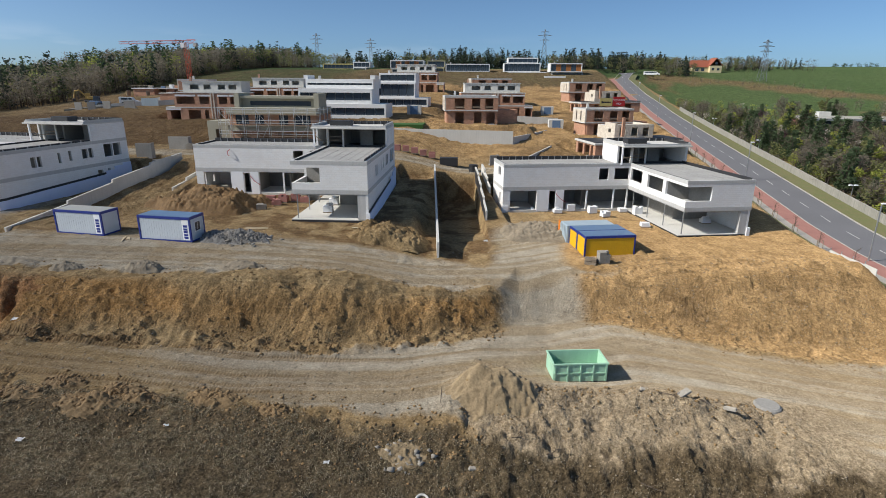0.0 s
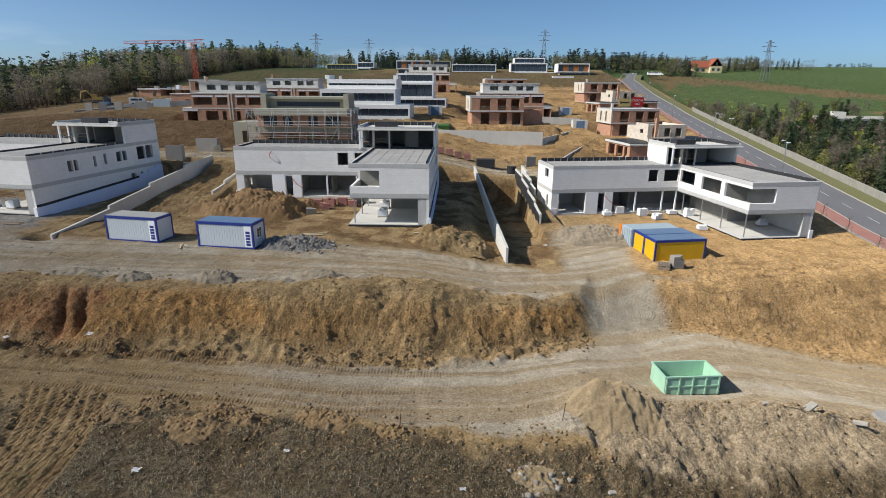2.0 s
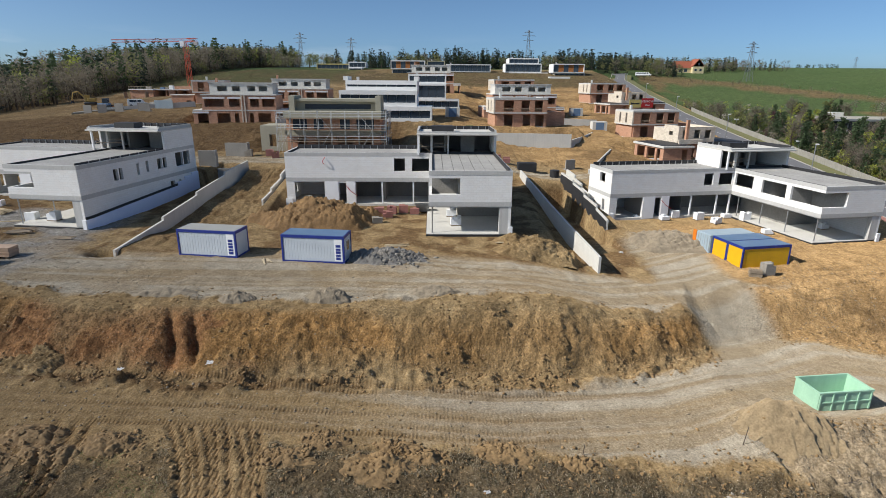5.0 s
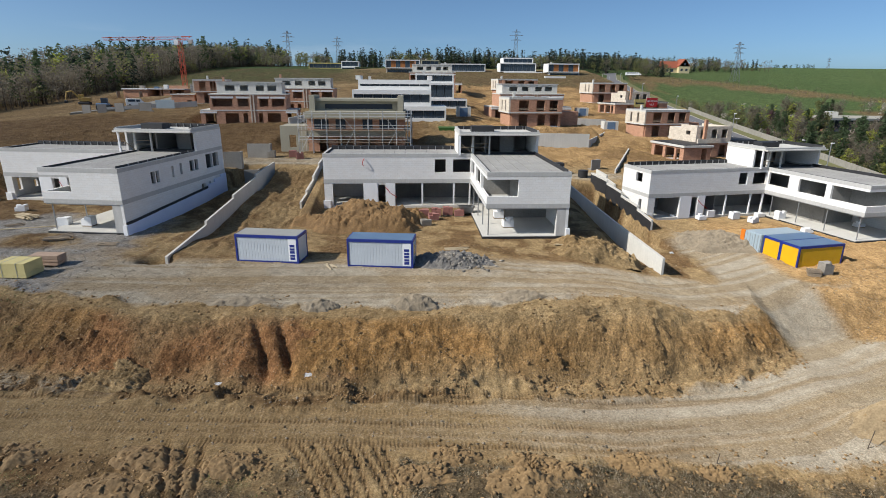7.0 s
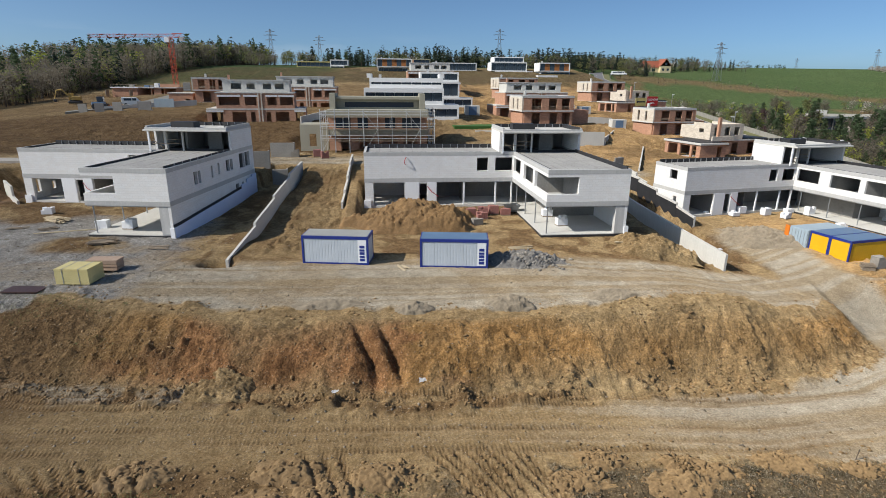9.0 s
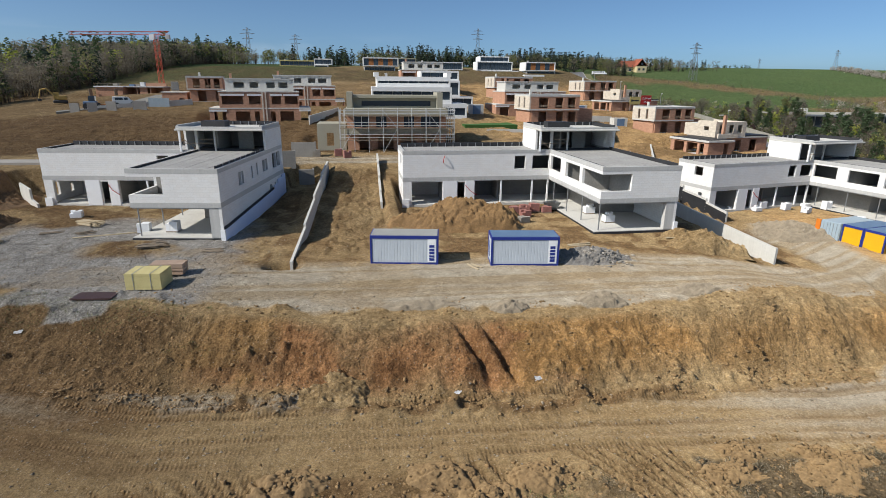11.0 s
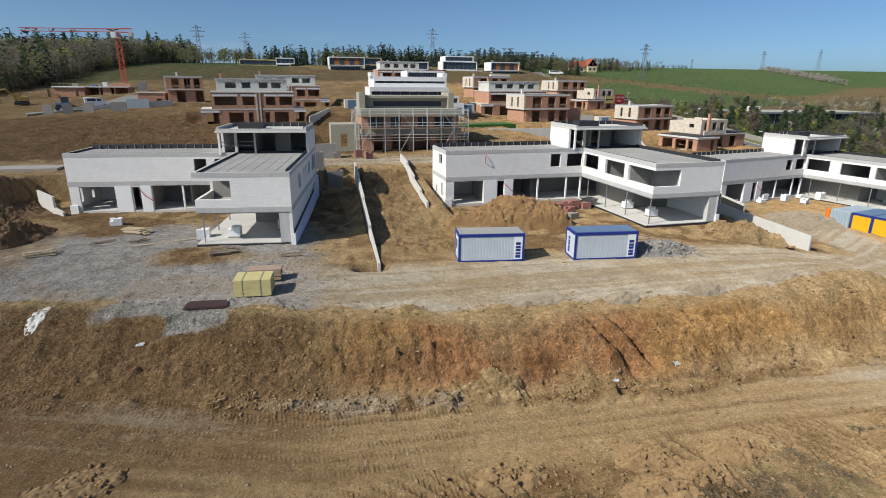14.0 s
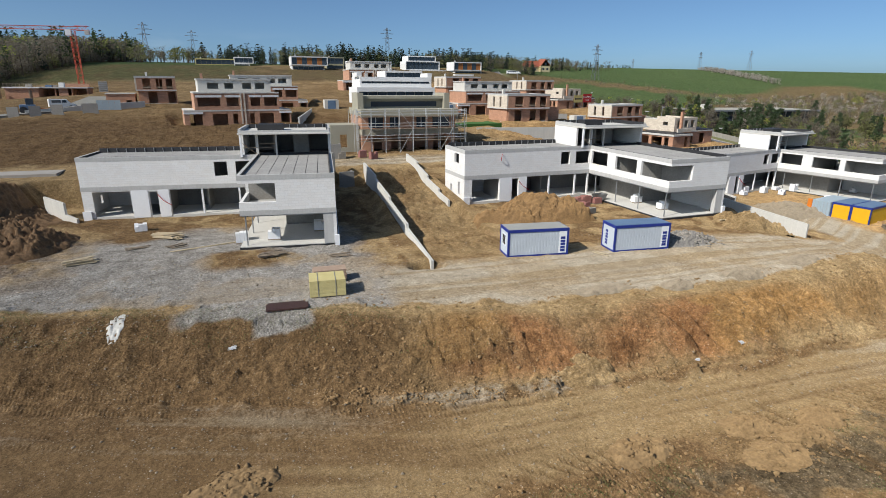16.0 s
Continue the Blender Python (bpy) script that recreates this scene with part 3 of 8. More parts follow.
    dry = (1 - step(28.0, 30.0, Y + 1.2 * n2 + 1.2 * n1 + 1.2 * step(2, 6, X))) * step(-40, -26, X + 8 * n1 + 0.9 * (Y - 27))
    dry = dry * (1 - 0.7 * np.clip(fbm(X * 0.28, Y * 0.5, 2, 57) * 1.6 - 0.2, 0, 1) * np.exp(-((Y - 28.3) / 1.6) ** 2))
    dry = np.maximum(dry, 1 - step(14, 20, Y + 3 * n1))
    dry = np.maximum(dry, 0.85 * step(-60, -48, X) * (1 - step(-34, -28, X)) * (1 - step(27.2, 29.6, Y + 1.5 * n2)) * step(-0.25, 0.1, n1 + 0.6 * n2))
    dry = np.clip(dry, 0, 1) * (1 - 0.85 * bundle(X, Y))
    heapdry = heapm * (1 - step(27.5, 30.5, Y - 0.05 * X + n2))
    dry = np.clip(dry + 0.8 * heapdry * step(-0.2, 0.3, n2 + n1), 0, 1)
    meadow = np.clip(step(9.5, 12, X - rx) * step(120, 150, Y) + step(300, 330, Y) + step(215, 260, Y) * (1 - step(-70, -40, X)), 0, 1)
    bc = table(X, 85, 349, 135, 341, 155, 323, 190, 291, 210, 278, 300, 232)
    band = np.exp(-((Y - bc + 14 * n1 + 6 * n2) / table(X, 90, 34, 140, 30, 210, 19)) ** 4) * step(8, 14, X - rx) * (0.7 + 0.3 * step(-0.2, 0.2, n2))
    scrub = np.clip(step(226, 244, Y + 8 * n2) * (1 - step(300, 312, Y)) * (1 - step(60, 75, X)) * (0.65 + 0.35 * step(-60, -25, X + 20 * n1)) * (0.75 + 0.25 * step(-0.2, 0.2, n1)) + band + step(8, 10, X - rx) * (1 - step(110, 140, Y)) + 0.85 * step(150, 165, X) * (1 - step(400, 430, X)) * (1 - step(-4, 8, Y - table(X, 150, 232, 200, 240, 260, 285, 330, 320, 430, 340) + 8 * n1)) + 0.6 * step(8, 12, X - rx) * (1 - step(20, 34, X - rx)) * step(0.0, 0.3, n2), 0, 1)
    moist = np.clip((1 - step(-62, -44, X + 5 * n1)) * step(-2, 2, Y - toe + 4) * (1 - step(-2, 0, Y - lip)) + 1.0 * step(98, 106, Y + 5 * n2) * (1 - 0.55 * step(134, 150, Y + 4 * n2)) * (1 - step(215, 235, Y)) * (1 - step(-32, -14, X)) * (0.75 + 0.4 * step(-0.3, 0.2, fbm(X * 0.05, Y * 0.3, 3, 89))), 0, 1)
    moist = np.maximum(moist, 0.9 * (1 - step(-44, -30, X + 5 * n1)) * (1 - step(29.5, 31.5, Y + n2)) * (0.6 + 0.4 * step(-0.3, 0.1, n1)))
    moist = np.maximum(moist, step(53, 57, Y + 2 * n1) * (1 - step(90, 92, Y)) * (1 - step(6, 9, X)) * np.where((X > -50) & (X < -36), 0.42 + 0.5 * n2, 0.75 * step(-0.25, 0.2, n2 + 0.6 * n1)))
    moist = np.maximum(moist, 0.9 * np.exp(-((Y - toe + 0.5 + 0.5 * n2) / 0.7) ** 2) * (1 - step(-30, -16, X)))
    moist = np.maximum(moist, 0.55 * step(0.05, 0.4, n1) * np.clip(4 * np.clip((Y - toe) / (lip - toe), 0, 1) * (1 - np.clip((Y - toe) / (lip - toe), 0, 1)), 0, 1))
    bankm = np.clip(5 * tb * (1 - tb), 0, 1)
    crumb = np.clip(0.14 + 0.5 * bankm + 0.45 * heapm + 0.6 * dry + 0.45 * moist * step(53, 57, Y) + 0.3 * step(100, 104, Y) + 0.25 * step(16, 20, X) * step(46, 48, Y), 0, 1)
    moist = np.maximum(moist, 0.6 * step(100, 106, Y) * (1 - step(255, 270, Y)) * step(-0.1, 0.35, fbm(X * 0.09, Y * 0.16, 4, 105)))
    moist = np.maximum(moist, 0.7 * (1 - step(-60, -38, X + 6 * n1)) * (1 - step(44, 50, Y)) * step(-0.3, 0.2, fbm(X * 0.04, (Y - track_y(X)) * 0.5, 3, 107)))
    for name, a in (("gravel", gravel), ("dry", dry), ("meadow", meadow), ("scrub", scrub), ("moist", moist), ("sand", sand), ("clay", clay), ("crush", crush), ("spoil", heapm), ("rut", np.clip(ruts(X, Y), 0, 1)), ("band", 0.5 + 0.5 * fbm(X * 0.03, (Y - track_y(X)) * 0.75, 4, 101) + 0.55 * fbm(X * 0.015, (Y - track_y(X)) * 1.5, 3, 141)), ("crumb", crumb), ("packed", np.clip(track + 0.6 * upper + rampm, 0, 1)), ("turned", 0.75 * step(96, 104, Y) * (1 - step(-12, -9, X - rx)) + 0.5 * step(-47, -45, X) * (1 - step(-40.5, -39, X)) * step(57, 60, Y) * (1 - step(92, 96, Y))), ("red", np.clip(0.8 * step(0.12, 0.4, fbm(X * 0.14, Y * 0.3, 4, 109)) * (1 - step(-30, -20, X)) + 1.1 * np.exp(-((X + 41 + 3 * n2) / 8.0) ** 4), 0, 1))):
        at = me.attributes.new(name, "FLOAT", "POINT")
        at.data.foreach_set("value", np.clip(a, 0, 1).astype(np.float32).ravel())
    me.materials.append(ground_mat())
    ob = new("ground", me)
    return tagged(ob, "bare orange-brown building soil with gravel tracks, dry grass and meadow", "ground", kind="structure")


def ground_mat():
    m = bpy.data.materials.new("earth")
    m.use_nodes = True
    n, l = m.node_tree.nodes, m.node_tree.links
    b = n["Principled BSDF"]
    b.inputs["Roughness"].default_value = 0.97
    b.inputs["Specular IOR Level"].default_value = 0.1
    b.inputs["Diffuse Roughness"].default_value = 1.0
    tc = n.new("ShaderNodeTexCoord")

    def noise_tex(scale, detail=5, rough=0.6):
        t = n.new("ShaderNodeTexNoise")
        t.inputs["Scale"].default_value, t.inputs["Detail"].default_value, t.inputs["Roughness"].default_value = scale, detail, rough
        l.new(tc.outputs["Object"], t.inputs["Vector"])
        return t.outputs[0]

    def ramp(src, c0, c1, p0=0.35, p1=0.65):
        r = n.new("ShaderNodeValToRGB")
        r.color_ramp.elements[0].position, r.color_ramp.elements[1].position = p0, p1
        r.color_ramp.elements[0].color, r.color_ramp.elements[1].color = (*c0, 1), (*c1, 1)
        l.new(src, r.inputs[0])
        return r.outputs[0]

    def mixc(f, a, c):
        x = n.new("ShaderNodeMixRGB")
        if isinstance(f, float):
            x.inputs[0].default_value = f
        else:
            l.new(f, x.inputs[0])
        l.new(a, x.inputs[1])
        l.new(c, x.inputs[2])
        return x.outputs[0]

    def attr(name):
        a = n.new("ShaderNodeAttribute")
        a.attribute_name = name
        return a.outputs["Fac"]

    big, mid, fine, grit = noise_tex(0.09), noise_tex(0.8, 6, 0.65), noise_tex(3.6, 8, 0.75), noise_tex(17.0, 6, 0.8)
    vor = n.new("ShaderNodeTexVoronoi")
    vor.inputs["Scale"].default_value = 5.5
    l.new(tc.outputs["Object"], vor.inputs["Vector"])
    peb = n.new("ShaderNodeTexVoronoi")
    peb.inputs["Scale"].default_value = 13.0
    l.new(tc.outputs["Object"], peb.inputs["Vector"])

    def two(k, a, b, c, d, m2=mid, f2=fine):
        return mixc(k, ramp(m2, a, b), ramp(f2, c, d, 0.38, 0.62))
    def broken(name, k=0.5):
        ma = n.new("ShaderNodeMath")
        ma.operation = "MULTIPLY_ADD"
        l.new(fine, ma.inputs[0])
        ma.inputs[1].default_value = k
        l.new(attr(name), ma.inputs[2])
        r = n.new("ShaderNodeMapRange")
        r.inputs[1].default_value, r.inputs[2].default_value = 0.25 + k * 0.5, 0.75 + k * 0.5
        l.new(ma.outputs[0], r.inputs[0])
        return r.outputs[0]
    soil = two(0.45, (0.241, 0.160, 0.076), (0.333, 0.242, 0.126), (0.192, 0.124, 0.058), (0.383, 0.283, 0.157), big)
    gravel = two(0.4, (0.297, 0.255, 0.190), (0.369, 0.326, 0.255), (0.228, 0.193, 0.141), (0.414, 0.374, 0.298), big, mid)
    # wheel-drawn bands of soil along the track
    gravel = mixc(ramp(attr("band"), (0, 0, 0), (0.95, 0.95, 0.95), 0.40, 0.60), gravel, two(0.4, (0.205, 0.152, 0.088), (0.290, 0.224, 0.138), (0.160, 0.115, 0.065), (0.330, 0.260, 0.162), big, mid))
    pebc = ramp(peb.outputs["Color"], (0.22, 0.185, 0.14), (0.66, 0.57, 0.44), 0.2, 0.9)
    gravel = mixc(0.22, gravel, pebc)
    dry = two(0.6, (0.087, 0.064, 0.035), (0.178, 0.132, 0.078), (0.039, 0.030, 0.016), (0.230, 0.173, 0.106))
    meadow = two(0.4, (0.048, 0.086, 0.029), (0.067, 0.100, 0.037), (0.044, 0.074, 0.024), (0.098, 0.110, 0.050), noise_tex(0.012), mid)
    scrub = two(0.5, (0.122, 0.085, 0.044), (0.134, 0.116, 0.048), (0.064, 0.050, 0.027), (0.199, 0.135, 0.078), big, mid)
    moist = two(0.55, (0.134, 0.080, 0.037), (0.218, 0.136, 0.065), (0.076, 0.046, 0.021), (0.260, 0.170, 0.087))
    clayc = two(0.55, (0.287, 0.160, 0.058), (0.368, 0.218, 0.086), (0.176, 0.093, 0.035), (0.423, 0.258, 0.108))
    redclay = two(0.55, (0.219, 0.104, 0.043), (0.311, 0.160, 0.068), (0.122, 0.058, 0.026), (0.367, 0.205, 0.097))
    clayc = mixc(broken("red", 0.6), clayc, redclay)
    crushc = mixc(0.4, two(0.5, (0.245, 0.222, 0.19), (0.36, 0.335, 0.295), (0.15, 0.137, 0.118), (0.41, 0.385, 0.345), mid, grit), ramp(peb.outputs["Color"], (0.12, 0.117, 0.112), (0.50, 0.48, 0.45), 0.2, 0.9))
    spoilc = two(0.6, (0.278, 0.208, 0.131), (0.417, 0.328, 0.214), (0.130, 0.096, 0.057), (0.486, 0.394, 0.272))
    sandc = two(0.5, (0.331, 0.209, 0.092), (0.420, 0.275, 0.130), (0.232, 0.139, 0.060), (0.469, 0.314, 0.155))

    c = mixc(broken("sand", 0.6), soil, sandc)
    c = mixc(broken("clay", 0.6), c, clayc)
    c = mixc(broken("moist"), c, moist)
    c = mixc(broken("gravel", 0.8), c, gravel)
    c = mixc(broken("crush", 0.6), c, crushc)
    c = mixc(broken("spoil", 0.5), c, spoilc)
    c = mixc(broken("dry", 0.8), c, dry)
    c = mixc(broken("meadow", 0.3), c, meadow)
    c = mixc(broken("scrub", 0.6), c, scrub)
    # darker soil colour mixed into the ruts; pale stones and dark specks scattered
    rutf = n.new("ShaderNodeMath")
    rutf.operation = "MULTIPLY"
    rutf.inputs[1].default_value = 0.75
    l.new(attr("rut"), rutf.inputs[0])
    c = mixc(rutf.outputs[0], c, moist)
    spot = n.new("ShaderNodeMapRange")
    spot.inputs[1].default_value, spot.inputs[2].default_value, spot.inputs[3].default_value, spot.inputs[4].default_value = 0.14, 0.22, 0.6, 0.0
    l.new(vor.outputs["Distance"], spot.inputs[0])
    far = n.new("ShaderNodeMath")
    far.operation = "MULTIPLY"
    l.new(spot.outputs[0], far.inputs[0])
    inv = n.new("ShaderNodeMath")
    inv.operation = "SUBTRACT"
    inv.inputs[0].default_value = 1.0
    l.new(attr("meadow"), inv.inputs[1])
    l.new(inv.outputs[0], far.inputs[1])
    c = mixc(far.outputs[0], c, ramp(vor.outputs["Color"], (0.10, 0.07, 0.045), (0.50, 0.43, 0.34), 0.25, 0.85))
    grain = n.new("ShaderNodeMixRGB")
    grain.blend_type = "MULTIPLY"
    grain.inputs[0].default_value = 1.0
    l.new(c, grain.inputs[1])
    l.new(ramp(noise_tex(9.0, 8, 0.85), (0.44, 0.435, 0.43), (1.58, 1.585, 1.59), 0.33, 0.67), grain.inputs[2])
    c = grain.outputs[0]
    patch = n.new("ShaderNodeMixRGB")
    patch.blend_type = "MULTIPLY"
    patch.inputs[0].default_value = 1.0
    l.new(c, patch.inputs[1])
    l.new(ramp(noise_tex(0.42, 7, 0.72), (0.74, 0.72, 0.70), (1.22, 1.23, 1.24), 0.36, 0.64), patch.inputs[2])
    c = patch.outputs[0]
    lumps = n.new("ShaderNodeMixRGB")
    lumps.blend_type = "MULTIPLY"
    pk = n.new("ShaderNodeMapRange")
    pk.inputs[3].default_value, pk.inputs[4].default_value = 1.0, 0.35
    l.new(attr("packed"), pk.inputs[0])
    l.new(pk.outputs[0], lumps.inputs[0])
    l.new(pk.outputs[0], patch.inputs[0])
    l.new(c, lumps.inputs[1])
    l.new(ramp(noise_tex(2.6, 9, 0.82), (0.72, 0.71, 0.70), (1.33, 1.34, 1.35), 0.38, 0.62), lumps.inputs[2])
    c = lumps.outputs[0]
    l.new(c, b.inputs["Base Color"])
    # relief: broad crumbs where the soil lies loose, fine grit everywhere, tyre treads in the ruts
    bp = n.new("ShaderNodeBump")
    bp.inputs["Distance"].default_value = 0.24
    l.new(attr("crumb"), bp.inputs["Strength"])
    l.new(fine, bp.inputs["Height"])
    b3 = n.new("ShaderNodeBump")
    b3.invert = True
    b3.inputs["Distance"].default_value = 0.10
    l.new(attr("crumb"), b3.inputs["Strength"])
    l.new(vor.outputs["Distance"], b3.inputs["Height"])
    l.new(bp.outputs[0], b3.inputs["Normal"])
    b5 = n.new("ShaderNodeBump")
    b5.inputs["Distance"].default_value = 0.8
    l.new(attr("turned"), b5.inputs["Strength"])
    l.new(mid, b5.inputs["Height"])
    l.new(b3.outputs[0], b5.inputs["Normal"])
    wv = n.new("ShaderNodeTexWave")
    wv.bands_direction = "X"
    wv.inputs["Scale"].default_value, wv.inputs["Distortion"].default_value = 1.35, 3.5
    l.new(tc.outputs["Object"], wv.inputs["Vector"])
    tr = n.new("ShaderNodeMath")
    tr.operation = "MULTIPLY"
    l.new(attr("rut"), tr.inputs[0])
    l.new(wv.outputs["Fac"], tr.inputs[1])
    b4 = n.new("ShaderNodeBump")
    b4.inputs["Strength"].default_value, b4.inputs["Distance"].default_value = 0.6, 0.07
    l.new(tr.outputs[0], b4.inputs["Height"])
    l.new(b5.outputs[0], b4.inputs["Normal"])
    b2 = n.new("ShaderNodeBump")
    b2.inputs["Strength"].default_value, b2.inputs["Distance"].default_value = 0.7, 0.045
    l.new(grit, b2.inputs["Height"])
    l.new(b4.outputs[0], b2.inputs["Normal"])
    l.new(b2.outputs[0], b.inputs["Normal"])
    return m


ground = build_ground()
EARTH = ground.data.materials[0]


# ---- villas: three alike shells of block and concrete ----
def villa(key):
    ox, oy, oz, a = VILLAS[key]
    v = thing("villa_shell", pose(ox, oy, oz, 0, 0, a), "unfinished two-storey villa shell of white block and grey concrete", "house", "villa shells")
    W, R, F, D, P = 19.27, 28.12, -15.65, 7.05, 0.3     # facade, wing's far side, wing front, back, wall thickness
    FL, S0, S1, TOP = 0.42, 3.46, 3.95, 7.28
    # ground floor
    boxes("floor_slab", [(0, R, 0, D, 0.0, FL), (W - 0.3, R - 0.15, F + 0.15, -0.002, 0.0, FL - 0.02)], CONC_L, v, "pale concrete floor slab")
    front = [(1.1, 5.1, FL, 3.35), (7.05, 8.0, FL, 3.25), (9.3, 19.1, FL, 3.4)]
    boxes("ground_wall", wall_boxes("x", 0, P, 0, W, FL, S0, front) + wall_boxes("y", 0, P, P, D - P, FL, S0, [(1.6, 2.3, 1.2, 2.9), (4.4, 5.0, 1.2, 2.2)])
          + [*wall_boxes("y", R - P, P, F + 0.05, D - P, FL, S0, [(0.4, 1.4, 1.9, 2.9), (2.4, 2.9, 2.0, 2.9), (4.0, 4.7, 2.1, 2.9)]), (0, R, D - P, D, FL, S0)], WHITE, v, "white aerated block wall")
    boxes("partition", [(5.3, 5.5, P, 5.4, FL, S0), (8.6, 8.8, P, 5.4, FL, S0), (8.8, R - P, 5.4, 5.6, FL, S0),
             (12.9, 13.1, 2.5, 5.4, FL, S0), (W + 3.5, R - P, -7.2, -7.0, FL, S0), (W + 3.5, W + 3.7, -7.0, 2.0, FL, S0)], INNER, v, "raw grey inner wall toned darker for the dim rooms")
    boxes("front_pier", [(R - 1.25, R - P - 0.003, F + 0.05, F + 0.65, FL, S0)], CONC, v, "grey concrete pier")
    for x in (12.75, 16.95):
        boxes("door_column", [(x, x + 0.2, 0.05, 0.25, FL, S0)], FOAM, v, "white clad column")
    for y in (-1.3, -5.9, -10.4, F + 0.6):
        rods("steel_column", [((W + 0.35, y, FL - 0.02), (W + 0.35, y, S0))], STEEL, v, "thin round steel column", 0.07, 10)
    # first floor slab with its band, then walls
    boxes("floor_band", [(-0.03, R + 0.03, -0.03, D, S0, S1), (W - 0.03, R + 0.03, F - 0.03, -0.033, S0, S1)], CONC, v, "raw concrete floor slab edge")
    boxes("ceiling_beam", [(W + 0.1, W + 0.6, F + 0.1, -0.1, S0 - 0.12, S0 - 0.003), (W + 0.7, R - P - 0.01, F + 0.1, F + 0.5, S0 - 0.12, S0 - 0.003)], CONC, v, "concrete beam")
    wf = [(14.5, 15.95, 4.85, 6.55), (16.9, W - 0.1, 4.85, 6.55)]
    ws = [(-15.25, -10.6, 4.72, 6.5), (-9.8, -5.6, 4.72, 6.5), (-3.9, -0.35, 4.85, 6.6)]
    wr = [(-10.2, -8.6, 4.7, 6.1), (-6.0, -5.55, 4.8, 6.2), (-4.2, -3.7, 4.9, 6.3), (-1.9, 0.1, 4.9, 6.3), (2.2, 5.6, 4.7, 6.6)]
    upper = wall_boxes("x", 0, P, 0, W + P, S1, TOP - 0.45, wf)
    upper += wall_boxes("y", 0, P, P, D - P, S1, TOP - 0.45, [(2.0, 3.6, 5.3, 6.6)])
    upper += wall_boxes("y", W, P, F, -0.004, S1, TOP - 0.45, [(F, -10.6, 4.72, 6.5)] + ws[1:])
    upper += wall_boxes("x", F, P, W + P, R, S1, TOP - 0.45, [(W + P, 22.6, 4.72, 6.5)])
    upper += wall_boxes("y", R - P, P, F + P, D - P, S1, TOP - 0.45, wr)
    upper += [(0, R, D - P, D, S1, TOP - 0.45)]
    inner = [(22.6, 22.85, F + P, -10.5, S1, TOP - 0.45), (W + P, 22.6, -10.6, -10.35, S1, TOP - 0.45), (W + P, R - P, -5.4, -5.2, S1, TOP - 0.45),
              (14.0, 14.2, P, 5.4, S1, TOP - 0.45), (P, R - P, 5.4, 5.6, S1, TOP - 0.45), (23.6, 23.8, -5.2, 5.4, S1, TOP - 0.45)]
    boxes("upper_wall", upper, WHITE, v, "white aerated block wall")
    boxes("partition", inner, INNER, v, "raw grey inner wall toned darker for the dim rooms")
    # roof: deck below a parapet
    boxes("roof_band", wall_boxes("x", -0.02, 0.32, -0.02, W, TOP - 0.45, TOP) + wall_boxes("y", -0.02, 0.32, 0.3, D, TOP - 0.45, TOP) + wall_boxes("y", W - 0.02, 0.32, F - 0.02, 0.3, TOP - 0.45, TOP)
          + wall_boxes("x", F - 0.02, 0.32, W + 0.3, R + 0.02, TOP - 0.45, TOP) + wall_boxes("y", R - 0.3, 0.32, F + 0.3, D, TOP - 0.45, TOP) + [(0.3, R - 0.3, D - 0.3, D, TOP - 0.45, TOP)], CONC, v, "raw concrete parapet")
    boxes("roof_deck", [(0.3, R - 0.3, 0.31, D - 0.305, TOP - 0.45, TOP - 0.22), (W + 0.31, R - 0.3, F + 0.3, 0.31, TOP - 0.45, TOP - 0.22)], DARKDECK, v, "dark grey roof deck")
    for it in ((0.31, 0.36, 0.31, 6.5, TOP - 0.2, TOP + 0.02), (0.31, W - 1.8, 6.52, 6.72, TOP - 0.2, TOP + 0.34), (W + 0.31, W + 0.37, F + 0.31, 0.8, TOP - 0.2, TOP + 0.03),
               (R - 0.37, R - 0.31, F + 0.31, 0.8, TOP - 0.2, TOP + 0.22), (1.0, W - 4, 0.31, 0.36, TOP - 0.2, TOP + 0.01)):
        boxes("parapet_lining", [it], BITUMEN, v, "black bitumen upstand")
    pw = (R - W - 0.8) / 7
    for i in range(7):
        boxes("roof_plank", [(W + 0.4 + i * pw, W + 0.4 + (i + 1) * pw - 0.06, F + 0.4, 0.6 - 0.03 * (i % 3), TOP - 0.22, TOP - 0.18 + 0.006 * (i % 2))], DECK, v)
    for i in range(12):
        boxes("roof_plank", [(0.5 + i * 1.45, 0.5 + (i + 1) * 1.45 - 0.04, 0.45, 6.45, TOP - 0.22, TOP - 0.185 + 0.005 * (i % 2))], DECK, v)
    for i in range(8):
        boxes("upstand_rib", [(R - 0.33, R - 0.27, -1.5 - i * 1.7, -1.35 - i * 1.7, TOP + 0.002, TOP + 0.28)], STEEL, v)
    # roof pavilion: side walls, partitions, thin plate with a set-back parapet
    PZ, L0, Y0 = 9.68, W - 1.65, -1.0
    boxes("pavilion_wall", [(L0, L0 + 0.28, 1.35, D - 0.02, TOP - 0.2, PZ)], WHITE, v, "white block wall of the roof storey")
    boxes("pavilion_wall", [(R - P, R, 0.2, D - 0.02, TOP + 0.003, PZ)], WHITE, v, "white block wall of the roof storey")
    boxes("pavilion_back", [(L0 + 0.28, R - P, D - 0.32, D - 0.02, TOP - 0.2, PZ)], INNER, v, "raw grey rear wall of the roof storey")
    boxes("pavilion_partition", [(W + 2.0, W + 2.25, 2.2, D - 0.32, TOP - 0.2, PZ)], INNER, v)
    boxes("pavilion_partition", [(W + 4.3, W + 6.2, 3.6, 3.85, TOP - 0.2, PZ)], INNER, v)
    boxes("pavilion_roof", [(L0 - 0.05, R + 0.02, Y0, D, PZ, PZ + 0.2)], CONC_L, v, "pale concrete roof plate", 0.02)
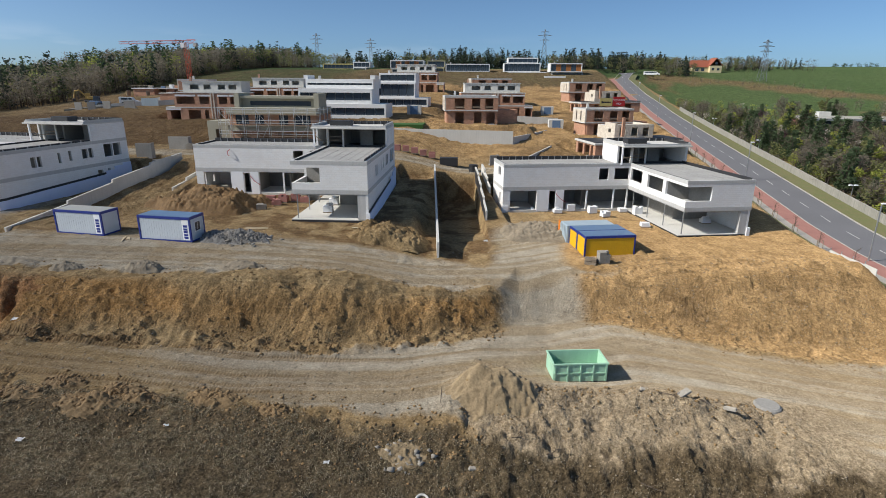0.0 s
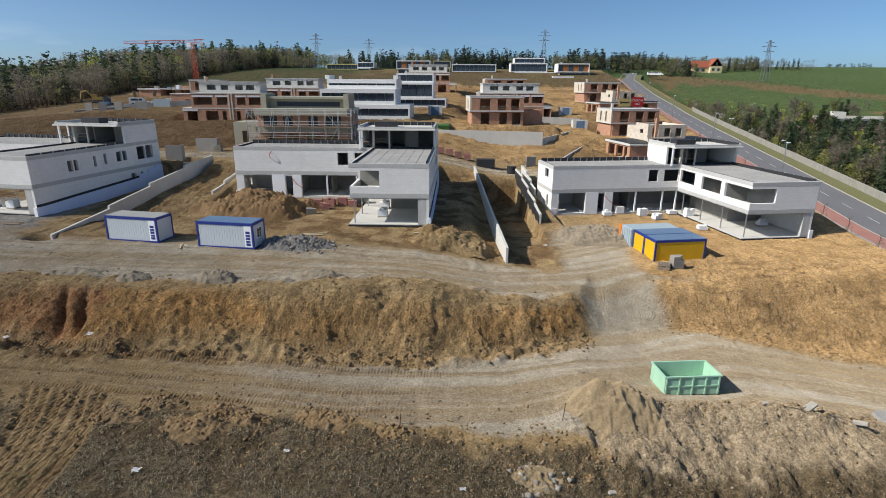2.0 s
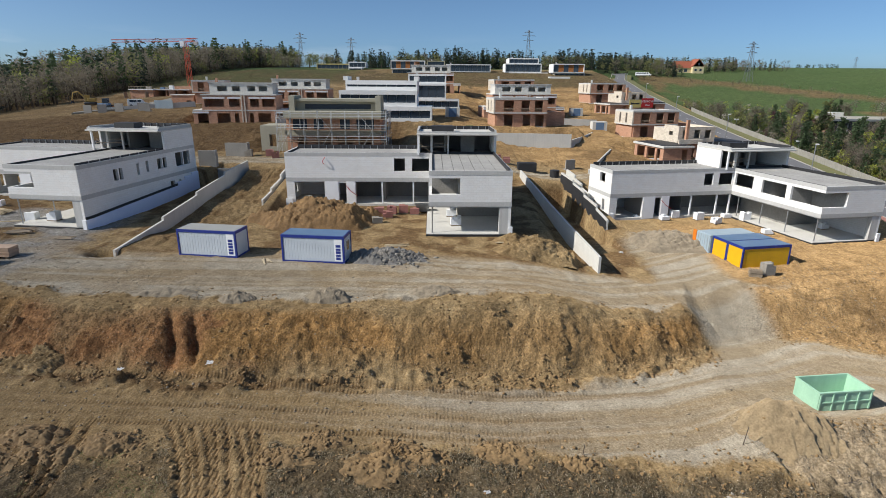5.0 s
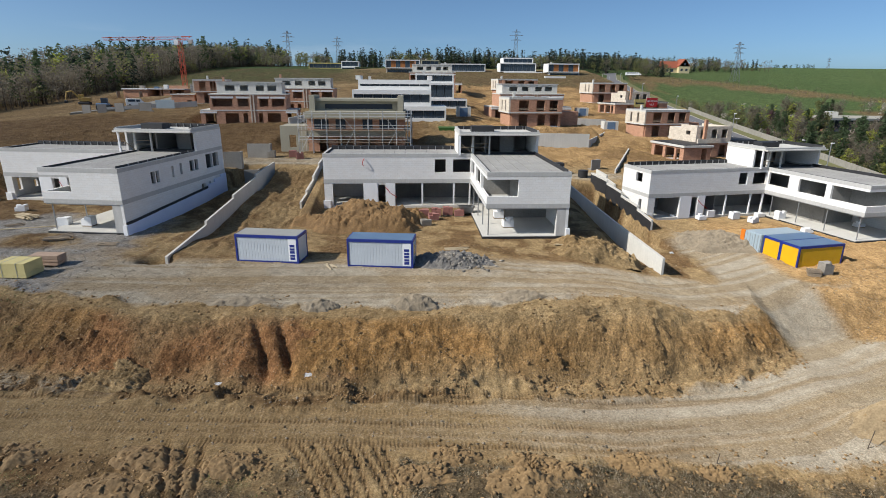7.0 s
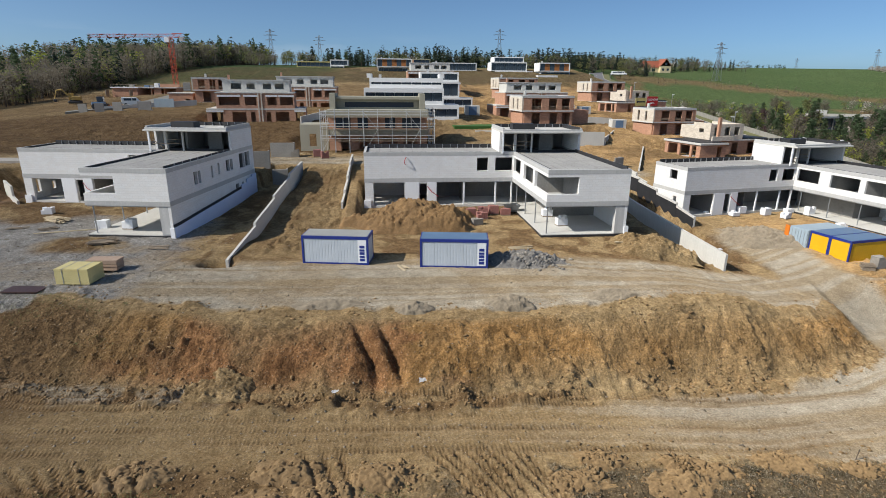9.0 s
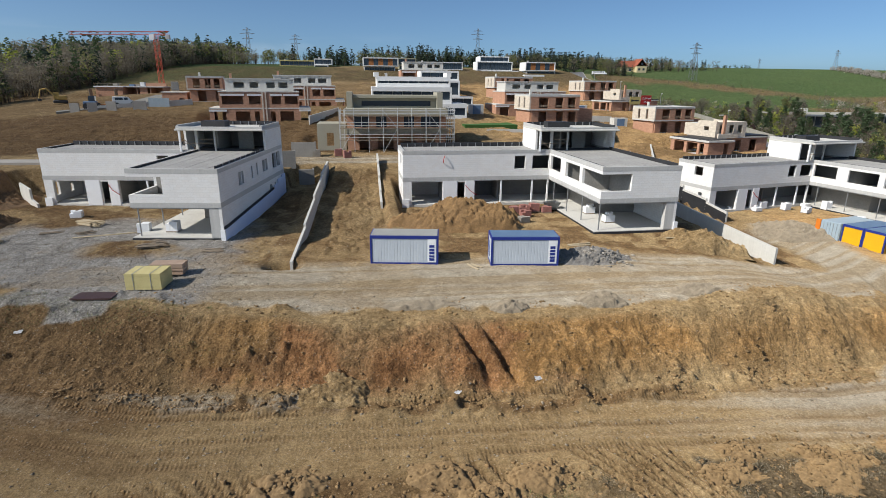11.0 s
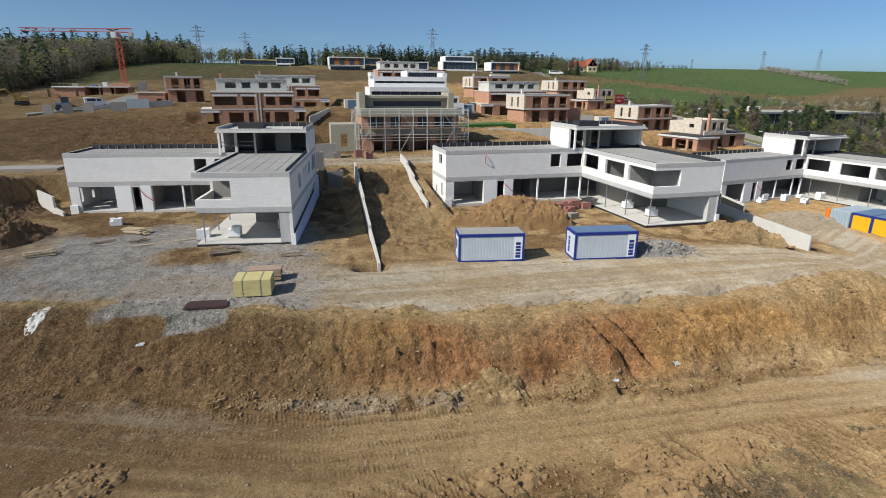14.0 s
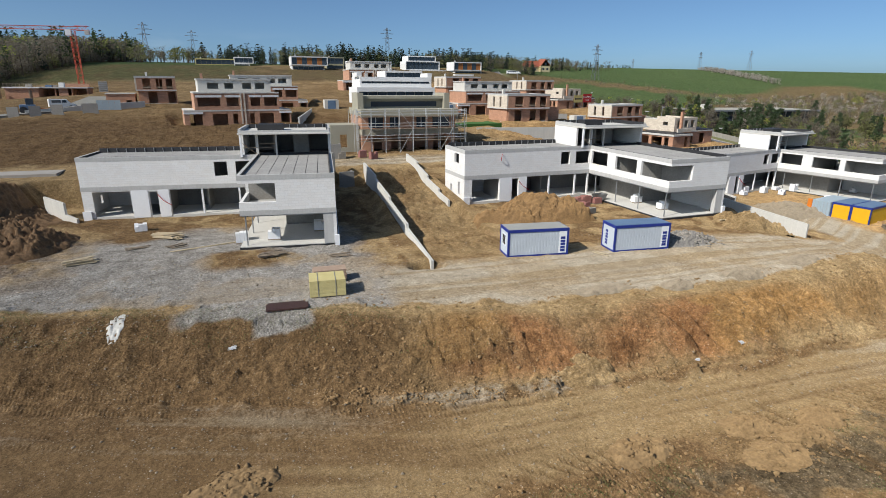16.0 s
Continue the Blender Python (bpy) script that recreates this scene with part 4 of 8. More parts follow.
    boxes("roof_parapet", [(L0, R - 0.1, Y0 + 0.35, Y0 + 0.6, PZ + 0.203, PZ + 0.45), (L0, L0 + 0.25, Y0 + 0.6, D - 0.3, PZ + 0.203, PZ + 0.62), (R - 0.35, R - 0.1, Y0 + 0.6, D - 0.3, PZ + 0.203, PZ + 0.62), (L0, R - 0.1, D - 0.3, D - 0.05, PZ + 0.203, PZ + 0.62)], CONC, v, "raw concrete parapet")
    for it in ((L0 + 0.4, R - 0.5, D - 0.42, D - 0.32, PZ + 0.203, PZ + 0.7), (R - 0.45, R - 0.37, Y0 + 0.7, D - 0.45, PZ + 0.203, PZ + 0.7)):
        boxes("parapet_lining", [it], BITUMEN, v, "black bitumen upstand")
    for i in range(9):
        boxes("upstand_rib", [(L0 + 1.2 + i * 1.05, L0 + 1.26 + i * 1.05, D - 0.6, D - 0.43, PZ + 0.203, PZ + 0.66)], STEEL, v)
    boxes("pavilion_column", [(L0 + 0.02, L0 + 0.24, -0.25, -0.03, TOP - 0.2, PZ)], FOAM, v)
    boxes("pavilion_column", [(L0 + 1.75, L0 + 2.05, 0.4, 0.8, TOP - 0.2, PZ)], CONC_L, v)
    boxes("pavilion_column", [(L0 + 4.0, L0 + 4.2, 0.5, 0.7, TOP - 0.2, PZ)], CONC_L, v)
    boxes("roof_hatch", [(L0 + 1.9, L0 + 4.9, 2.2, 4.0, PZ + 0.203, PZ + 0.95)], BITUMEN, v, "dark lined skylight kerb")
    boxes("roof_sill", [(W + 0.4, R - P - 0.01, 0.9, 1.25, TOP - 0.2, TOP + 0.06)], BITUMEN, v, "dark sill strip")
    rods("guard_rail", [((L0 + 0.3, 0.3, 8.05), (L0 + 4.0, 0.6, 8.05)), ((L0 + 0.3, 0.35, 8.55), (L0 + 1.9, 0.5, 7.2)), ((L0 + 2.0, 0.65, 8.5), (L0 + 4.0, 0.75, 8.5))], OLDWOOD, v, "wooden guard bars", 0.05)
    for i in range(int(W / 1.05) - 2):
        boxes("upstand_rib", [(1.2 + i * 1.05, 1.26 + i * 1.05, 6.38, 6.515, TOP - 0.2, TOP + 0.3)], STEEL, v)
    for x0, x1 in ((5.12, 6.98), (8.03, 9.25)):
        boxes("pier_cladding", [(x0 + 0.03, x1 - 0.03, -0.06, -0.004, FL - 0.2, S0 - 0.02)], FOAM, v, "white insulation board")
    for y0 in (-9.42, -0.9, 3.85):
        boxes("window_pier", [(R - P - 0.002, R + 0.003, y0, y0 + 0.2, 4.7, 6.6)], WHITE, v)
    # insulation along the foot of the side wall
    run = [(F + 0.02, F + 1.2, 1.25, 1.25), (F + 1.2, -9.0, 1.25, 1.55), (-9.0, -3.0, 1.55, 1.85), (-3.0, 1.8, 1.85, 2.1), (1.8, 3.6, 2.6, 2.6), (3.6, 5.4, 3.1, 3.1), (5.4, D, 3.4, 3.4)]
    for y0, y1, h0, h1 in run:
        bm = bmesh.new()
        vv = box(bm, R + 0.032, R + 0.17, y0 + 0.006, y1, -0.35, h0)
        for k in (6, 7):
            vv[k].co.z = h1
        part("plinth_board", bm, PLINTH, v, "white plinth insulation board with blue skylight in its colour")
    for y0, y1, h0, h1 in run[:4]:
        bm = bmesh.new()
        vv = box(bm, R + 0.032, R + 0.1, y0, y1 - 0.004, h0 + 0.004, h0 + 0.3)
        for k in (2, 3):
            vv[k].co.z = h1 + 0.004
        for k in (6, 7):
            vv[k].co.z = h1 + 0.3
        part("damp_course", bm, BITUMEN, v, "black damp-proof strip")
    boxes("foam_block", [(R - 0.25, R + 0.2, F - 0.22, F - 0.035, -0.1, 1.25)], FOAM, v, "white insulation block")
    boxes("foam_block", [(-0.15, 0.75, -0.2, -0.035, -0.1, 1.15)], FOAM, v, "white insulation block")
    boxes("edge_strip", [(W - 0.34, W - 0.302, F + 0.1, -0.1, -0.05, FL - 0.1), (W - 0.3, R - 0.3, F + 0.09, F + 0.147, -0.05, FL - 0.1)], BITUMEN, v, "black waterproofing strip")
    # cable conduit and drain on the front
    bm = bmesh.new()
    prev = None
    for i in range(9):
        q = i / 8
        p = Vector((5.35 - 0.25 * math.sin(q * 2.6), -0.06 - 0.35 * math.sin(q * 3.1), 6.65 - 0.95 * q))
        if prev:
            rod(bm, prev, p, 0.045)
        prev = p
    if key == "B":
        part("conduit", bm, RED, v, "loose cable conduit")
    else:
        bm.free()
    rods("conduit", [((8.0, -0.05, 2.9), (8.6, -0.3, 2.2)), ((8.6, -0.3, 2.2), (9.5, -0.35, 1.6))], RED, v, "red cable conduit", 0.04)
    return v


for key in VILLAS:
    villa(key)


# ---- site containers ----
def site_container(m, panel, roof, label, group, L=6.0, Wd=2.44, H=2.6, logo=True, ends=("window", "window")):
    c = thing("site_container", m, label, "container", group)
    fr = [(0, L, 0, 0.12, 0, 0.16), (0, L, Wd - 0.12, Wd, 0, 0.16), (0, L, 0, 0.12, H - 0.26, H), (0, L, Wd - 0.12, Wd, H - 0.26, H)]
    fr += [(x, x + 0.16, y, y + 0.16, 0.16, H - 0.26) for x in (0, L - 0.16) for y in (0, Wd - 0.16)]
    fr += [(x, x + 0.12, 0.12, Wd - 0.12, z, z + h) for x in (0, L - 0.12) for z, h in ((0, 0.16), (H - 0.26, 0.26))]
    boxes("frame", fr, BLUE, c, "blue painted steel frame")
    # ribbed panels: one folded sheet each
    n = int((L - 0.32) / 0.28)
    for y, sg in ((0.06, -1), (Wd - 0.06, 1)):
        bm = bmesh.new()
        w = (L - 0.32) / n
        line = [(0.16, -0.02)]
        for i in range(n):
            x = 0.16 + i * w
            line += [(x + 0.015, 0.0), (x + 0.03, 0.009), (x + w - 0.03, 0.009), (x + w - 0.015, 0.0)]
        line += [(L - 0.16, 0.0), (L - 0.16, -0.02)]
        lo = [bm.verts.new((x, y + sg * d, 0.16)) for x, d in line]
        hi = [bm.verts.new((x, y + sg * d, H - 0.26)) for x, d in line]
        for k in range(len(line) - 1):
            bm.faces.new((lo[k], lo[k + 1], hi[k + 1], hi[k]) if sg < 0 else (hi[k], hi[k + 1], lo[k + 1], lo[k]))
        bm.faces.new((hi[0], hi[-1], lo[-1], lo[0]) if sg < 0 else (lo[0], lo[-1], hi[-1], hi[0]))
        part("side_panel", bm, panel, c)
    for x in (0.04, L - 0.08):
        boxes("end_panel", [(x, x + 0.04, 0.16, Wd - 0.16, 0.16, H - 0.26)], panel, c)
    boxes("roof_sheet", [(0.1, L - 0.1, 0.1, Wd - 0.1, H - 0.05, H + 0.03)], roof, c)
    boxes("floor_plate", [(0.1, L - 0.1, 0.1, Wd - 0.1, 0.02, 0.12)], OLDWOOD, c)
    for kind, xa, xb, sg in ((ends[0], 0.01, 0.04, -1), (ends[1], L - 0.04, L - 0.01, 1)):
        face = xa if sg < 0 else xb
        if kind == "window":
            w = boxes("window", [(xa, xb, 0.75, 1.7, 0.95, 2.0)], FOAM, c, "white framed window")
            for y0 in (0.82, 1.26):
                boxes("pane", [(min(face, face + sg * 0.015), max(face, face + sg * 0.015), y0, y0 + 0.36, 1.02, 1.93)], GLASS, w)
        if kind == "mark":
            for i in range(5):
                boxes("mark", [(0.02, 0.037, 1.35, 1.75, 0.45 + i * 0.3, 0.45 + i * 0.3 + (0.2 if i % 2 else 0.24))], BLUE, c, "plain blue mark")
    if logo:
        # upright row of plain shapes where the maker's mark stands
        boxes("mark_panel", [(L - 0.95, L - 0.2, 0.018, 0.034, 0.2, H - 0.3)], FOAM, c, "smooth white panel")
        for i in range(5):
            boxes("mark", [(L - 0.80, L - 0.36, 0.0, 0.016, 0.35 + i * 0.3, 0.35 + i * 0.3 + (0.2 if i % 2 else 0.24))], BLUE, c, "plain blue mark")
    return c


site_container(pose(-41.85, 54.65, 0.0, 0, 0, -9.2), PANEL, GREYROOF, "white ribbed site office container with blue frame and grey roof", "white site containers", ends=("window", "plain"))
site_container(pose(-31.4, 52.75, 0.0, 0, 0, -7.5), PANEL, BLUEROOF, "white ribbed site office container with blue frame and blue-grey roof", "white site containers", ends=("mark", "window"))
YEL = (15.85, 58.72, -3.0, 10.5)
for i in range(2):
    site_container(pose(*YEL[:3], 0, 0, YEL[3]) @ pose(0, i * 2.47, 0), YELLOW, BLUEROOF, "yellow ribbed site container with blue frame and roof", "yellow site containers", logo=False, ends=("plain", "plain"))


def shipping_container(m):
    c = thing("shipping_container", m, "pale blue steel shipping container with orange end", "container")
    L, Wd, H = 6.0, 2.44, 2.6
    boxes("body", [(0.1, L, 0, Wd, 0.12, H)], BLUEGREY, c, bevel=0.03)
    for y in (0.05, Wd / 2 + 0.02):
        d = boxes("door", [(0.02, 0.097, y, y + Wd / 2 - 0.07, 0.15, H - 0.1)], BLUEGREY, c)
        rods("lock_bar", [((0.0, y + 0.35, 0.2), (0.0, y + 0.35, H - 0.15))], STEEL, d, "", 0.025)
        rods("lock_bar", [((0.0, y + 0.8, 0.2), (0.0, y + 0.8, H - 0.15))], STEEL, d, "", 0.025)
    boxes("end_post", [(0.0, 0.1, Wd + 0.002, Wd + 0.6, 0.12, H)], ORANGE, c, "orange painted end")
    return c


shipping_container(pose(*YEL[:3], 0, 0, YEL[3]) @ pose(-0.3, 5.0, 0))


# ---- green skip ----
def skip(m):
    s = thing("open_skip", m, "mint green open steel skip with ribbed sides", "skip")
    L, Wd, H, t = 4.0, 2.1, 1.5, 0.06
    boxes("floor_plate", [(0, L, 0, Wd, 0.12, 0.2)], MINT, s)
    boxes("side_wall", [(0, L, -t, 0, 0.12, H)], MINT, s)
    boxes("side_wall", [(0, L, Wd, Wd + t, 0.12, H)], MINT, s)
    boxes("end_wall", [(-t, 0, -t, Wd + t, 0.12, H)], MINT, s)
    boxes("end_wall", [(L, L + t, -t, Wd + t, 0.12, H)], MINT, s)
    boxes("rim", [(-0.12, L + 0.12, -0.12, 0.0, H, H + 0.1), (-0.12, L + 0.12, Wd, Wd + 0.12, H, H + 0.1), (-0.12, 0.0, 0, Wd, H, H + 0.1), (L, L + 0.12, 0, Wd, H, H + 0.1)], MINT, s)
    for i in range(5):
        x = i * (L - 0.1) / 4
        boxes("rib", [(x, x + 0.1, -0.13, -t - 0.001, 0.12, H)], MINT, s)
    boxes("skid", [(0.1, L - 0.1, 0.3, 0.45, 0, 0.118), (0.1, L - 0.1, Wd - 0.45, Wd - 0.3, 0, 0.118)], MINT, s)
    boxes("rail", [(0, L, -0.115, -t - 0.002, 0.75, 0.85)], MINT, s)
    return s


skip(pose(9.5, 36.6, -5.85, 0, 0, 6))


# ---- stepped garden walls ----
def garden_wall(name, a, b, steps, thick=0.25, label="stepped pale concrete retaining wall", lined=False):
    """steps: (share of the length, top height, foot height) rising from a to b."""
    a, b = Vector(a), Vector(b)
    d = b - a
    w = thing(name, pose(a.x, a.y, 0, 0, 0, math.degrees(math.atan2(d.y, d.x))), label, "wall")
    n = d.length
    for (s0, t0, f0), (s1, t1, f1) in zip(steps, steps[1:]):
        bm = bmesh.new()
        x0, x1 = s0 * n, s1 * n
        v = box(bm, x0, x1, -thick / 2, thick / 2, f0, t0)
        for k in (5, 6):
            v[k].co.z = t1
        part("wall_section", bm, CONC_L, w)
        if lined:
            bm = bmesh.new()
            v = box(bm, x0 + 0.02, x1 - 0.02, thick / 2 + 0.003, thick / 2 + 0.03, f0, t0 - 0.25)
            for k in (5, 6):
                v[k].co.z = t1 - 0.25
            part("wall_lining", bm, BITUMEN, w, "black waterproof membrane")
    return w


garden_wall("garden_wall", (-48.8, 55.9), (-46.9, 91.6), [(0, 0.1, -1.6), (0.26, 0.85, -1.6), (0.262, 1.25, -1.6), (0.5, 2.1, -0.5), (0.502, 2.5, -0.5), (0.75, 3.3, 0.5), (0.752, 3.7, 1), (1, 4.2, 2)])
garden_wall("garden_wall", (-0.4, 55.8), (-3.1, 91.1), [(0, -0.55, -3.6), (0.26, 0.2, -3.2), (0.262, 0.2, -3), (0.5, 1.0, -2), (0.75, 2.0, -1), (1, 2.9, 0)])


OLDCONC = mat("weathered_concrete", (0.34, 0.325, 0.285), (0.19, 0.185, 0.16), 0.95, 0.4, 5.0, 0.3, streak=0.5)


# ---- road, paving, kerbs, boundary wall ----
def strip(name, y0, y1, o0, o1, lift, material, label, category, step_y=3.0, thick=0.0):
    """A ribbon that follows the road between two offsets from its middle."""
    ys = np.arange(y0, y1 + step_y, step_y)
    rx = road_x(ys)
    rz = road_z(ys) + lift
    dx = np.gradient(rx, ys)
    nrm = np.sqrt(1 + dx * dx)
    bm = bmesh.new()
    rows = []
    for x, y, z, d, n in zip(rx, ys, rz, dx, nrm):
        r = [bm.verts.new((x + o / n, y - o * d / n, z)) for o in (o0, o1)]
        if thick:
            r += [bm.verts.new((v.co.x, v.co.y, z - thick)) for v in (r[1], r[0])]
        rows.append(r)
    for p, q in zip(rows, rows[1:]):
        k = len(p)
        for i in range(k if thick else 1):
            bm.faces.new((p[i], p[(i + 1) % k], q[(i + 1) % k], q[i]))
    ob = part(name, bm, material)
    return tagged(ob, label, category, kind="structure")


strip("road", 20, 345, -3.6, 3.6, 0.06, ASPHALT, "grey asphalt road with worn white lane dashes", "road")
strip("kerb", 20, 345, 3.6, 3.8, 0.18, KERB, "pale stone kerb", "kerb", thick=0.5)
strip("kerb_west", 20, 345, -3.8, -3.6, 0.18, KERB, "pale stone kerb", "kerb", thick=0.5)
strip("verge_east", 20, 330, 3.8, 7.2, 0.12, GRASS, "rough grass verge beside the road", "grass", thick=0.4)
strip("pavement_red", 20, 330, -6.4, -3.8, 0.15, PAVERED, "red block paved footway", "pavement", thick=0.5)
strip("pavement_grey", 20, 330, -7.6, -6.4, 0.13, PAVE, "grey slab edge of the footway", "pavement", thick=0.5)
strip("verge_west", 20, 330, -9.4, -7.6, 0.08, GRASS, "planted strip between footway and site", "grass", thick=0.5)
strip("boundary_wall", 40, 215, 7.2, 7.45, 1.5, OLDCONC, "grey weathered concrete boundary wall beside the road", "wall", thick=2.6)

dash = bmesh.new()
for y in np.arange(24, 330, 7.5):
    a, b = y, y + 3.2
    xa, xb, za, zb = float(road_x(a)), float(road_x(b)), float(road_z(a)) + 0.066, float(road_z(b)) + 0.066
    dash.faces.new([dash.verts.new(p) for p in ((xa - 0.07, a, za), (xa + 0.07, a, za), (xb + 0.07, b, zb), (xb - 0.07, b, zb))])
tagged(part("lane_dashes", dash, PAINT), "worn white dashed lane marking", "road marking", kind="structure")


def base_z(x, y):
    return float(ground_z(np.array([x]), np.array([y]), False)[0])


def street_lamp(x, y, z, h=8.0, arm=-1.2):
    s = thing("street_lamp", pose(x, y, z), "galvanised street lamp post with white head", "street lamp", "street lamps")
    rods("pole", [((0, 0, -0.3), (0, 0, h))], STEEL, s, "", 0.09, 8)
    rods("arm", [((0, 0, h), (arm, 0, h + 0.15))], STEEL, s, "", 0.05)
    boxes("head", [(arm - 0.6, arm + 0.1, -0.16, 0.16, h + 0.08, h + 0.26)], FOAM, s, "white lamp head", 0.04)
    return s


for y in (68, 109, 152, 198, 239, 273):
    street_lamp(float(road_x(y)) - 4.4, y, float(road_z(y)) + 0.1, 7.3, 0.5)


def park_lamp(x, y, top):
    z = base_z(x, y)
    s = thing("park_lamp", pose(x, y, z), "short pale park lamp among trees behind a wall", "park lamp", "park lamps")
    rods("pole", [((0, 0, -0.3), (0, 0, top - z))], STEEL, s, "", 0.06, 6)
    for e in (-0.45, 0.45):
        boxes("head", [(e - 0.3, e + 0.3, -0.2, 0.2, top - z - 0.02, top - z + 0.2)], FOAM, s, "white lamp head", 0.05)
    return s


for y in (96, 139, 178):
    park_lamp(float(road_x(y)) + 9.0, y, float(road_z(y)) + 2.7)


def sapling(x, y, h=2.6, seed=0):
    rnd = random.Random(seed)
    z = gz(x, y)
    t = thing("sapling", pose(x, y, z), "young bare street tree tied to wooden stakes", "tree", "street saplings")
    rods("stem", [((0, 0, -0.1), (0.03, 0.02, h))], BARK, t, "", 0.035)
    bm = bmesh.new()
    for i in range(14):
        b = Vector((0.02, 0.02, h * rnd.uniform(0.5, 1)))
        a = rnd.uniform(0, math.tau)
        rod(bm, b, b + Vector((math.cos(a) * 0.5, math.sin(a) * 0.5, rnd.uniform(0.3, 0.7))), 0.012, 3)
    part("twigs", bm, BARK, t)
    for dx, dy in ((-0.35, -0.3), (0.35, -0.3), (0, 0.4)):
        rods("stake", [((dx, dy, -0.2), (dx, dy, 1.6))], OLDWOOD, t, "", 0.04)
    rods("brace", [((-0.35, -0.3, 1.5), (0.35, -0.3, 1.5)), ((0.35, -0.3, 1.45), (0, 0.4, 1.5))], OLDWOOD, t, "", 0.03)
    return t


for i, y in enumerate(np.arange(52, 150, 6.5)):
    sapling(float(road_x(y)) - 8.5, float(y), seed=i)


def mesh_fence(pts, h=1.5, label="low grey mesh site fence on posts"):
    f = thing("site_fence", pose(pts[0][0], pts[0][1], gz(*pts[0])), label, "fence")
    o = Vector((pts[0][0], pts[0][1], gz(*pts[0])))
    P = [Vector((x, y, gz(x, y))) - o for x, y in pts]
    for p in P:
        rods("post", [(p - Vector((0, 0, 0.2)), p + Vector((0, 0, h)))], STEEL, f, "", 0.04)
    for a, b in zip(P, P[1:]):
        bm = bmesh.new()
        for k in (0.05, 0.5, 1.0):
            rod(bm, a + Vector((0, 0, h * k)), b + Vector((0, 0, h * k)), 0.018, 4)
        n = int((b - a).length / 0.4)
        for i in range(1, n):
            q = a.lerp(b, i / n)
            rod(bm, q + Vector((0, 0, 0.05)), q + Vector((0, 0, h)), 0.008, 3)
        part("mesh_panel", bm, STEEL, f)
    return f


mesh_fence([(float(road_x(y)) - 9.6, float(y)) for y in np.arange(52, 112, 5.0)])


# ---- far houses ----
def brick_cube(x, y, z, a, w=12.9, d=10.5, annex=True, group="brick cube houses"):
    """Two storeys: brick front with deep openings, side with slits coloured pale for the sun."""
    h = thing("brick_house", pose(x, y, z, 0, 0, a), "unfinished two-storey flat-roofed house of hollow orange brick", "house", group)
    H1, H2 = 3.0, 6.4
    boxes("ground_wall", wall_boxes("x", 0.5, 0.3, 0.8, w, 0, H1, [(2.6, 4.6, 0, 2.7), (7.0, 8.8, 0, 2.7), (10.0, min(12.2, w - 0.6), 0, 2.7)]) + wall_boxes("y", 0.5, 0.3, 0.8, d, 0, H1)
          + wall_boxes("y", w - 0.3, 0.3, 0.8, d, 0, H1) + [(0.8, w - 0.3, d - 0.3, d, 0, H1)], BRICK, h, "orange hollow brick wall")
    boxes("floor_slab", [(0, w, 0, d, H1, H1 + 0.3), (0.5, w, 0.5, d, -1.2, 0.02)], CONC_L, h)
    k = w / 12.9
    gaps = [(2.4 * k, 4.8 * k), (6.6 * k, 8.6 * k), (9.8 * k, 11.8 * k)]
    for it in wall_boxes("x", 0.05, 0.3, 0.353, w - 0.05, H1 + 0.3, H2 - 0.35, [(p, q, H1 + 0.45, H2 - 0.6) for p, q in gaps]):
        boxes("front_pier", [it], BRICK, h, "orange hollow brick wall")
    # sunlight on the left face is put into the paler BRICK_L colour
    boxes("side_wall", wall_boxes("y", 0.0, 0.35, 0.05, d, H1 + 0.3, H2 - 0.35, [(2.6, 3.4, H1 + 0.5, H2 - 0.6), (5.6, 6.4, H1 + 0.5, H2 - 0.6)]), BRICK_L, h, "side wall coloured paler to stand in for sunlight")
    boxes("rear_wall", [(0.35, w, d - 0.3, d, H1 + 0.3, H2 - 0.35), (w - 0.35, w - 0.05, 0.35, d - 0.3, H1 + 0.3, H2 - 0.35), (5.2, 5.4, 0.4, d - 0.3, H1 + 0.3, H2 - 0.35), (0.4, w - 0.4, 4.5, 4.7, H1 + 0.3, H2 - 0.35), (1.0, w - 0.3, 4.0, 4.2, 0.02, H1)], BRICK, h)
    boxes("roof_slab", [(0, w, 0, d, H2 - 0.35, H2 - 0.1)], CONC_L, h)
    boxes("parapet", [(0, w, 0, 0.25, H2 - 0.1, H2 + 0.1), (0, 0.25, 0.25, d, H2 - 0.1, H2 + 0.1), (w - 0.25, w, 0.25, d, H2 - 0.1, H2 + 0.1), (0.25, w - 0.25, d - 0.25, d, H2 - 0.1, H2 + 0.1)], CONC, h)
    for x0, x1 in gaps:
        rods("guard_rail", [((x0, 0.1, H1 + 1.1), (x1, 0.1, H1 + 1.1)), ((x0, 0.1, H1 + 0.8), (x1, 0.1, H1 + 0.8))], OLDWOOD, h, "", 0.05, 4)
    boxes("chimney", [(2.6, 3.1, 6.0, 6.5, H2 - 0.1, H2 + 1.1)], CONC_L, h)
    if annex:
        boxes("annex", wall_boxes("x", 3.0, 0.3, w, w + 5.2, -0.5, 3.0) + [(w + 4.9, w + 5.2, 3.3, d, -0.5, 3.0), (w, w + 5.2, 3.0, d, 3.003, 3.25)], BRICK, h, "low brick annex")
    return h


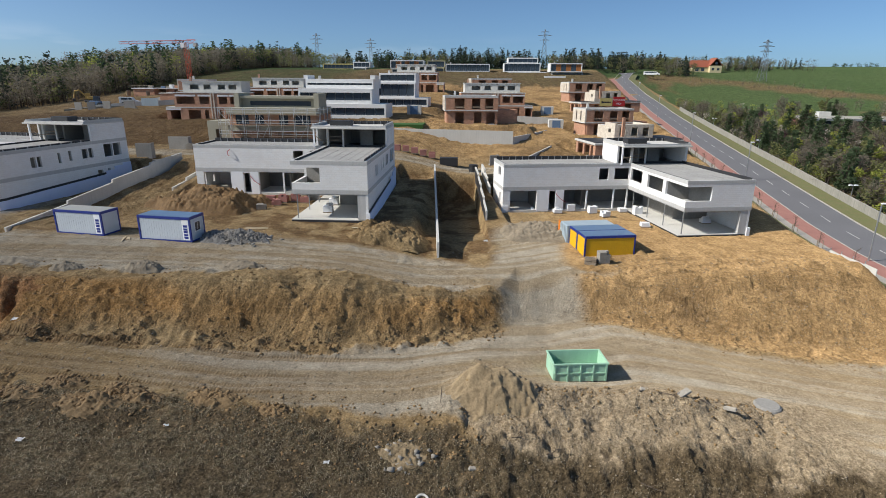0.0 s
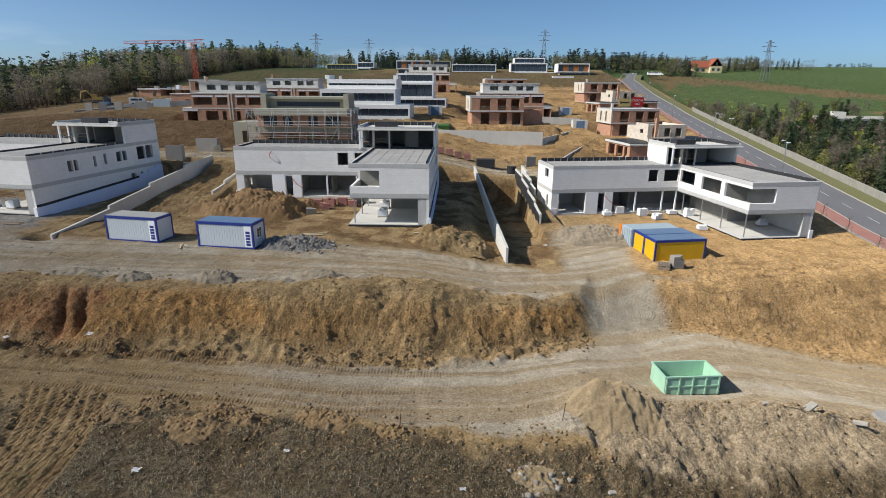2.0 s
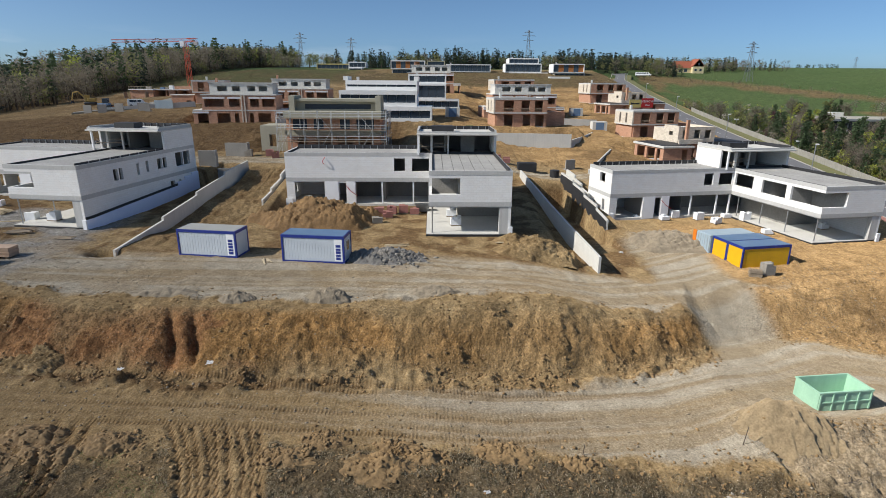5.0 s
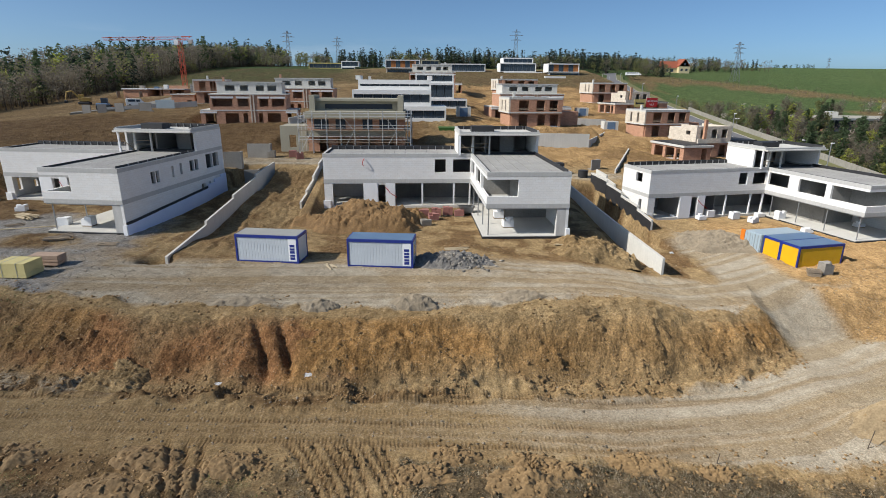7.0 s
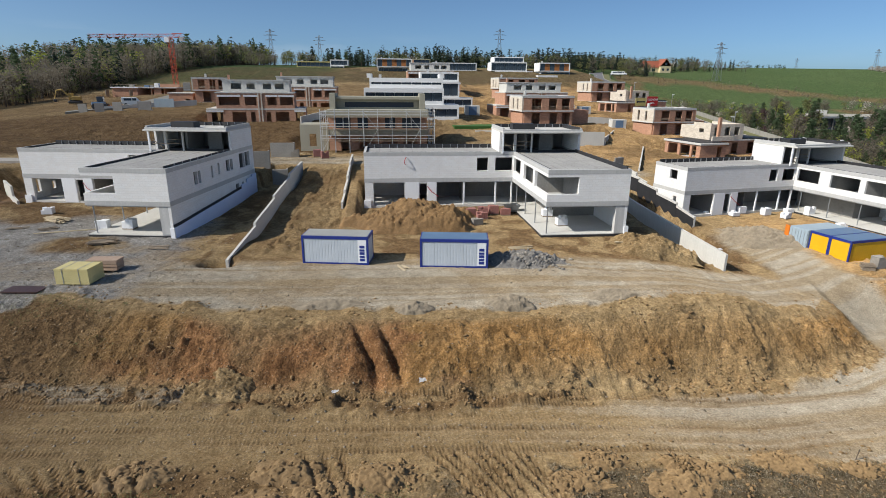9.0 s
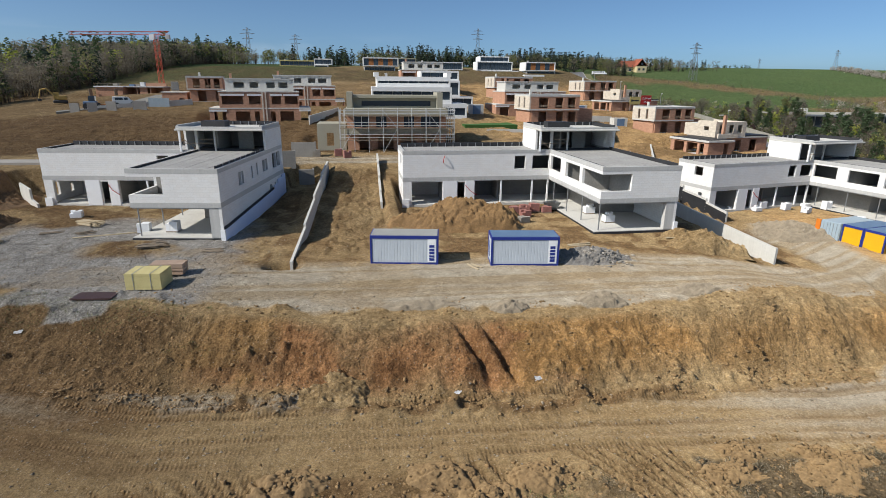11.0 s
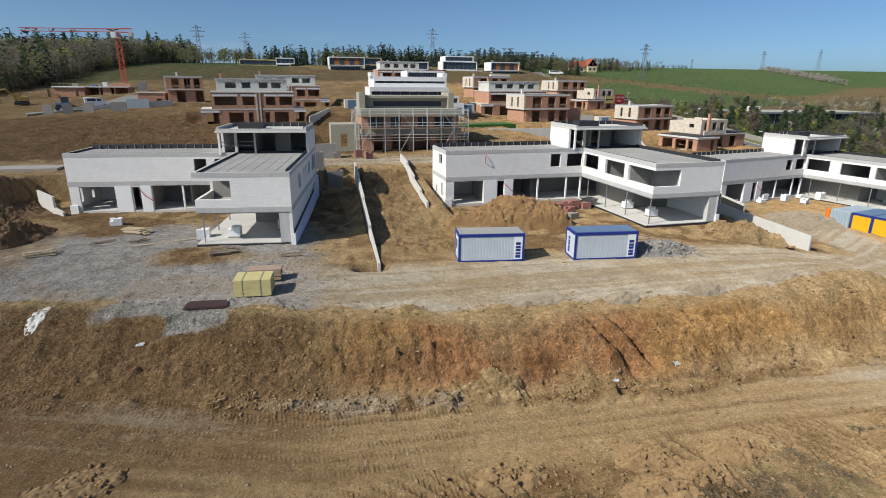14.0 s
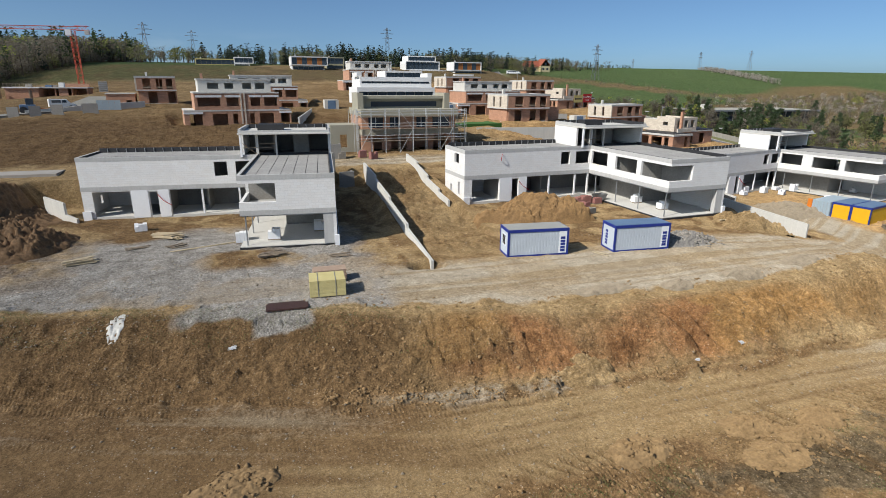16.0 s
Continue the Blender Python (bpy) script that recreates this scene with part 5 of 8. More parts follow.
def brick_wide(x, y, z, a, w=16.9, d=11.0, ground=True, group="wide brick houses"):
    """Three levels: brick lower floors with white lintels, pale set-back top."""
    h = thing("brick_house", pose(x, y, z, 0, 0, a), "unfinished stepped brick house with white lintels and pale top storey", "house", group)
    H1, H2, H3 = 3.1, 6.7, 9.4
    k = w / 16.9
    ho = [(-1.2, 1.2), (3.2, 6.2), (7.2, 8.2), (10.6, 11.6), (12.6, 15.6)]
    boxes("ground_wall", wall_boxes("x", 0, 0.3, -2.2 * k, w + 2.4, -1.0, H1, [(p * k, q * k, 0, 2.6) for p, q in ho] + [(w + 0.2, w + 2.2, 0, 2.6)]) + [(-2.2 * k, -2.2 * k + 0.3, 0.3, d, -1, H1), (w + 2.1, w + 2.4, 0.3, d, -1, H1), (0, w, d - 0.3, d, -1, H1), (0, w, 4, 4.2, 0, H1)], BRICK, h, "orange hollow brick wall")
    boxes("lintel", [(-2.3 * k, 1.4, -0.1, 0.5, 2.6, 3.0)], PLASTER, h, "white lintel")
    boxes("lintel", [(w - 0.1, w + 2.5, -0.1, 0.5, 2.6, 3.0)], PLASTER, h, "white lintel")
    boxes("floor_slab", [(-2.2 * k, w + 2.4, -0.05, d, H1, H1 + 0.3)], CONC_L, h)
    wi = [(0.6, 5.0), (6.2, 8.6), (11.0, 13.0), (13.8, 16.6)]
    boxes("upper_wall", wall_boxes("x", 0, 0.3, 0, w, H1 + 0.3, H2, [(p * k, q * k, H1 + 1.0, H2 - 0.8) for p, q in wi]) + [(0, 0.3, 0.3, d, H1 + 0.3, H2), (w - 0.3, w, 0.3, d, H1 + 0.3, H2), (0.3, w - 0.3, d - 0.3, d, H1 + 0.3, H2), (0.3, w - 0.3, 4, 4.2, H1 + 0.3, H2)], BRICK, h, "orange hollow brick wall")
    for p, q in wi:
        boxes("lintel", [(p * k - 0.3, q * k + 0.3, -0.04, 0.32, H2 - 0.78, H2 - 0.35)], PLASTER, h, "white lintel")
    boxes("roof_slab", [(-0.1, w + 0.1, -0.1, d, H2, H2 + 0.25)], CONC_L, h)
    boxes("top_wall", wall_boxes("x", 3.2, 0.3, 1.2, w - 1.0, H2 + 0.25, H3, [(3.0 * k, 5.2 * k, H2 + 0.9, H3 - 0.6), (6.4 * k, 8.2 * k, H2 + 0.9, H3 - 0.6), (10.0 * k, 11.8 * k, H2 + 0.9, H3 - 0.6), (12.6 * k, 14.6 * k, H2 + 0.9, H3 - 0.6)]) + [(1.2, 1.5, 3.5, d, H2 + 0.25, H3), (w - 1.3, w - 1.0, 3.5, d, H2 + 0.25, H3), (1.5, w - 1.3, d - 0.3, d, H2 + 0.25, H3), (1.5, w - 1.3, 6, 6.2, H2 + 0.25, H3)], BRICK_L if not ground else CONC_L, h, "pale grey top storey wall")
    boxes("top_roof", [(1.0, w - 0.8, 3.0, d, H3, H3 + 0.25)], CONC, h)
    boxes("chimney", [(2.0, 2.5, 6.0, 6.5, H3 + 0.25, H3 + 1.3)], BRICK, h)
    for x0 in (8.9 * k, 9.6 * k):
        boxes("pilaster", [(x0, x0 + 0.3, -0.12, -0.004, 0, H2)], BRICK_L, h)
    return h


def pale_villa(x, y, z, a, group="pale chimney houses"):
    """Low pillared brick wing that comes forward under a white slab, pale upper storey behind it, tall brick chimney."""
    h = thing("block_house", pose(x, y, z, 0, 0, a), "unfinished pale block house with low pillared wing and brick chimney", "house", group)
    for it in wall_boxes("y", 0, 0.35, 0, 10.6, -0.6, 2.6, [(1.2, 2.4, 0, 2.3), (3.0, 5.9, 0, 2.3), (6.7, 9.6, 0, 2.3)]) + wall_boxes("x", 0, 0.35, 0.353, 6.1, -0.6, 2.6, [(4.0, 5.2, 0, 2.3)]):
        boxes("wing_pier", [it], BRICK, h, "orange hollow brick wall")
    boxes("wing_floor", [(0.353, 6.1, 0.353, 10.6, -0.6, 0.0)], CONC, h)
    for it in ((5.8, 6.1, 0.353, 4.4, 0.003, 2.6), (0.353, 6.1, 10.3, 10.6, 0.003, 2.6)):
        boxes("inner_wall", [it], BRICK, h)
    boxes("terrace_slab", [(-0.3, 6.4, -0.3, 10.9, 2.6, 3.0)], CONC_L, h, "pale concrete terrace slab", 0.03)
    boxes("deck_lining", [(0.1, 6.2, 0.1, 10.5, 3.003, 3.1)], BITUMEN, h, "dark bitumen terrace lining")
    for it in wall_boxes("x", 4.4, 0.3, 6.403, 20.6, -0.6, 2.9, [(8.2, 9.8, 0.1, 2.5), (11.6, 13.2, 0.1, 2.5), (15.6, 17.6, 0.1, 2.5)]):
        boxes("ground_pier", [it], BRICK, h, "orange hollow brick wall")
    boxes("ground_wall", [(20.3, 20.6, 4.703, 13.0, -0.6, 2.9), (6.4, 20.3, 12.7, 13.0, -0.6, 2.9), (6.4, 20.3, 8.0, 8.2, 0, 2.9)], BRICK, h, "orange hollow brick wall")
    boxes("floor_slab", [(6.403, 20.8, 4.2, 13.1, 2.9, 3.15), (6.4, 20.6, 4.703, 12.7, -0.6, 0.0)], CONC_L, h)
    boxes("deck_lining", [(14.2, 20.6, 4.4, 12.9, 3.153, 3.4)], BITUMEN, h, "dark bitumen terrace lining")
    boxes("side_wall", wall_boxes("y", 5.6, 0.3, 4.3, 9.4, 3.153, 6.5, [(6.2, 7.6, 4.5, 5.3)]) + [(5.6, 5.9, 9.403, 13.2, 3.153, 5.8)], BRICK_L, h, "pale block wall")
    boxes("upper_wall", wall_boxes("x", 4.3, 0.3, 5.903, 13.9, 3.153, 6.3, [(6.6, 7.9, 4.0, 5.7), (9.2, 10.5, 4.0, 5.7), (11.6, 12.9, 4.0, 5.7)]) + [(13.6, 13.9, 4.603, 13.2, 3.153, 6.3), (5.903, 13.6, 12.9, 13.2, 3.153, 5.8), (5.903, 13.6, 8.0, 8.2, 3.153, 5.6)], BRICK_L, h, "pale block wall")
    boxes("roof_slab", [(5.903, 13.6, 4.603, 12.9, 5.6, 5.8)], CONC_L, h)
    boxes("low_parapet", [(4.9, 10.2, 2.7, 3.0, 3.1, 3.95)], BRICK_L, h, "low pale parapet")
    boxes("chimney", [(6.7, 7.25, 3.3, 3.85, 3.1, 7.7)], BRICK, h, "tall orange brick chimney")
    return h


def modern_house(x, y, z, a, w, levels, label, group="finished modern houses", frame=PLASTER, panel=None, sill=0.35, head=0.45):
    """Finished house of stacked white frames; levels: (x0, x1, y0, height, glass share from the left)."""
    h = thing("modern_house", pose(x, y, z, 0, 0, a), label, "house", group)
    zz = 0.0
    for x0, x1, y0, ht, kind in levels:
        t = 0.35
        boxes("frame", [(x0, x1, y0, y0 + 10, zz, zz + sill), (x0, x1, y0, y0 + 10, zz + ht - head, zz + ht), (x0, x0 + t, y0, y0 + 10, zz + sill, zz + ht - head), (x1 - t, x1, y0, y0 + 10, zz + sill, zz + ht - head), (x0 + t, x1 - t, y0 + 3.0, y0 + 3.2, zz + sill, zz + ht - head)], frame, h, "plastered frame wall")
        n = max(3, int((x1 - x0) / 2.2))
        for i in range(n):
            a0 = x0 + t + (x1 - x0 - 2 * t) * i / n
            a1 = x0 + t + (x1 - x0 - 2 * t) * (i + 1) / n
            if kind == "panel" and i % 2:
                boxes("panel", [(a0, a1, y0 + 0.5, y0 + 0.6, zz + sill, zz + ht - head)], panel, h, "orange-brown wood panel")
            else:
                boxes("window", [(a0 + 0.05, a1 - 0.05, y0 + 0.5, y0 + 0.56, zz + sill, zz + ht - head)], GLASS, h, "dark glass")
        zz += ht
    boxes("vent", [(levels[-1][0] + 2, levels[-1][0] + 2.6, levels[-1][2] + 4, levels[-1][2] + 4.6, zz, zz + 0.8)], CONC, h)
    return h


OCHRE = mat("ochre_panel", (0.42, 0.17, 0.05), (0.30, 0.11, 0.03), 0.7)
MUSTARD = mat("mustard_plaster", (0.62, 0.52, 0.20), (0.52, 0.43, 0.16), 0.85)
OLIVE = mat("olive_plaster", (0.38, 0.36, 0.24), (0.30, 0.28, 0.19), 0.85)
ROOFTILE = mat("red_roof_tile", (0.36, 0.11, 0.06), (0.27, 0.08, 0.045), 0.85)
CREAM = mat("cream_plaster", (0.72, 0.62, 0.38), (0.64, 0.55, 0.33), 0.85)

brick_cube(-3.4, 130.7, 6.8, 6.0, 12.6, 9.0)
brick_cube(30.3, 135.5, 4.0, 10.0, 12.2, 8.6)
brick_cube(35.4, 191.8, 10.5, 6.0, 12.4, 11.0, annex=False)
brick_cube(2.6, 187.0, 11.4, 6.0, 13.4, 9.0, annex=False)
brick_wide(-71.6, 137.0, 6.6, 6.0)
brick_wide(-65.3, 167.0, 7.8, 2.0, 17.8)
brick_wide(-0.2, 163.5, 6.7, 4.0, 18.6)
brick_wide(-26.0, 205.0, 13.2, 0.0, 16.2)
brick_cube(-86.0, 166.5, 10.4, 8.0, 9.0, 9.0, annex=False)
pale_villa(27.4, 109.0, 1.9, 10.0)
pale_villa(36.2, 171.6, 7.9, 9.0)

# finished white terrace house behind the scaffolded one
white_house = modern_house(-38.7, 132.5, 7.8, -1.0, 18, [(1.5, 21.2, 0, 3.4, "glass"), (0, 17.8, 0.6, 3.5, "glass"), (1.2, 17.8, 3.0, 2.2, "glass")], "finished white stepped house with dark glass bands", sill=0.8, head=0.95)
for x0 in (0.6, 17.0):
    boxes("fin", [(x0, x0 + 1.1, 3.6, 9.0, 9.102, 10.0)], PLASTER, white_house, "white roof upstand")
modern_house(-24.2, 162.0, 9.5, -1.0, 12, [(0, 14.4, 0, 2.6, "glass"), (-1.2, 10.7, 0.3, 4.2, "glass"), (0, 10.7, 2.0, 2.6, "glass")], "finished white cube house with framed glass front", sill=0.5, head=0.5)
# the ridge row
modern_house(-37.4, 279.0, 20.4, 0.0, 16.5, [(0.4, 15, 1.2, 2.9, "glass"), (0, 16.5, 0, 3.9, "panel")], "finished white house with glass and orange-brown panels", panel=OCHRE)
modern_house(-78.8, 308.5, 20.8, 0.0, 16, [(6, 13, -2, 2.8, "glass"), (0, 18.5, 0, 2.9, "glass")], "finished mustard yellow house with long window band", frame=MUSTARD)
modern_house(-61.5, 305.0, 21.5, 0.0, 12, [(0, 7, 0, 3.0, "glass"), (0, 9, 1, 2.9, "glass")], "finished grey and white cube house on the ridge")
modern_house(-19.5, 290.0, 21.3, 0.0, 9, [(0, 8.0, 0, 2.9, "glass"), (-0.5, 8.4, 0.3, 3.4, "glass")], "finished olive house with framed window", frame=OLIVE)
modern_house(-10.5, 286.0, 22.2, 0.0, 22, [(0, 22.0, 0, 3.7, "glass")], "finished low white house with long glass front")
modern_house(18.6, 284.0, 18.4, 0.0, 18, [(2, 21, 0, 3.8, "glass"), (0, 18, 1.0, 4.2, "glass"), (2, 17, 4, 2.6, "glass")], "finished white two-storey house with glass bands")
modern_house(40.0, 274.0, 18.6, 0.0, 15, [(1, 15.5, 1, 3.4, "glass"), (0, 15, 0, 4.0, "panel")], "finished white house with red-brown panels", panel=OCHRE)
boxes("site_cabin", [(36, 45.5, 262, 265, 17.4, 20.0)], PLASTER)
tagged(bpy.data.objects["site_cabin"], "white storage cabin near the ridge houses", "cabin")


TUBE = mat("scaffold_tube", (0.62, 0.63, 0.62), (0.48, 0.49, 0.49), 0.5, 3.0, 20.0, 0.05, 0.2)


# ---- house under scaffold ----
def scaffold_house(x, y, z, a):
    h = thing("rendered_house", pose(x, y, z, 0, 0, a), "grey rendered three-storey house wrapped in scaffolding", "house")
    w, d = 17.2, 11.0
    boxes("ground_wall", wall_boxes("x", 1.0, 0.3, 0, w, 0, 3.0, [(2.0, 3.6, 0, 2.6), (5.2, 8.0, 0, 2.6), (9.2, 12.0, 0, 2.6), (13.0, 15.4, 0, 2.6)]) + [(0, 0.3, 1.3, d, 0, 3), (w - 0.3, w, 1.3, d, 0, 3), (0.3, w - 0.3, d - 0.3, d, 0, 3), (0.3, w - 0.3, 5, 5.2, 0, 3)], BRICK, h, "orange hollow brick wall")
    boxes("balcony_band", [(-0.2, w + 0.2, -0.1, d, 3.0, 3.9)], GREYPL, h, "grey rendered band")
    boxes("upper_wall", wall_boxes("x", 0.9, 0.3, 0, w, 3.9, 6.1, [(1.2, 3.8, 4.1, 5.9), (5.0, 6.8, 4.1, 5.9), (9.8, 11.6, 4.1, 5.9), (12.8, 16.0, 4.1, 5.9)]) + [(0, 0.3, 1.2, d, 3.9, 6.1), (w - 0.3, w, 1.2, d, 3.9, 6.1), (0.3, w - 0.3, d - 0.3, d, 3.9, 6.1)], BRICK, h)
    for x0, x1 in ((1.2, 3.8), (5.0, 6.8), (9.8, 11.6), (12.8, 16.0)):
        boxes("window", [(x0, x1, 1.0, 1.05, 4.1, 5.9)], GLASS, h, "dark glass")
        boxes("window_bar", [((x0 + x1) / 2 - 0.05, (x0 + x1) / 2 + 0.05, 0.94, 0.998, 4.1, 5.9)], FOAM, h)
    boxes("roof_band", [(-0.2, w + 0.2, 0, d, 6.1, 7.2)], GREYPL, h, "grey rendered band")
    boxes("top_wall", wall_boxes("x", 5.0, 0.3, 1.0, w - 1, 7.2, 8.9, [(2.6, 15.0, 7.5, 8.4)]) + [(1.0, 1.3, 5.3, d, 7.2, 8.9), (w - 1.3, w - 1, 5.3, d, 7.2, 8.9), (1.3, w - 1.3, d - 0.3, d, 7.2, 8.9)], GREYPL, h, "grey rendered wall")
    boxes("window", [(2.6, 15.0, 5.2, 5.25, 7.5, 8.4)], GLASS, h, "dark glass band")
    boxes("top_roof", [(1.004, w - 1.204, 4.2, d, 8.9, 9.35)], GREYPL, h)
    boxes("fin", [(0.0, 1.0, 3.6, 9, 7.2, 9.9)], GREYPL, h)
    boxes("fin", [(w - 1.2, w - 0.2, 3.6, 9, 7.2, 9.9)], GREYPL, h)
    boxes("side_block", wall_boxes("x", 2, 0.3, -5.2, -0.25, 0, 4.4, [(-3.6, -2.4, 0.8, 3.0)]) + [(-5.2, -4.9, 2.3, 8, 0, 4.4), (-5.2, -0.25, 2.0, 8, 4.4, 4.6)], GREYPL, h)
    sc = thing("scaffolding", pose(x, y, z, 0, 0, a), "grey tubular scaffolding with board decks round a house", "scaffolding")
    for lv in range(1, 4):
        zz = lv * 2.0
        boxes("deck", [(-1.2, w + 1.2, -1.3, -0.6, zz, zz + 0.06)], OLDWOOD, sc)
        rods("rail", [((-1.2, -1.35, zz + 1.0), (w + 1.2, -1.35, zz + 1.0)), ((-1.2, -1.35, zz + 0.5), (w + 1.2, -1.35, zz + 0.5))], TUBE, sc, "", 0.05, 5)
        boxes("deck", [(w + 0.6, w + 1.3, -0.6, 8, zz, zz + 0.06)], OLDWOOD, sc)
        rods("rail", [((w + 1.35, -1.3, zz + 1.0), (w + 1.35, 8, zz + 1.0))], TUBE, sc, "", 0.05, 5)
    for i in range(9):
        px = -1.2 + i * (w + 2.4) / 8
        for py in (-1.35, -0.55):
            rods("standard", [((px, py, -0.3), (px, py, 7.4))], TUBE, sc, "", 0.05, 5)
        if i % 3 == 0 and i < 8:
            rods("brace", [((px, -1.38, 0), (px + 2.4, -1.38, 4)), ((px + 2.4, -1.38, 4), (px, -1.38, 7))], TUBE, sc, "", 0.04, 5)
    for py in (1.5, 4, 6.5):
        for px in (w + 0.6, w + 1.35):
            rods("standard", [((px, py, -0.3), (px, py, 7.4))], TUBE, sc, "", 0.05, 5)
        for px in (-1.2, -0.5):
            rods("standard", [((px, py, -0.3), (px, py, 7.0))], TUBE, sc, "", 0.05, 5)
    return h


scaffold_house(-44.0, 104.8, 4.0, -1.0)


# ---- tower crane ----
def lattice(bm, a, b, wid, n, r=0.06):
    a, b = Vector(a), Vector(b)
    q = (b - a).to_track_quat("Z", "Y")
    cs = [q @ Vector((sx * wid / 2, sy * wid / 2, 0)) for sx, sy in ((-1, -1), (1, -1), (1, 1), (-1, 1))]
    for c in cs:
        rod(bm, a + c, b + c, r, 4)
    for i in range(n):
        p, t = a.lerp(b, i / n), a.lerp(b, (i + 1) / n)
        for k in range(4):
            rod(bm, p + cs[k], t + cs[(k + 1) % 4] if i % 2 else t + cs[k - 1], r * 0.6, 3)


def tower_crane():
    c = thing("tower_crane", pose(-107.8, 217.5, base_z(-107.8, 217.5)), "red lattice tower crane standing among brick houses", "crane")
    top = 30.5 - base_z(-107.8, 217.5)
    bm = bmesh.new()
    lattice(bm, (0, 0, 0), (0, 0, top), 1.35, 20, 0.075)
    part("mast", bm, CRANE_RED, c)
    bm = bmesh.new()
    lattice(bm, (2, 0, top + 0.6), (-28, 2.7, top + 0.3), 0.95, 22, 0.06)
    part("jib", bm, CRANE_RED, c)
    bm = bmesh.new()
    lattice(bm, (1, 0, top + 0.6), (4.5, -0.5, top + 0.6), 1.2, 3, 0.08)
    part("counter_jib", bm, CRANE_RED, c)
    boxes("counterweight", [(3.4, 4.6, -1.2, 0.4, top - 1.2, top + 0.0)], CONC, c)
    boxes("cab", [(-1.8, -0.3, -0.8, 0.8, top - 1.6, top + 0.1)], FOAM, c)
    boxes("base_block", [(-2.2, 2.2, -2.2, 2.2, -0.5, 0.6)], CONC, c)


tower_crane()


def pylon(x, y, z, h):
    p = thing("pylon", pose(x, y, z), "grey lattice electricity pylon on the skyline", "pylon", "power pylons")
    bm = bmesh.new()
    w = h * 0.085
    for sx in (-1, 1):
        for sy in (-1, 1):
            rod(bm, (sx * w, sy * w, -0.5), (sx * 0.35, sy * 0.35, h), 0.11, 4)
    for i in range(9):
        f, g = i / 9, (i + 1) / 9
        wf, wg = w + (0.35 - w) * f, w + (0.35 - w) * g
        for s in (-1, 1):
            rod(bm, (-wf, s * wf, h * f), (wg, s * wg, h * g), 0.07, 3)
            rod(bm, (wf, s * wf, h * f), (-wg, s * wg, h * g), 0.07, 3)
    part("tower", bm, STEEL, p)
    for k, s in ((0.72, 0.14), (0.84, 0.19), (0.93, 0.12)):
        rods("cross_arm", [((-h * s, 0, h * k), (h * s, 0, h * k)), ((-h * s, 0, h * k), (0, 0, h * k + 0.8)), ((h * s, 0, h * k), (0, 0, h * k + 0.8))], STEEL, p, "", 0.1, 4)


for x, y, top, h in ((-112, 420, 51.5, 26), (-89, 515, 55.5, 28), (173, 343, 42.0, 23), (62, 480, 60, 30), (520, 600, 58, 24), (609, 600, 62, 25), (655, 900, 63, 22)):
    pylon(x, y, top - h, h)


# ---- red-roofed house, glazed hall, sign boards, bus ----
def gabled_house(x, y, z, a):
    h = thing("gabled_house", pose(x, y, z, 0, 0, a), "cream house with steep red tiled roof", "house")
    for nm, x0, x1, y0, y1, e, r in (("wing", 0, 16, 0, 9, 3.2, 8.0), ("gable", 11, 19, -3, 8, 4.2, 9.5)):
        boxes(nm + "_wall", [(x0, x1, y0, y1, -1, e)], CREAM, h)
        bm = bmesh.new()
        ax = nm == "wing"
        if ax:
            v = [bm.verts.new(p) for p in ((x0 - 0.5, y0 - 0.5, e), (x1 + 0.5, y0 - 0.5, e), (x1 + 0.5, y1 + 0.5, e), (x0 - 0.5, y1 + 0.5, e), (x0 - 0.5, (y0 + y1) / 2, r), (x1 + 0.5, (y0 + y1) / 2, r))]
            fs = ((0, 1, 5, 4), (2, 3, 4, 5), (0, 4, 3), (1, 2, 5), (3, 2, 1, 0))
        else:
            v = [bm.verts.new(p) for p in ((x0 - 0.5, y0, e), (x1 + 0.5, y0, e), (x1 + 0.5, y1, e), (x0 - 0.5, y1, e), ((x0 + x1) / 2, y0, r), ((x0 + x1) / 2, y1, r))]
            fs = ((0, 4, 5, 3), (1, 2, 5, 4), (0, 1, 4), (2, 3, 5), (3, 2, 1, 0))
        for f in fs:
            bm.faces.new([v[i] for i in f])
        part(nm + "_roof", bm, ROOFTILE, h, "red tiled roof")
    bm = bmesh.new()
    v = [bm.verts.new(p) for p in ((11, -3.02, 4.2), (19, -3.02, 4.2), (15, -3.02, 9.0))]
    bm.faces.new(v)
    bmesh.ops.solidify(bm, geom=bm.faces[:], thickness=0.1)
    part("gable_wall", bm, CREAM, h)
    for x0 in (12.2, 15.8):
        boxes("window", [(x0, x0 + 1.6, -3.08, -3.003, 1.0, 2.6)], GLASS, h)
    boxes("window", [(14.2, 15.6, -3.2, -3.06, 5.0, 6.6)], GLASS, h)
    for x0 in (2, 6):
        boxes("window", [(x0, x0 + 2.2, -0.07, -0.003, 0.5, 2.4)], GLASS, h)


gabled_house(160, 416, base_z(165, 416) + 0.3, 0)


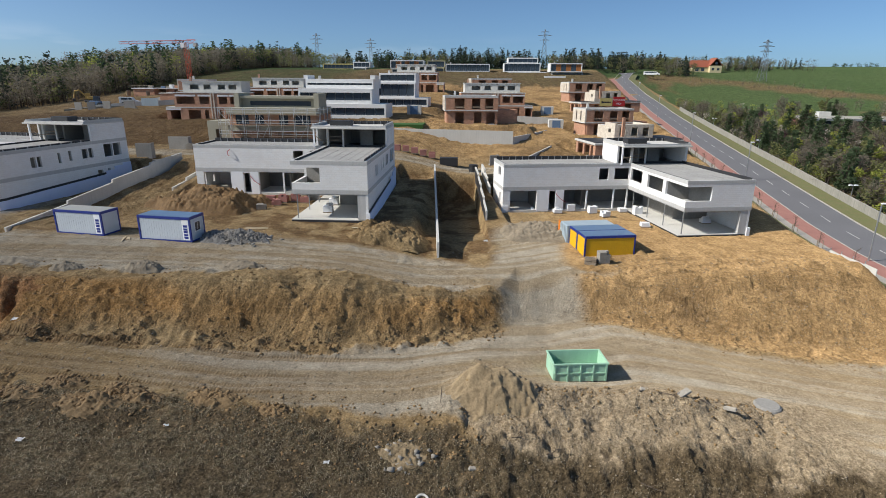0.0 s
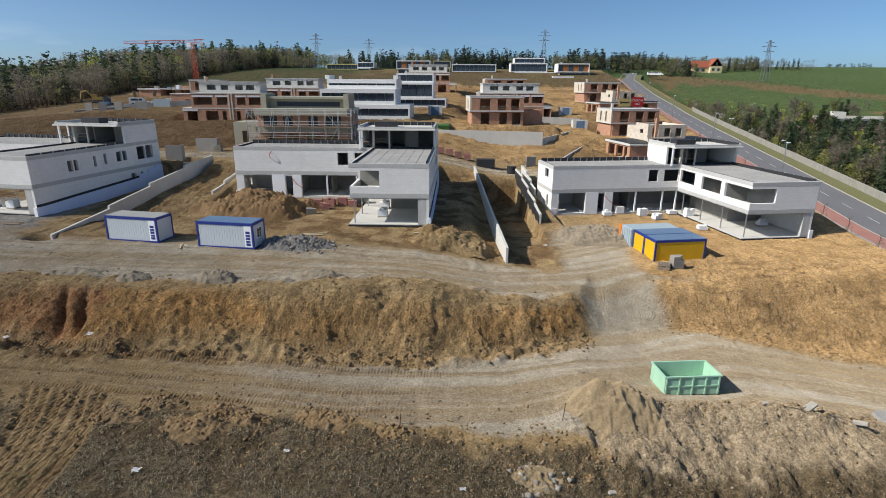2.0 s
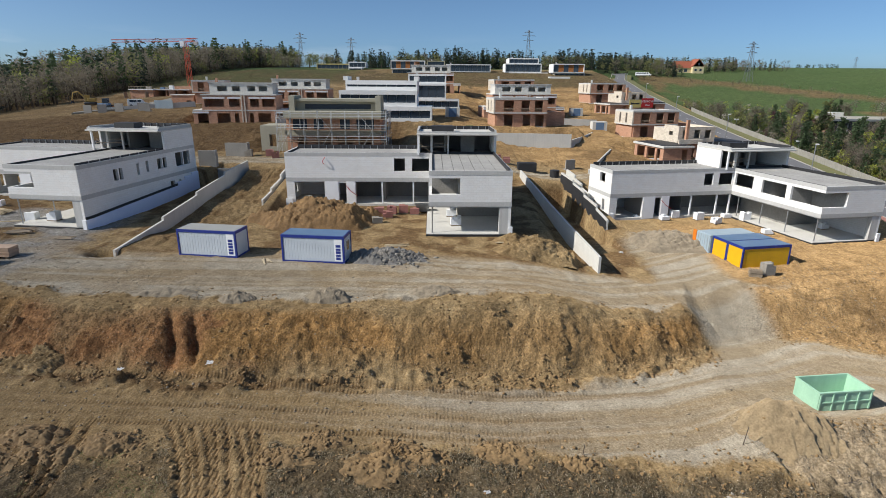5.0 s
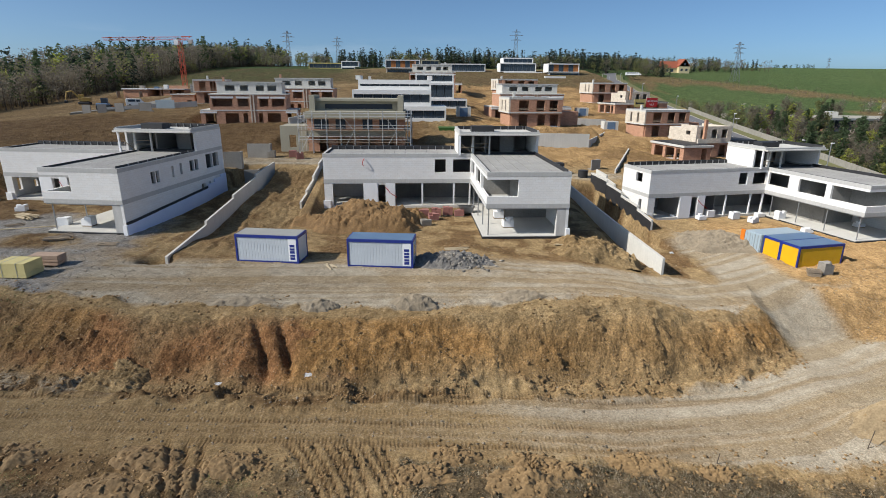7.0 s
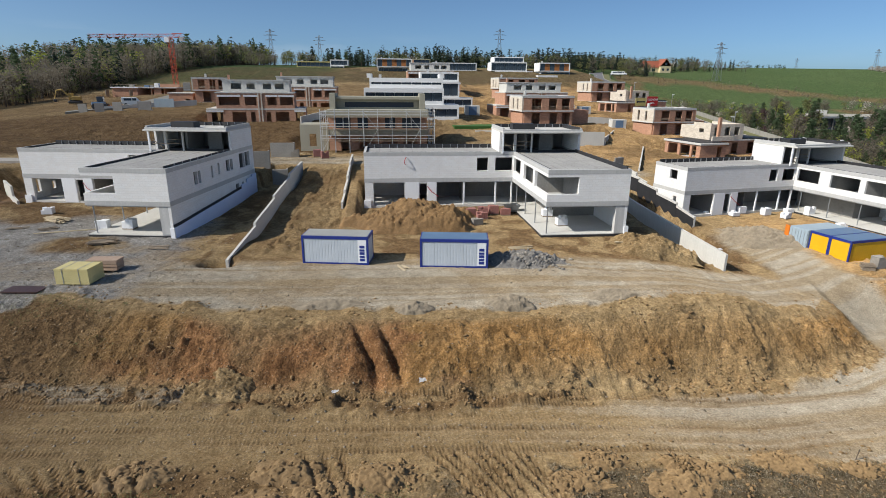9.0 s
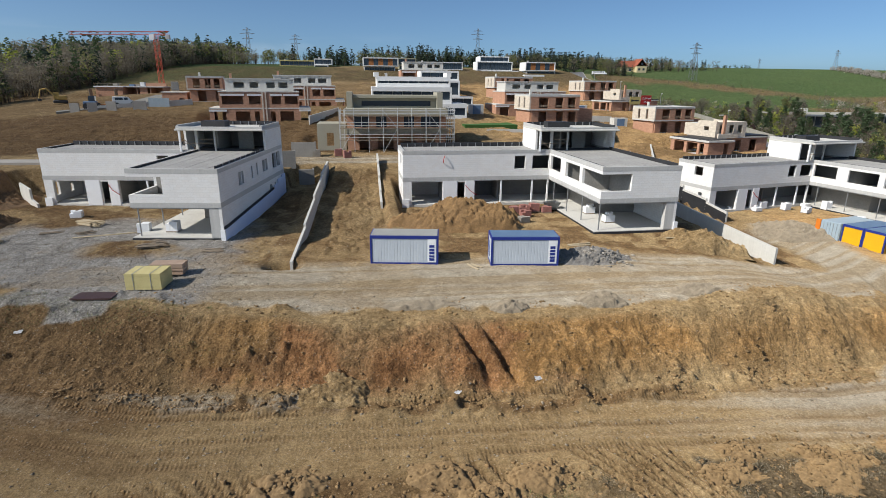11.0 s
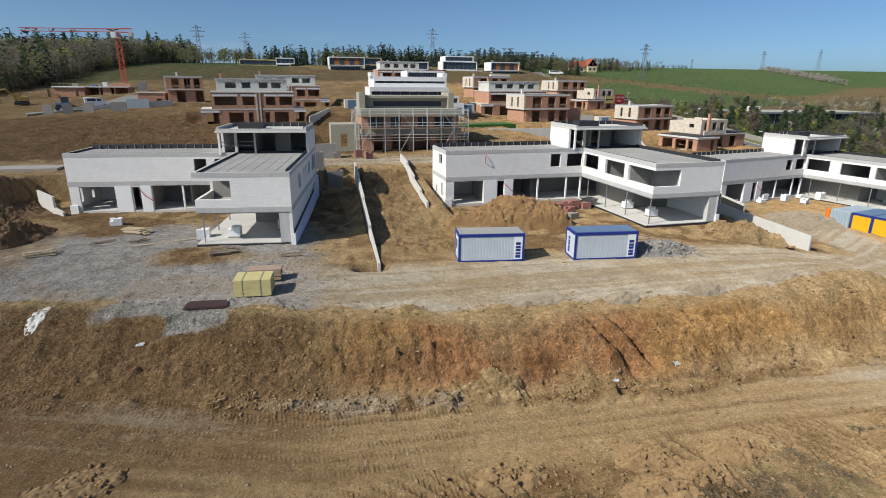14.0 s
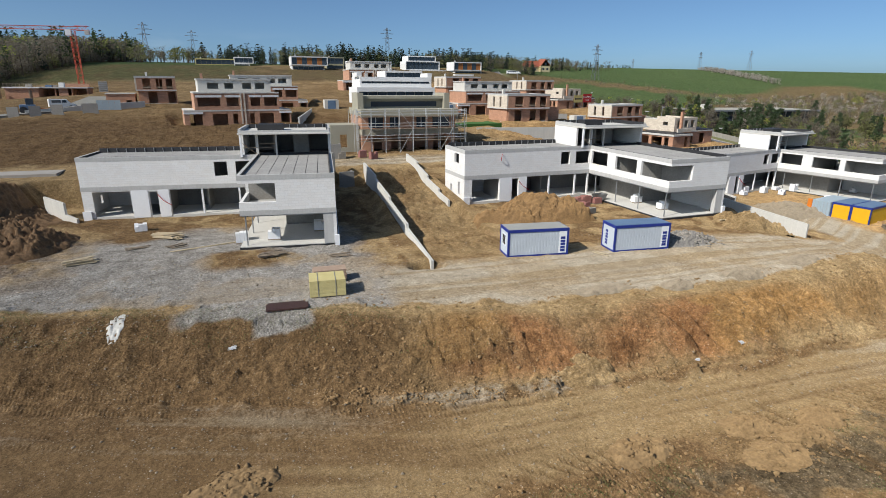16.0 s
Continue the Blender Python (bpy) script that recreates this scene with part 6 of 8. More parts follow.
def glazed_hall(x, y, z, a, L, h0):
    h = thing("glazed_hall", pose(x, y, z, 0, 0, a), "long low hall with flat grey roof and glazed front", "building")
    boxes("roof_plate", [(-1, L + 1, -1.5, 20.5, h0, h0 + 0.5)], OLDCONC, h, "flat grey roof")
    boxes("roof_edge", [(-1.05, L + 1.05, -1.6, -1.51, h0 - 0.1, h0 + 0.55)], STEEL, h)
    boxes("end_wall", [(0, 0.4, 0, 20, -2, h0 - 0.003)], REDBRICK, h)
    boxes("rear_wall", [(0.4, L, 19.6, 20, -2, h0 - 0.003), (L - 0.4, L, 0, 19.6, -2, h0 - 0.003)], CONC, h)
    n = int(L / 3)
    for i in range(n):
        boxes("window", [(0.6 + i * 3, 3.3 + i * 3, 0.1, 0.16, -1, h0 - 0.003)], GLASS, h, "dark glass")
        boxes("column", [(0.4 + i * 3, 0.58 + i * 3, -0.2, 0.2, -2, h0 - 0.003)], STEEL, h)
    boxes("plant_box", [(5, 8.5, 8, 11, h0 + 0.5, h0 + 2.2)], CONC_L, h, "pale rooftop plant")


glazed_hall(110, 181, 1.9, -10, 50, 4.0)


def sign_board(x, y, z, w, h, material, a, words=(), bars=(), ink=None):
    s = thing("sign_board", pose(x, y, z, 0, 0, a), "large coloured sale board on posts", "sign", "sale boards")
    boxes("board", [(0, w, 0, 0.1, 1.6, 1.6 + h)], material, s)
    for px in (0.3, w - 0.4):
        boxes("post", [(px, px + 0.12, 0.101, 0.22, -0.3, 1.6 + h)], STEEL, s)
    for x0, x1, z0, z1 in bars:
        boxes("bar", [(x0 * w, x1 * w, -0.015, -0.001, 1.6 + z0 * h, 1.6 + z1 * h)], ink, s)
    for word, size, up in words:
        cu = bpy.data.curves.new("lettering", "FONT")
        cu.body, cu.size, cu.align_x, cu.extrude = word, size, "CENTER", 0.006
        cu.materials.append(ink)
        ob = new("lettering", cu)
        ob.parent = s
        ob.matrix_basis = pose(w / 2, -0.012, 1.6 + up * h, 90)
    return s


sign_board(45.2, 170.4, 8.3, 3.8, 2.7, RED, 10, [("VZOROV\u00c1", 0.78, 0.56), ("VILA", 0.78, 0.18)], ink=FOAM)
sign_board(41.2, 169.7, 8.3, 3.8, 2.3, MUSTARD, 10, bars=[(0.25, 0.88, 0.42, 0.58), (0.12, 0.25, 0.36, 0.64)], ink=BITUMEN)


# ---- trees ----
def leaf_mat(name, c0, c1):
    """Thin foliage: half of the light passes through the leaf."""
    m = mat(name, c0, c1, 0.9, 0.8, 6.0, 0.0, island=0.16)
    n, l = m.node_tree.nodes, m.node_tree.links
    b = n["Principled BSDF"]
    tl, mx = n.new("ShaderNodeBsdfTranslucent"), n.new("ShaderNodeMixShader")
    l.new(b.inputs["Base Color"].links[0].from_socket, tl.inputs["Color"])
    mx.inputs[0].default_value = 0.45
    l.new(b.outputs[0], mx.inputs[1])
    l.new(tl.outputs[0], mx.inputs[2])
    l.new(mx.outputs[0], n["Material Output"].inputs["Surface"])
    return m


PINE = leaf_mat("pine_needles", (0.10, 0.145, 0.065), (0.06, 0.092, 0.043))
FIR = leaf_mat("fir_needles", (0.05, 0.07, 0.048), (0.035, 0.052, 0.036))
SPRING = leaf_mat("spring_leaves", (0.44, 0.47, 0.09), (0.32, 0.36, 0.08))
FRESH = leaf_mat("fresh_leaves", (0.27, 0.28, 0.11), (0.18, 0.19, 0.075))
TWIG = leaf_mat("bare_twigs", (0.275, 0.24, 0.18), (0.185, 0.163, 0.125))
BLOOM = leaf_mat("pale_blossom", (0.60, 0.55, 0.47), (0.44, 0.39, 0.33))
PLUM = leaf_mat("plum_leaves", (0.13, 0.065, 0.075), (0.09, 0.05, 0.055))


def crown_cards(rnd, kind, h, n, size=1.0):
    """Vertices and triangles of a crown: many small tilted leaf clumps with gaps between."""
    V, F = [], []
    clumps = []
    if kind in ("fir", "pine"):
        lo = 0.12 if kind == "fir" else 0.3
        tiers = 13
        for i in range(tiers):
            f = lo + (1 - lo) * i / (tiers - 1)
            r = h * (0.2 if kind == "fir" else 0.22) * (1 - f) ** 0.85 + 0.15
            if kind == "pine":
                r *= rnd.uniform(0.7, 1.25)
            for k in range(max(3, int(9 * (1 - f) + 3))):
                a = rnd.uniform(0, math.tau)
                q = r * rnd.uniform(0.35, 1.0)
                clumps.append((math.cos(a) * q, math.sin(a) * q, h * f - 0.25 * q + rnd.uniform(-0.2, 0.2), (0.058 if n > 400 else 0.075 if kind == "fir" else 0.055) * h))
    else:
        lobes = [(rnd.uniform(-0.2, 0.2) * h, rnd.uniform(-0.2, 0.2) * h, h * rnd.uniform(0.28, 0.85), h * rnd.uniform(0.12, 0.2)) for _ in range(12)]
        lobes.append((0, 0, h * 0.85, h * 0.14))
        for _ in range(90):
            x, y, z, r = rnd.choice(lobes)
            d = Vector((rnd.gauss(0, 1), rnd.gauss(0, 1), rnd.gauss(0, 1))).normalized() * r * rnd.uniform(0.55, 1.05)
            clumps.append((x + d.x, y + d.y, z + d.z * 0.85, 0.055 * h))
    per = max(1, n // len(clumps))
    for cx, cy, cz, s in clumps:
        for _ in range(per):
            c = Vector((cx + rnd.gauss(0, s * 0.6), cy + rnd.gauss(0, s * 0.6), cz + rnd.gauss(0, s * 0.45)))
            u = Vector((rnd.gauss(0, 1), rnd.gauss(0, 1), rnd.gauss(0, 0.7))).normalized()
            w = u.orthogonal().normalized()
            w.rotate(Matrix.Rotation(rnd.uniform(0, 6.3), 3, u))
            le = s * size * rnd.uniform(0.5, 1.1)
            wd = le * ((0.12 if n > 400 else 0.24) if kind == "bare" else 0.42)
            k = len(V)
            V += [c - u * le, c + w * wd, c + u * le, c - w * wd]
            F.append((k, k + 1, k + 2, k + 3))
    return V, F


def limb_mesh(rnd, kind, h):
    bm = bmesh.new()
    n = 7
    rings = []
    base = h * 0.022 + 0.05
    for i in range(7):
        f = i / 6
        c = Vector((0.03 * h * math.sin(f * 3 + h), 0.02 * h * math.sin(f * 4), h * f * (0.96 if kind in ("fir", "pine") else 0.8)))
        r = base * (1 - 0.9 * f) + 0.015
        rings.append([bm.verts.new(c + Vector((r * math.cos(k * math.tau / n), r * math.sin(k * math.tau / n), 0))) for k in range(n)])
    for a, b in zip(rings, rings[1:]):
        for k in range(n):
            bm.faces.new((a[k], a[(k + 1) % n], b[(k + 1) % n], b[k]))
    for _ in range(14 if kind not in ("fir", "pine") else 8):
        f = rnd.uniform(0.25, 0.8)
        a = rnd.uniform(0, math.tau)
        p = Vector((0, 0, h * f * 0.9))
        le = h * rnd.uniform(0.14, 0.28)
        e = p + Vector((math.cos(a) * le, math.sin(a) * le, le * rnd.uniform(0.3, 1.1)))
        rod(bm, p, e, base * 0.3, 4)
        for _ in range(3):
            rod(bm, p.lerp(e, rnd.uniform(0.4, 0.9)), e + Vector((rnd.gauss(0, 1), rnd.gauss(0, 1), rnd.gauss(0.6, 0.6))) * le * 0.4, base * 0.14, 3)
    return bm


def tree_proto(kind, h, material, n, seed, label, name="tree"):
    rnd = random.Random(seed)
    t = thing(name, pose(0, 0, -50), label, "tree", "roadside trees")
    part("trunk", limb_mesh(rnd, kind, h), BARK, t)
    V, F = crown_cards(rnd, kind, h, n)
    me = bpy.data.meshes.new("crown")
    me.from_pydata([tuple(v) for v in V], [], F)
    me.materials.append(material)
    c = new("crown", me)
    c.parent = t
    return t


PROTO = {
    "pine": [tree_proto("pine", 9, PINE, 800, 1, "dark green pine with open layered crown"), tree_proto("pine", 7, PINE, 800, 2, "dark green pine with open layered crown")],
    "green": [tree_proto("leafy", 7, SPRING, 720, 3, "young tree in bright yellow-green spring leaf"), tree_proto("leafy", 8, FRESH, 720, 4, "tree in thin fresh spring leaf")],
    "bare": [tree_proto("bare", 9, TWIG, 810, 5, "bare brown tree still without leaves"), tree_proto("bare", 7, TWIG, 810, 6, "bare brown tree still without leaves")],
    "bloom": [tree_proto("leafy", 5, BLOOM, 540, 7, "pale blossoming thorn bush in spring"), tree_proto("leafy", 5, PLUM, 540, 8, "plum-coloured bush just coming into leaf")],
}
rnd = random.Random(42)
used = set()


def plant(kind, x, y, s=1.0, sink=0.1):
    p = rnd.choice(PROTO[kind])
    z = base_z(x, y) - sink
    m = pose(x, y, z, rnd.uniform(-3, 3), rnd.uniform(-3, 3), rnd.uniform(0, 360)) @ Matrix.Scale(s, 4)
    if p not in used:
        used.add(p)
        p.matrix_world = m
        return p
    c = copy_thing(p, pose(0, 0, 0))
    c.matrix_world = m
    return c


for i in range(190):
    y = rnd.uniform(84, 215)
    off = rnd.uniform(9.0, 15 + (y - 80) * 0.42)
    x = float(road_x(y)) + off
    if 108 < x < 168 and 168 < y < 205:
        continue
    kind = rnd.choices(["pine", "green", "bare", "bloom"], [4, 4.4, 2.8, 0.8])[0]
    plant(kind, x, y, rnd.uniform(0.55, 1.1) * (0.8 if y < 120 else 1.0))
for p in [q for k in PROTO.values() for q in k if q not in used]:
    used.add(p)
    p.matrix_world = pose(100 + len(used) * 3, 160, base_z(100 + len(used) * 3, 160))


def woodland(name, spots, label, category="woodland", cards=380, size=1.0):
    """One mesh of many distant trees; spots: (x, y, height, kind)."""
    by = {}
    rw = random.Random(9)
    shapes = {}
    for k in ("fir", "pine", "leafy", "bare"):
        shapes[k] = [crown_cards(random.Random(100 + i), k, 10.0, cards, size) for i in range(5)]
    mats = [FIR, PINE, FRESH, TWIG, BARK, SPRING, BLOOM]
    V, F, M = [], [], []
    for x, y, h, kind, mi in spots:
        cv, cf = rw.choice(shapes[kind])
        s, a = h / 10.0, rw.uniform(0, math.tau)
        z = base_z(x, y) - 0.2
        k = len(V)
        c0, s0 = math.cos(a) * s, math.sin(a) * s
        V += [(x + v.x * c0 - v.y * s0, y + v.x * s0 + v.y * c0, z + v.z * s) for v in cv]
        F += [tuple(i + k for i in f) for f in cf]
        M += [mi] * len(cf)
        k = len(V)
        r = 0.018 * h
        V += [(x - r, y - r, z), (x + r, y - r, z), (x, y + r, z), (x, y, z + h * 0.9)]
        F += [(k, k + 1, k + 3), (k + 1, k + 2, k + 3), (k + 2, k, k + 3)]
        M += [4] * 3
    me = bpy.data.meshes.new(name)
    me.from_pydata(V, [], F)
    for m in mats:
        me.materials.append(m)
    me.polygons.foreach_set("material_index", np.array(M, np.int32))
    return tagged(new(name, me), label, category, kind="stuff")


rnd = random.Random(5)
spots = []
for i in range(1500):
    f = rnd.random()
    y = 135 + 285 * f
    edge = float(np.interp(y, [135, 175, 215, 260, 330, 420], [-172, -152, -146, -138, -124, -112]))
    dep = rnd.random() ** 1.4 * 75
    kind, mi = rnd.choices([("bare", 3), ("pine", 1), ("leafy", 2), ("leafy", 5), ("fir", 0)], [9.0, 1.0, 1.4, 0.4, 0.6])[0]
    spots.append((edge - dep, y + rnd.uniform(-6, 6), rnd.uniform(9.0, 13.5) * float(np.interp(y, [150, 215, 420], [0.78, 0.95, 1.05])) * (1.18 if kind in ("pine", "fir") else 1), kind, mi))
for i in range(520):
    y = 135 + 285 * rnd.random()
    edge = float(np.interp(y, [135, 175, 215, 260, 330, 420], [-172, -152, -146, -138, -124, -112]))
    kind, mi = rnd.choices([("bare", 3), ("leafy", 2), ("leafy", 5)], [6, 1.2, 0.25])[0]
    spots.append((edge + 2.0 - rnd.random() * 16, y, rnd.uniform(3.0, 6.5), kind, mi))
woodland("forest", spots, "dense leafless spring woodland with some pines", "woodland", 150, 1.2)
spots = []
clusters = [(rnd.uniform(-112, 150), rnd.uniform(325, 395), rnd.choices(["fir", "round", "bare"], [1.5, 1.6, 1.3])[0]) for _ in range(64)]
clusters += [(-30 + 9 * i, 335 + 5 * (i % 3), "fir") for i in range(6)] + [(74, 352, "fir"), (96, 372, "fir"), (120, 392, "fir"), (140, 402, "fir")]
for cx, cy, sort in clusters:
    for i in range(9):
        x, y = cx + rnd.gauss(0, 5.5), cy + rnd.gauss(0, 6) + max(0, cx - 60) * 0.5
        kind, mi = {"fir": [("fir", 0), ("fir", 0), ("pine", 1)], "round": [("leafy", 2), ("leafy", 2), ("bare", 3)], "bare": [("bare", 3), ("bare", 3), ("leafy", 2)]}[sort][i % 3]
        spots.append((x, y, rnd.uniform(5.5, 9.5) * (1.22 if kind == "fir" else 1.0), kind, mi))
for i in range(150):
    x = rnd.uniform(92, 235)
    y = 392 + 0.45 * (x - 92) + rnd.uniform(-8, 30)
    kind, mi = rnd.choices([("fir", 0), ("bare", 3), ("leafy", 2), ("pine", 1)], [1.4, 3, 1.6, 0.6])[0]
    spots.append((x, y, rnd.uniform(6, 11), kind, mi))
for i in range(90):
    x = rnd.uniform(150, 262)
    y = 425 + rnd.uniform(-12, 45) + (x - 150) * 0.25
    kind, mi = rnd.choices([("fir", 0), ("bare", 3), ("leafy", 2), ("bare", 6)], [1, 4, 1.6, 0.4])[0]
    spots.append((x, y, rnd.uniform(5, 10), kind, mi))
for i in range(26):
    spots.append((rnd.uniform(395, 440), 640 + rnd.uniform(-6, 6), rnd.uniform(4, 7), "leafy", 1))
woodland("ridge_trees", spots, "mixed row of firs and bare trees along the ridge", "woodland", 200, 1.0)
spots = []
for i in range(330):
    f = rnd.random()
    x, y = 425 - 92 * f + rnd.gauss(0, 3), 502 - 168 * f + rnd.gauss(0, 3)
    spots.append((x, y, rnd.uniform(2.6, 5.6), *rnd.choices([("leafy", 6), ("bare", 6), ("bare", 3)], [4, 2, 1.5])[0]))
for i in range(760):
    f = rnd.random()
    x = 160 + 250 * rnd.random()
    y = 165 + 0.3 * (x - 160) + (75 - 0.12 * (x - 160)) * rnd.random()
    spots.append((x, y, rnd.uniform(2.2, 6.0), *rnd.choices([("bare", 3), ("bare", 6), ("leafy", 6), ("leafy", 2), ("leafy", 5)], [5, 1.2, 0.7, 2.2, 0.3])[0]))
for i in range(420):
    x = rnd.uniform(95, 330)
    y = float(table(x, 85, 349, 135, 341, 155, 323, 190, 291, 210, 278, 300, 232)) + rnd.gauss(0, 15)
    if x - float(road_x(y)) > 16:
        spots.append((x, y, rnd.uniform(0.8, 2.4), *rnd.choices([("bare", 3), ("leafy", 2)], [4, 1])[0]))
for i in range(700):
    y = rnd.uniform(74, 235)
    x = float(road_x(y)) + 9.0 + rnd.random() ** 1.3 * float(np.interp(y, [74, 120, 180, 235], [30, 60, 60, 26]))
    if 106 < x < 170 and 165 < y < 205:
        continue
    spots.append((x, y, rnd.uniform(1.6, 4.6), *rnd.choices([("bare", 3), ("leafy", 2), ("pine", 1), ("leafy", 5), ("leafy", 6)], [5, 3.4, 0.8, 0.7, 0.2])[0]))
woodland("hedge_scrub", spots, "brown scrub and pale blossoming thorn along the field edge", "bushes", 130, 1.35)
for i in range(90):
    x, y = rnd.uniform(92, 215), rnd.uniform(126, 176)
    plant(rnd.choices(["pine", "green", "bare", "bloom"], [4, 3, 3, 0.8])[0], x, y, rnd.uniform(0.6, 1.0))


# ---- heaps of soil and stone ----
def heap(name, x, y, rx, ry, h, seed, material, label, rough=0.35, a=0.0, n=88, f=1.0):
    """A loose pile: noisy dome whose rim dips under the ground."""
    me = bpy.data.meshes.new(name)
    us = np.linspace(-1.15, 1.15, n)
    U, V = np.meshgrid(us, us)
    r = np.sqrt(U * U + V * V) * (1 + 0.38 * fbm(U * 1.7 + seed, V * 1.7, 3, seed))
    dome = np.clip(1 - r, -0.2, 1)
    dome = np.where(dome > 0, 1 - (1 - dome) ** 1.5, dome * 1.5)
    X, Y = U * rx, V * ry
    c, s = math.cos(radians(a)), math.sin(radians(a))
    WX, WY = x + X * c - Y * s, y + X * s + Y * c
    G = ground_z(WX, WY)
    k = np.clip(dome * 3, 0, 1)
    bits = 0.7 * fbm(WX * 0.9 * f, WY * 0.9 * f, 3, seed + 3) + 0.9 * np.abs(fbm(WX * 1.9 * f, WY * 1.9 * f, 4, seed + 5))
    bits = bits - 0.55 * np.clip(0.16 - np.abs(fbm(WX * 1.3 * f, WY * 1.3 * f, 3, seed + 7)), 0, 1) * 4 + 0.25 * np.abs(fbm(WX * 4.5, WY * 4.5, 3, seed + 9)) + 0.12 * (vnoise(WX * 11, WY * 11, seed + 12) - 0.5)
    Z = G + h * dome + k * min(h, 1.4) * rough * bits - 0.12 * (dome <= 0)
    z0 = float(G[n // 2, n // 2])
    me.vertices.add(n * n)
    me.vertices.foreach_set("co", np.stack([WX - x, WY - y, Z - z0], -1).astype(np.float32).ravel())
    idx = np.arange(n * n).reshape(n, n)
    q = np.stack([idx[:-1, :-1], idx[:-1, 1:], idx[1:, 1:], idx[1:, :-1]], -1).reshape(-1, 4)
    q = q[(dome.ravel()[q] > -0.12).any(1)]
    me.loops.add(q.size)
    me.polygons.add(len(q))
    me.polygons.foreach_set("loop_start", np.arange(0, q.size, 4, dtype=np.int32))
    me.loops.foreach_set("vertex_index", q.ravel().astype(np.int32))
    me.update(calc_edges=True)
    me.materials.append(material)
    ob = new(name, me)
    ob.location = (x, y, z0)
    return tagged(ob, label, "heap")


CLODSOIL = mat("clod_soil", (0.36, 0.24, 0.115), (0.19, 0.12, 0.055), 1.0, 1.6, 7.0, 0.9)
GREYSOIL = mat("grey_soil", (0.39, 0.325, 0.235), (0.21, 0.17, 0.118), 1.0, 2.4, 16.0, 1.0)
SPOIL = mat("spoil_soil", (0.42, 0.32, 0.19), (0.22, 0.16, 0.09), 1.0, 1.2, 7.0, 0.9)
BROWNSOIL = mat("brown_soil", (0.28, 0.165, 0.078), (0.12, 0.07, 0.034), 1.0, 1.2, 6.0, 0.9)
GRAVELM = mat("crushed_stone", (0.34, 0.32, 0.29), (0.13, 0.125, 0.12), 1.0, 2.5, 14.0, 1.0)
ORANGESOIL = mat("orange_soil", (0.37, 0.225, 0.095), (0.18, 0.105, 0.045), 1.0, 1.2, 7.0, 0.9)
heap("soil_mound", -31.3, 67.6, 7.2, 5.2, 2.7, 3, ORANGESOIL, "tall heap of loose brown soil before a villa", 0.5, n=120)
heap("rubble_mound", -21.6, 53.8, 3.9, 2.0, 0.8, 5, GRAVELM, "grey heap of broken concrete rubble", 0.6, n=120, f=2.0)
heap("soil_mound", -6.0, 59.3, 4.8, 3.2, 1.7, 7, EARTH, "heap of orange soil beside a garden wall", 0.4)
heap("soil_mound", 12.0, 67.5, 5.0, 4.2, 1.3, 9, GREYSOIL, "low heap of grey-brown soil in a yard")
heap("soil_mound", -86.5, 73.0, 6.5, 6.0, 2.6, 11, BROWNSOIL, "heap of dark brown soil beside a villa", 0.6, n=120, f=1.3)
heap("soil_mound", -92.0, 84.0, 8.0, 6.0, 2.0, 12, BROWNSOIL, "low ridge of dark brown soil beside a villa", 0.6, n=120, f=1.3)
heap("gravel_mound", -25.3, 43.4, 1.7, 1.3, 0.85, 13, GREYSOIL, "small pointed heap of grey gravel", 0.16, f=2.2)
heap("gravel_mound", -32.3, 43.4, 1.4, 1.1, 0.6, 15, GREYSOIL, "small pointed heap of grey gravel", 0.16, f=2.2)
heap("gravel_mound", -17.2, 44.6, 2.0, 1.2, 0.6, 17, GREYSOIL, "small heap of grey gravel and soil", 0.16, f=2.2)
heap("gravel_mound", -38.5, 44.6, 2.6, 1.0, 0.4, 18, GREYSOIL, "low ridge of grey gravel and soil", 0.16, f=2.2)
heap("soil_mound", -44.6, 37.4, 2.3, 1.3, 0.5, 19, EARTH, "pale soil slumped at the foot of the bank", 0.35, f=1.6)
heap("soil_mound", 5.0, 32.8, 3.2, 2.4, 0.3, 21, SPOIL, "pointed heap of yellow-brown soil on the spoil ridge", 0.18)
CLODS_AT = ((-20.3, 27.8, 1.7, 0.6), (-23.4, 30.1, 1.2, 0.55), (-19.1, 29.6, 1.3, 0.65), (-17.6, 29.0, 1.2, 0.6), (-13.3, 29.8, 1.5, 0.6), (-9.0, 29.2, 1.0, 0.5), (-39.4, 30.0, 1.7, 0.75), (-34.6, 29.4, 1.5, 0.8), (-37.2, 28.4, 1.3, 0.6), (-46.4, 30.4, 1.6, 0.75), (-25.2, 28.6, 1.4, 0.55), (-66.0, 34.8, 1.8, 0.7), (-40.4, 27.6, 1.6, 0.5))
for i, (x, y, r, h) in enumerate(CLODS_AT):
    heap("clod_mound", x, y, r * 1.1, r * 0.7, h * 0.38, 30 + i, CLODSOIL, "small heap of broken soil clods in dry grass", 0.7, n=60, f=1.9)


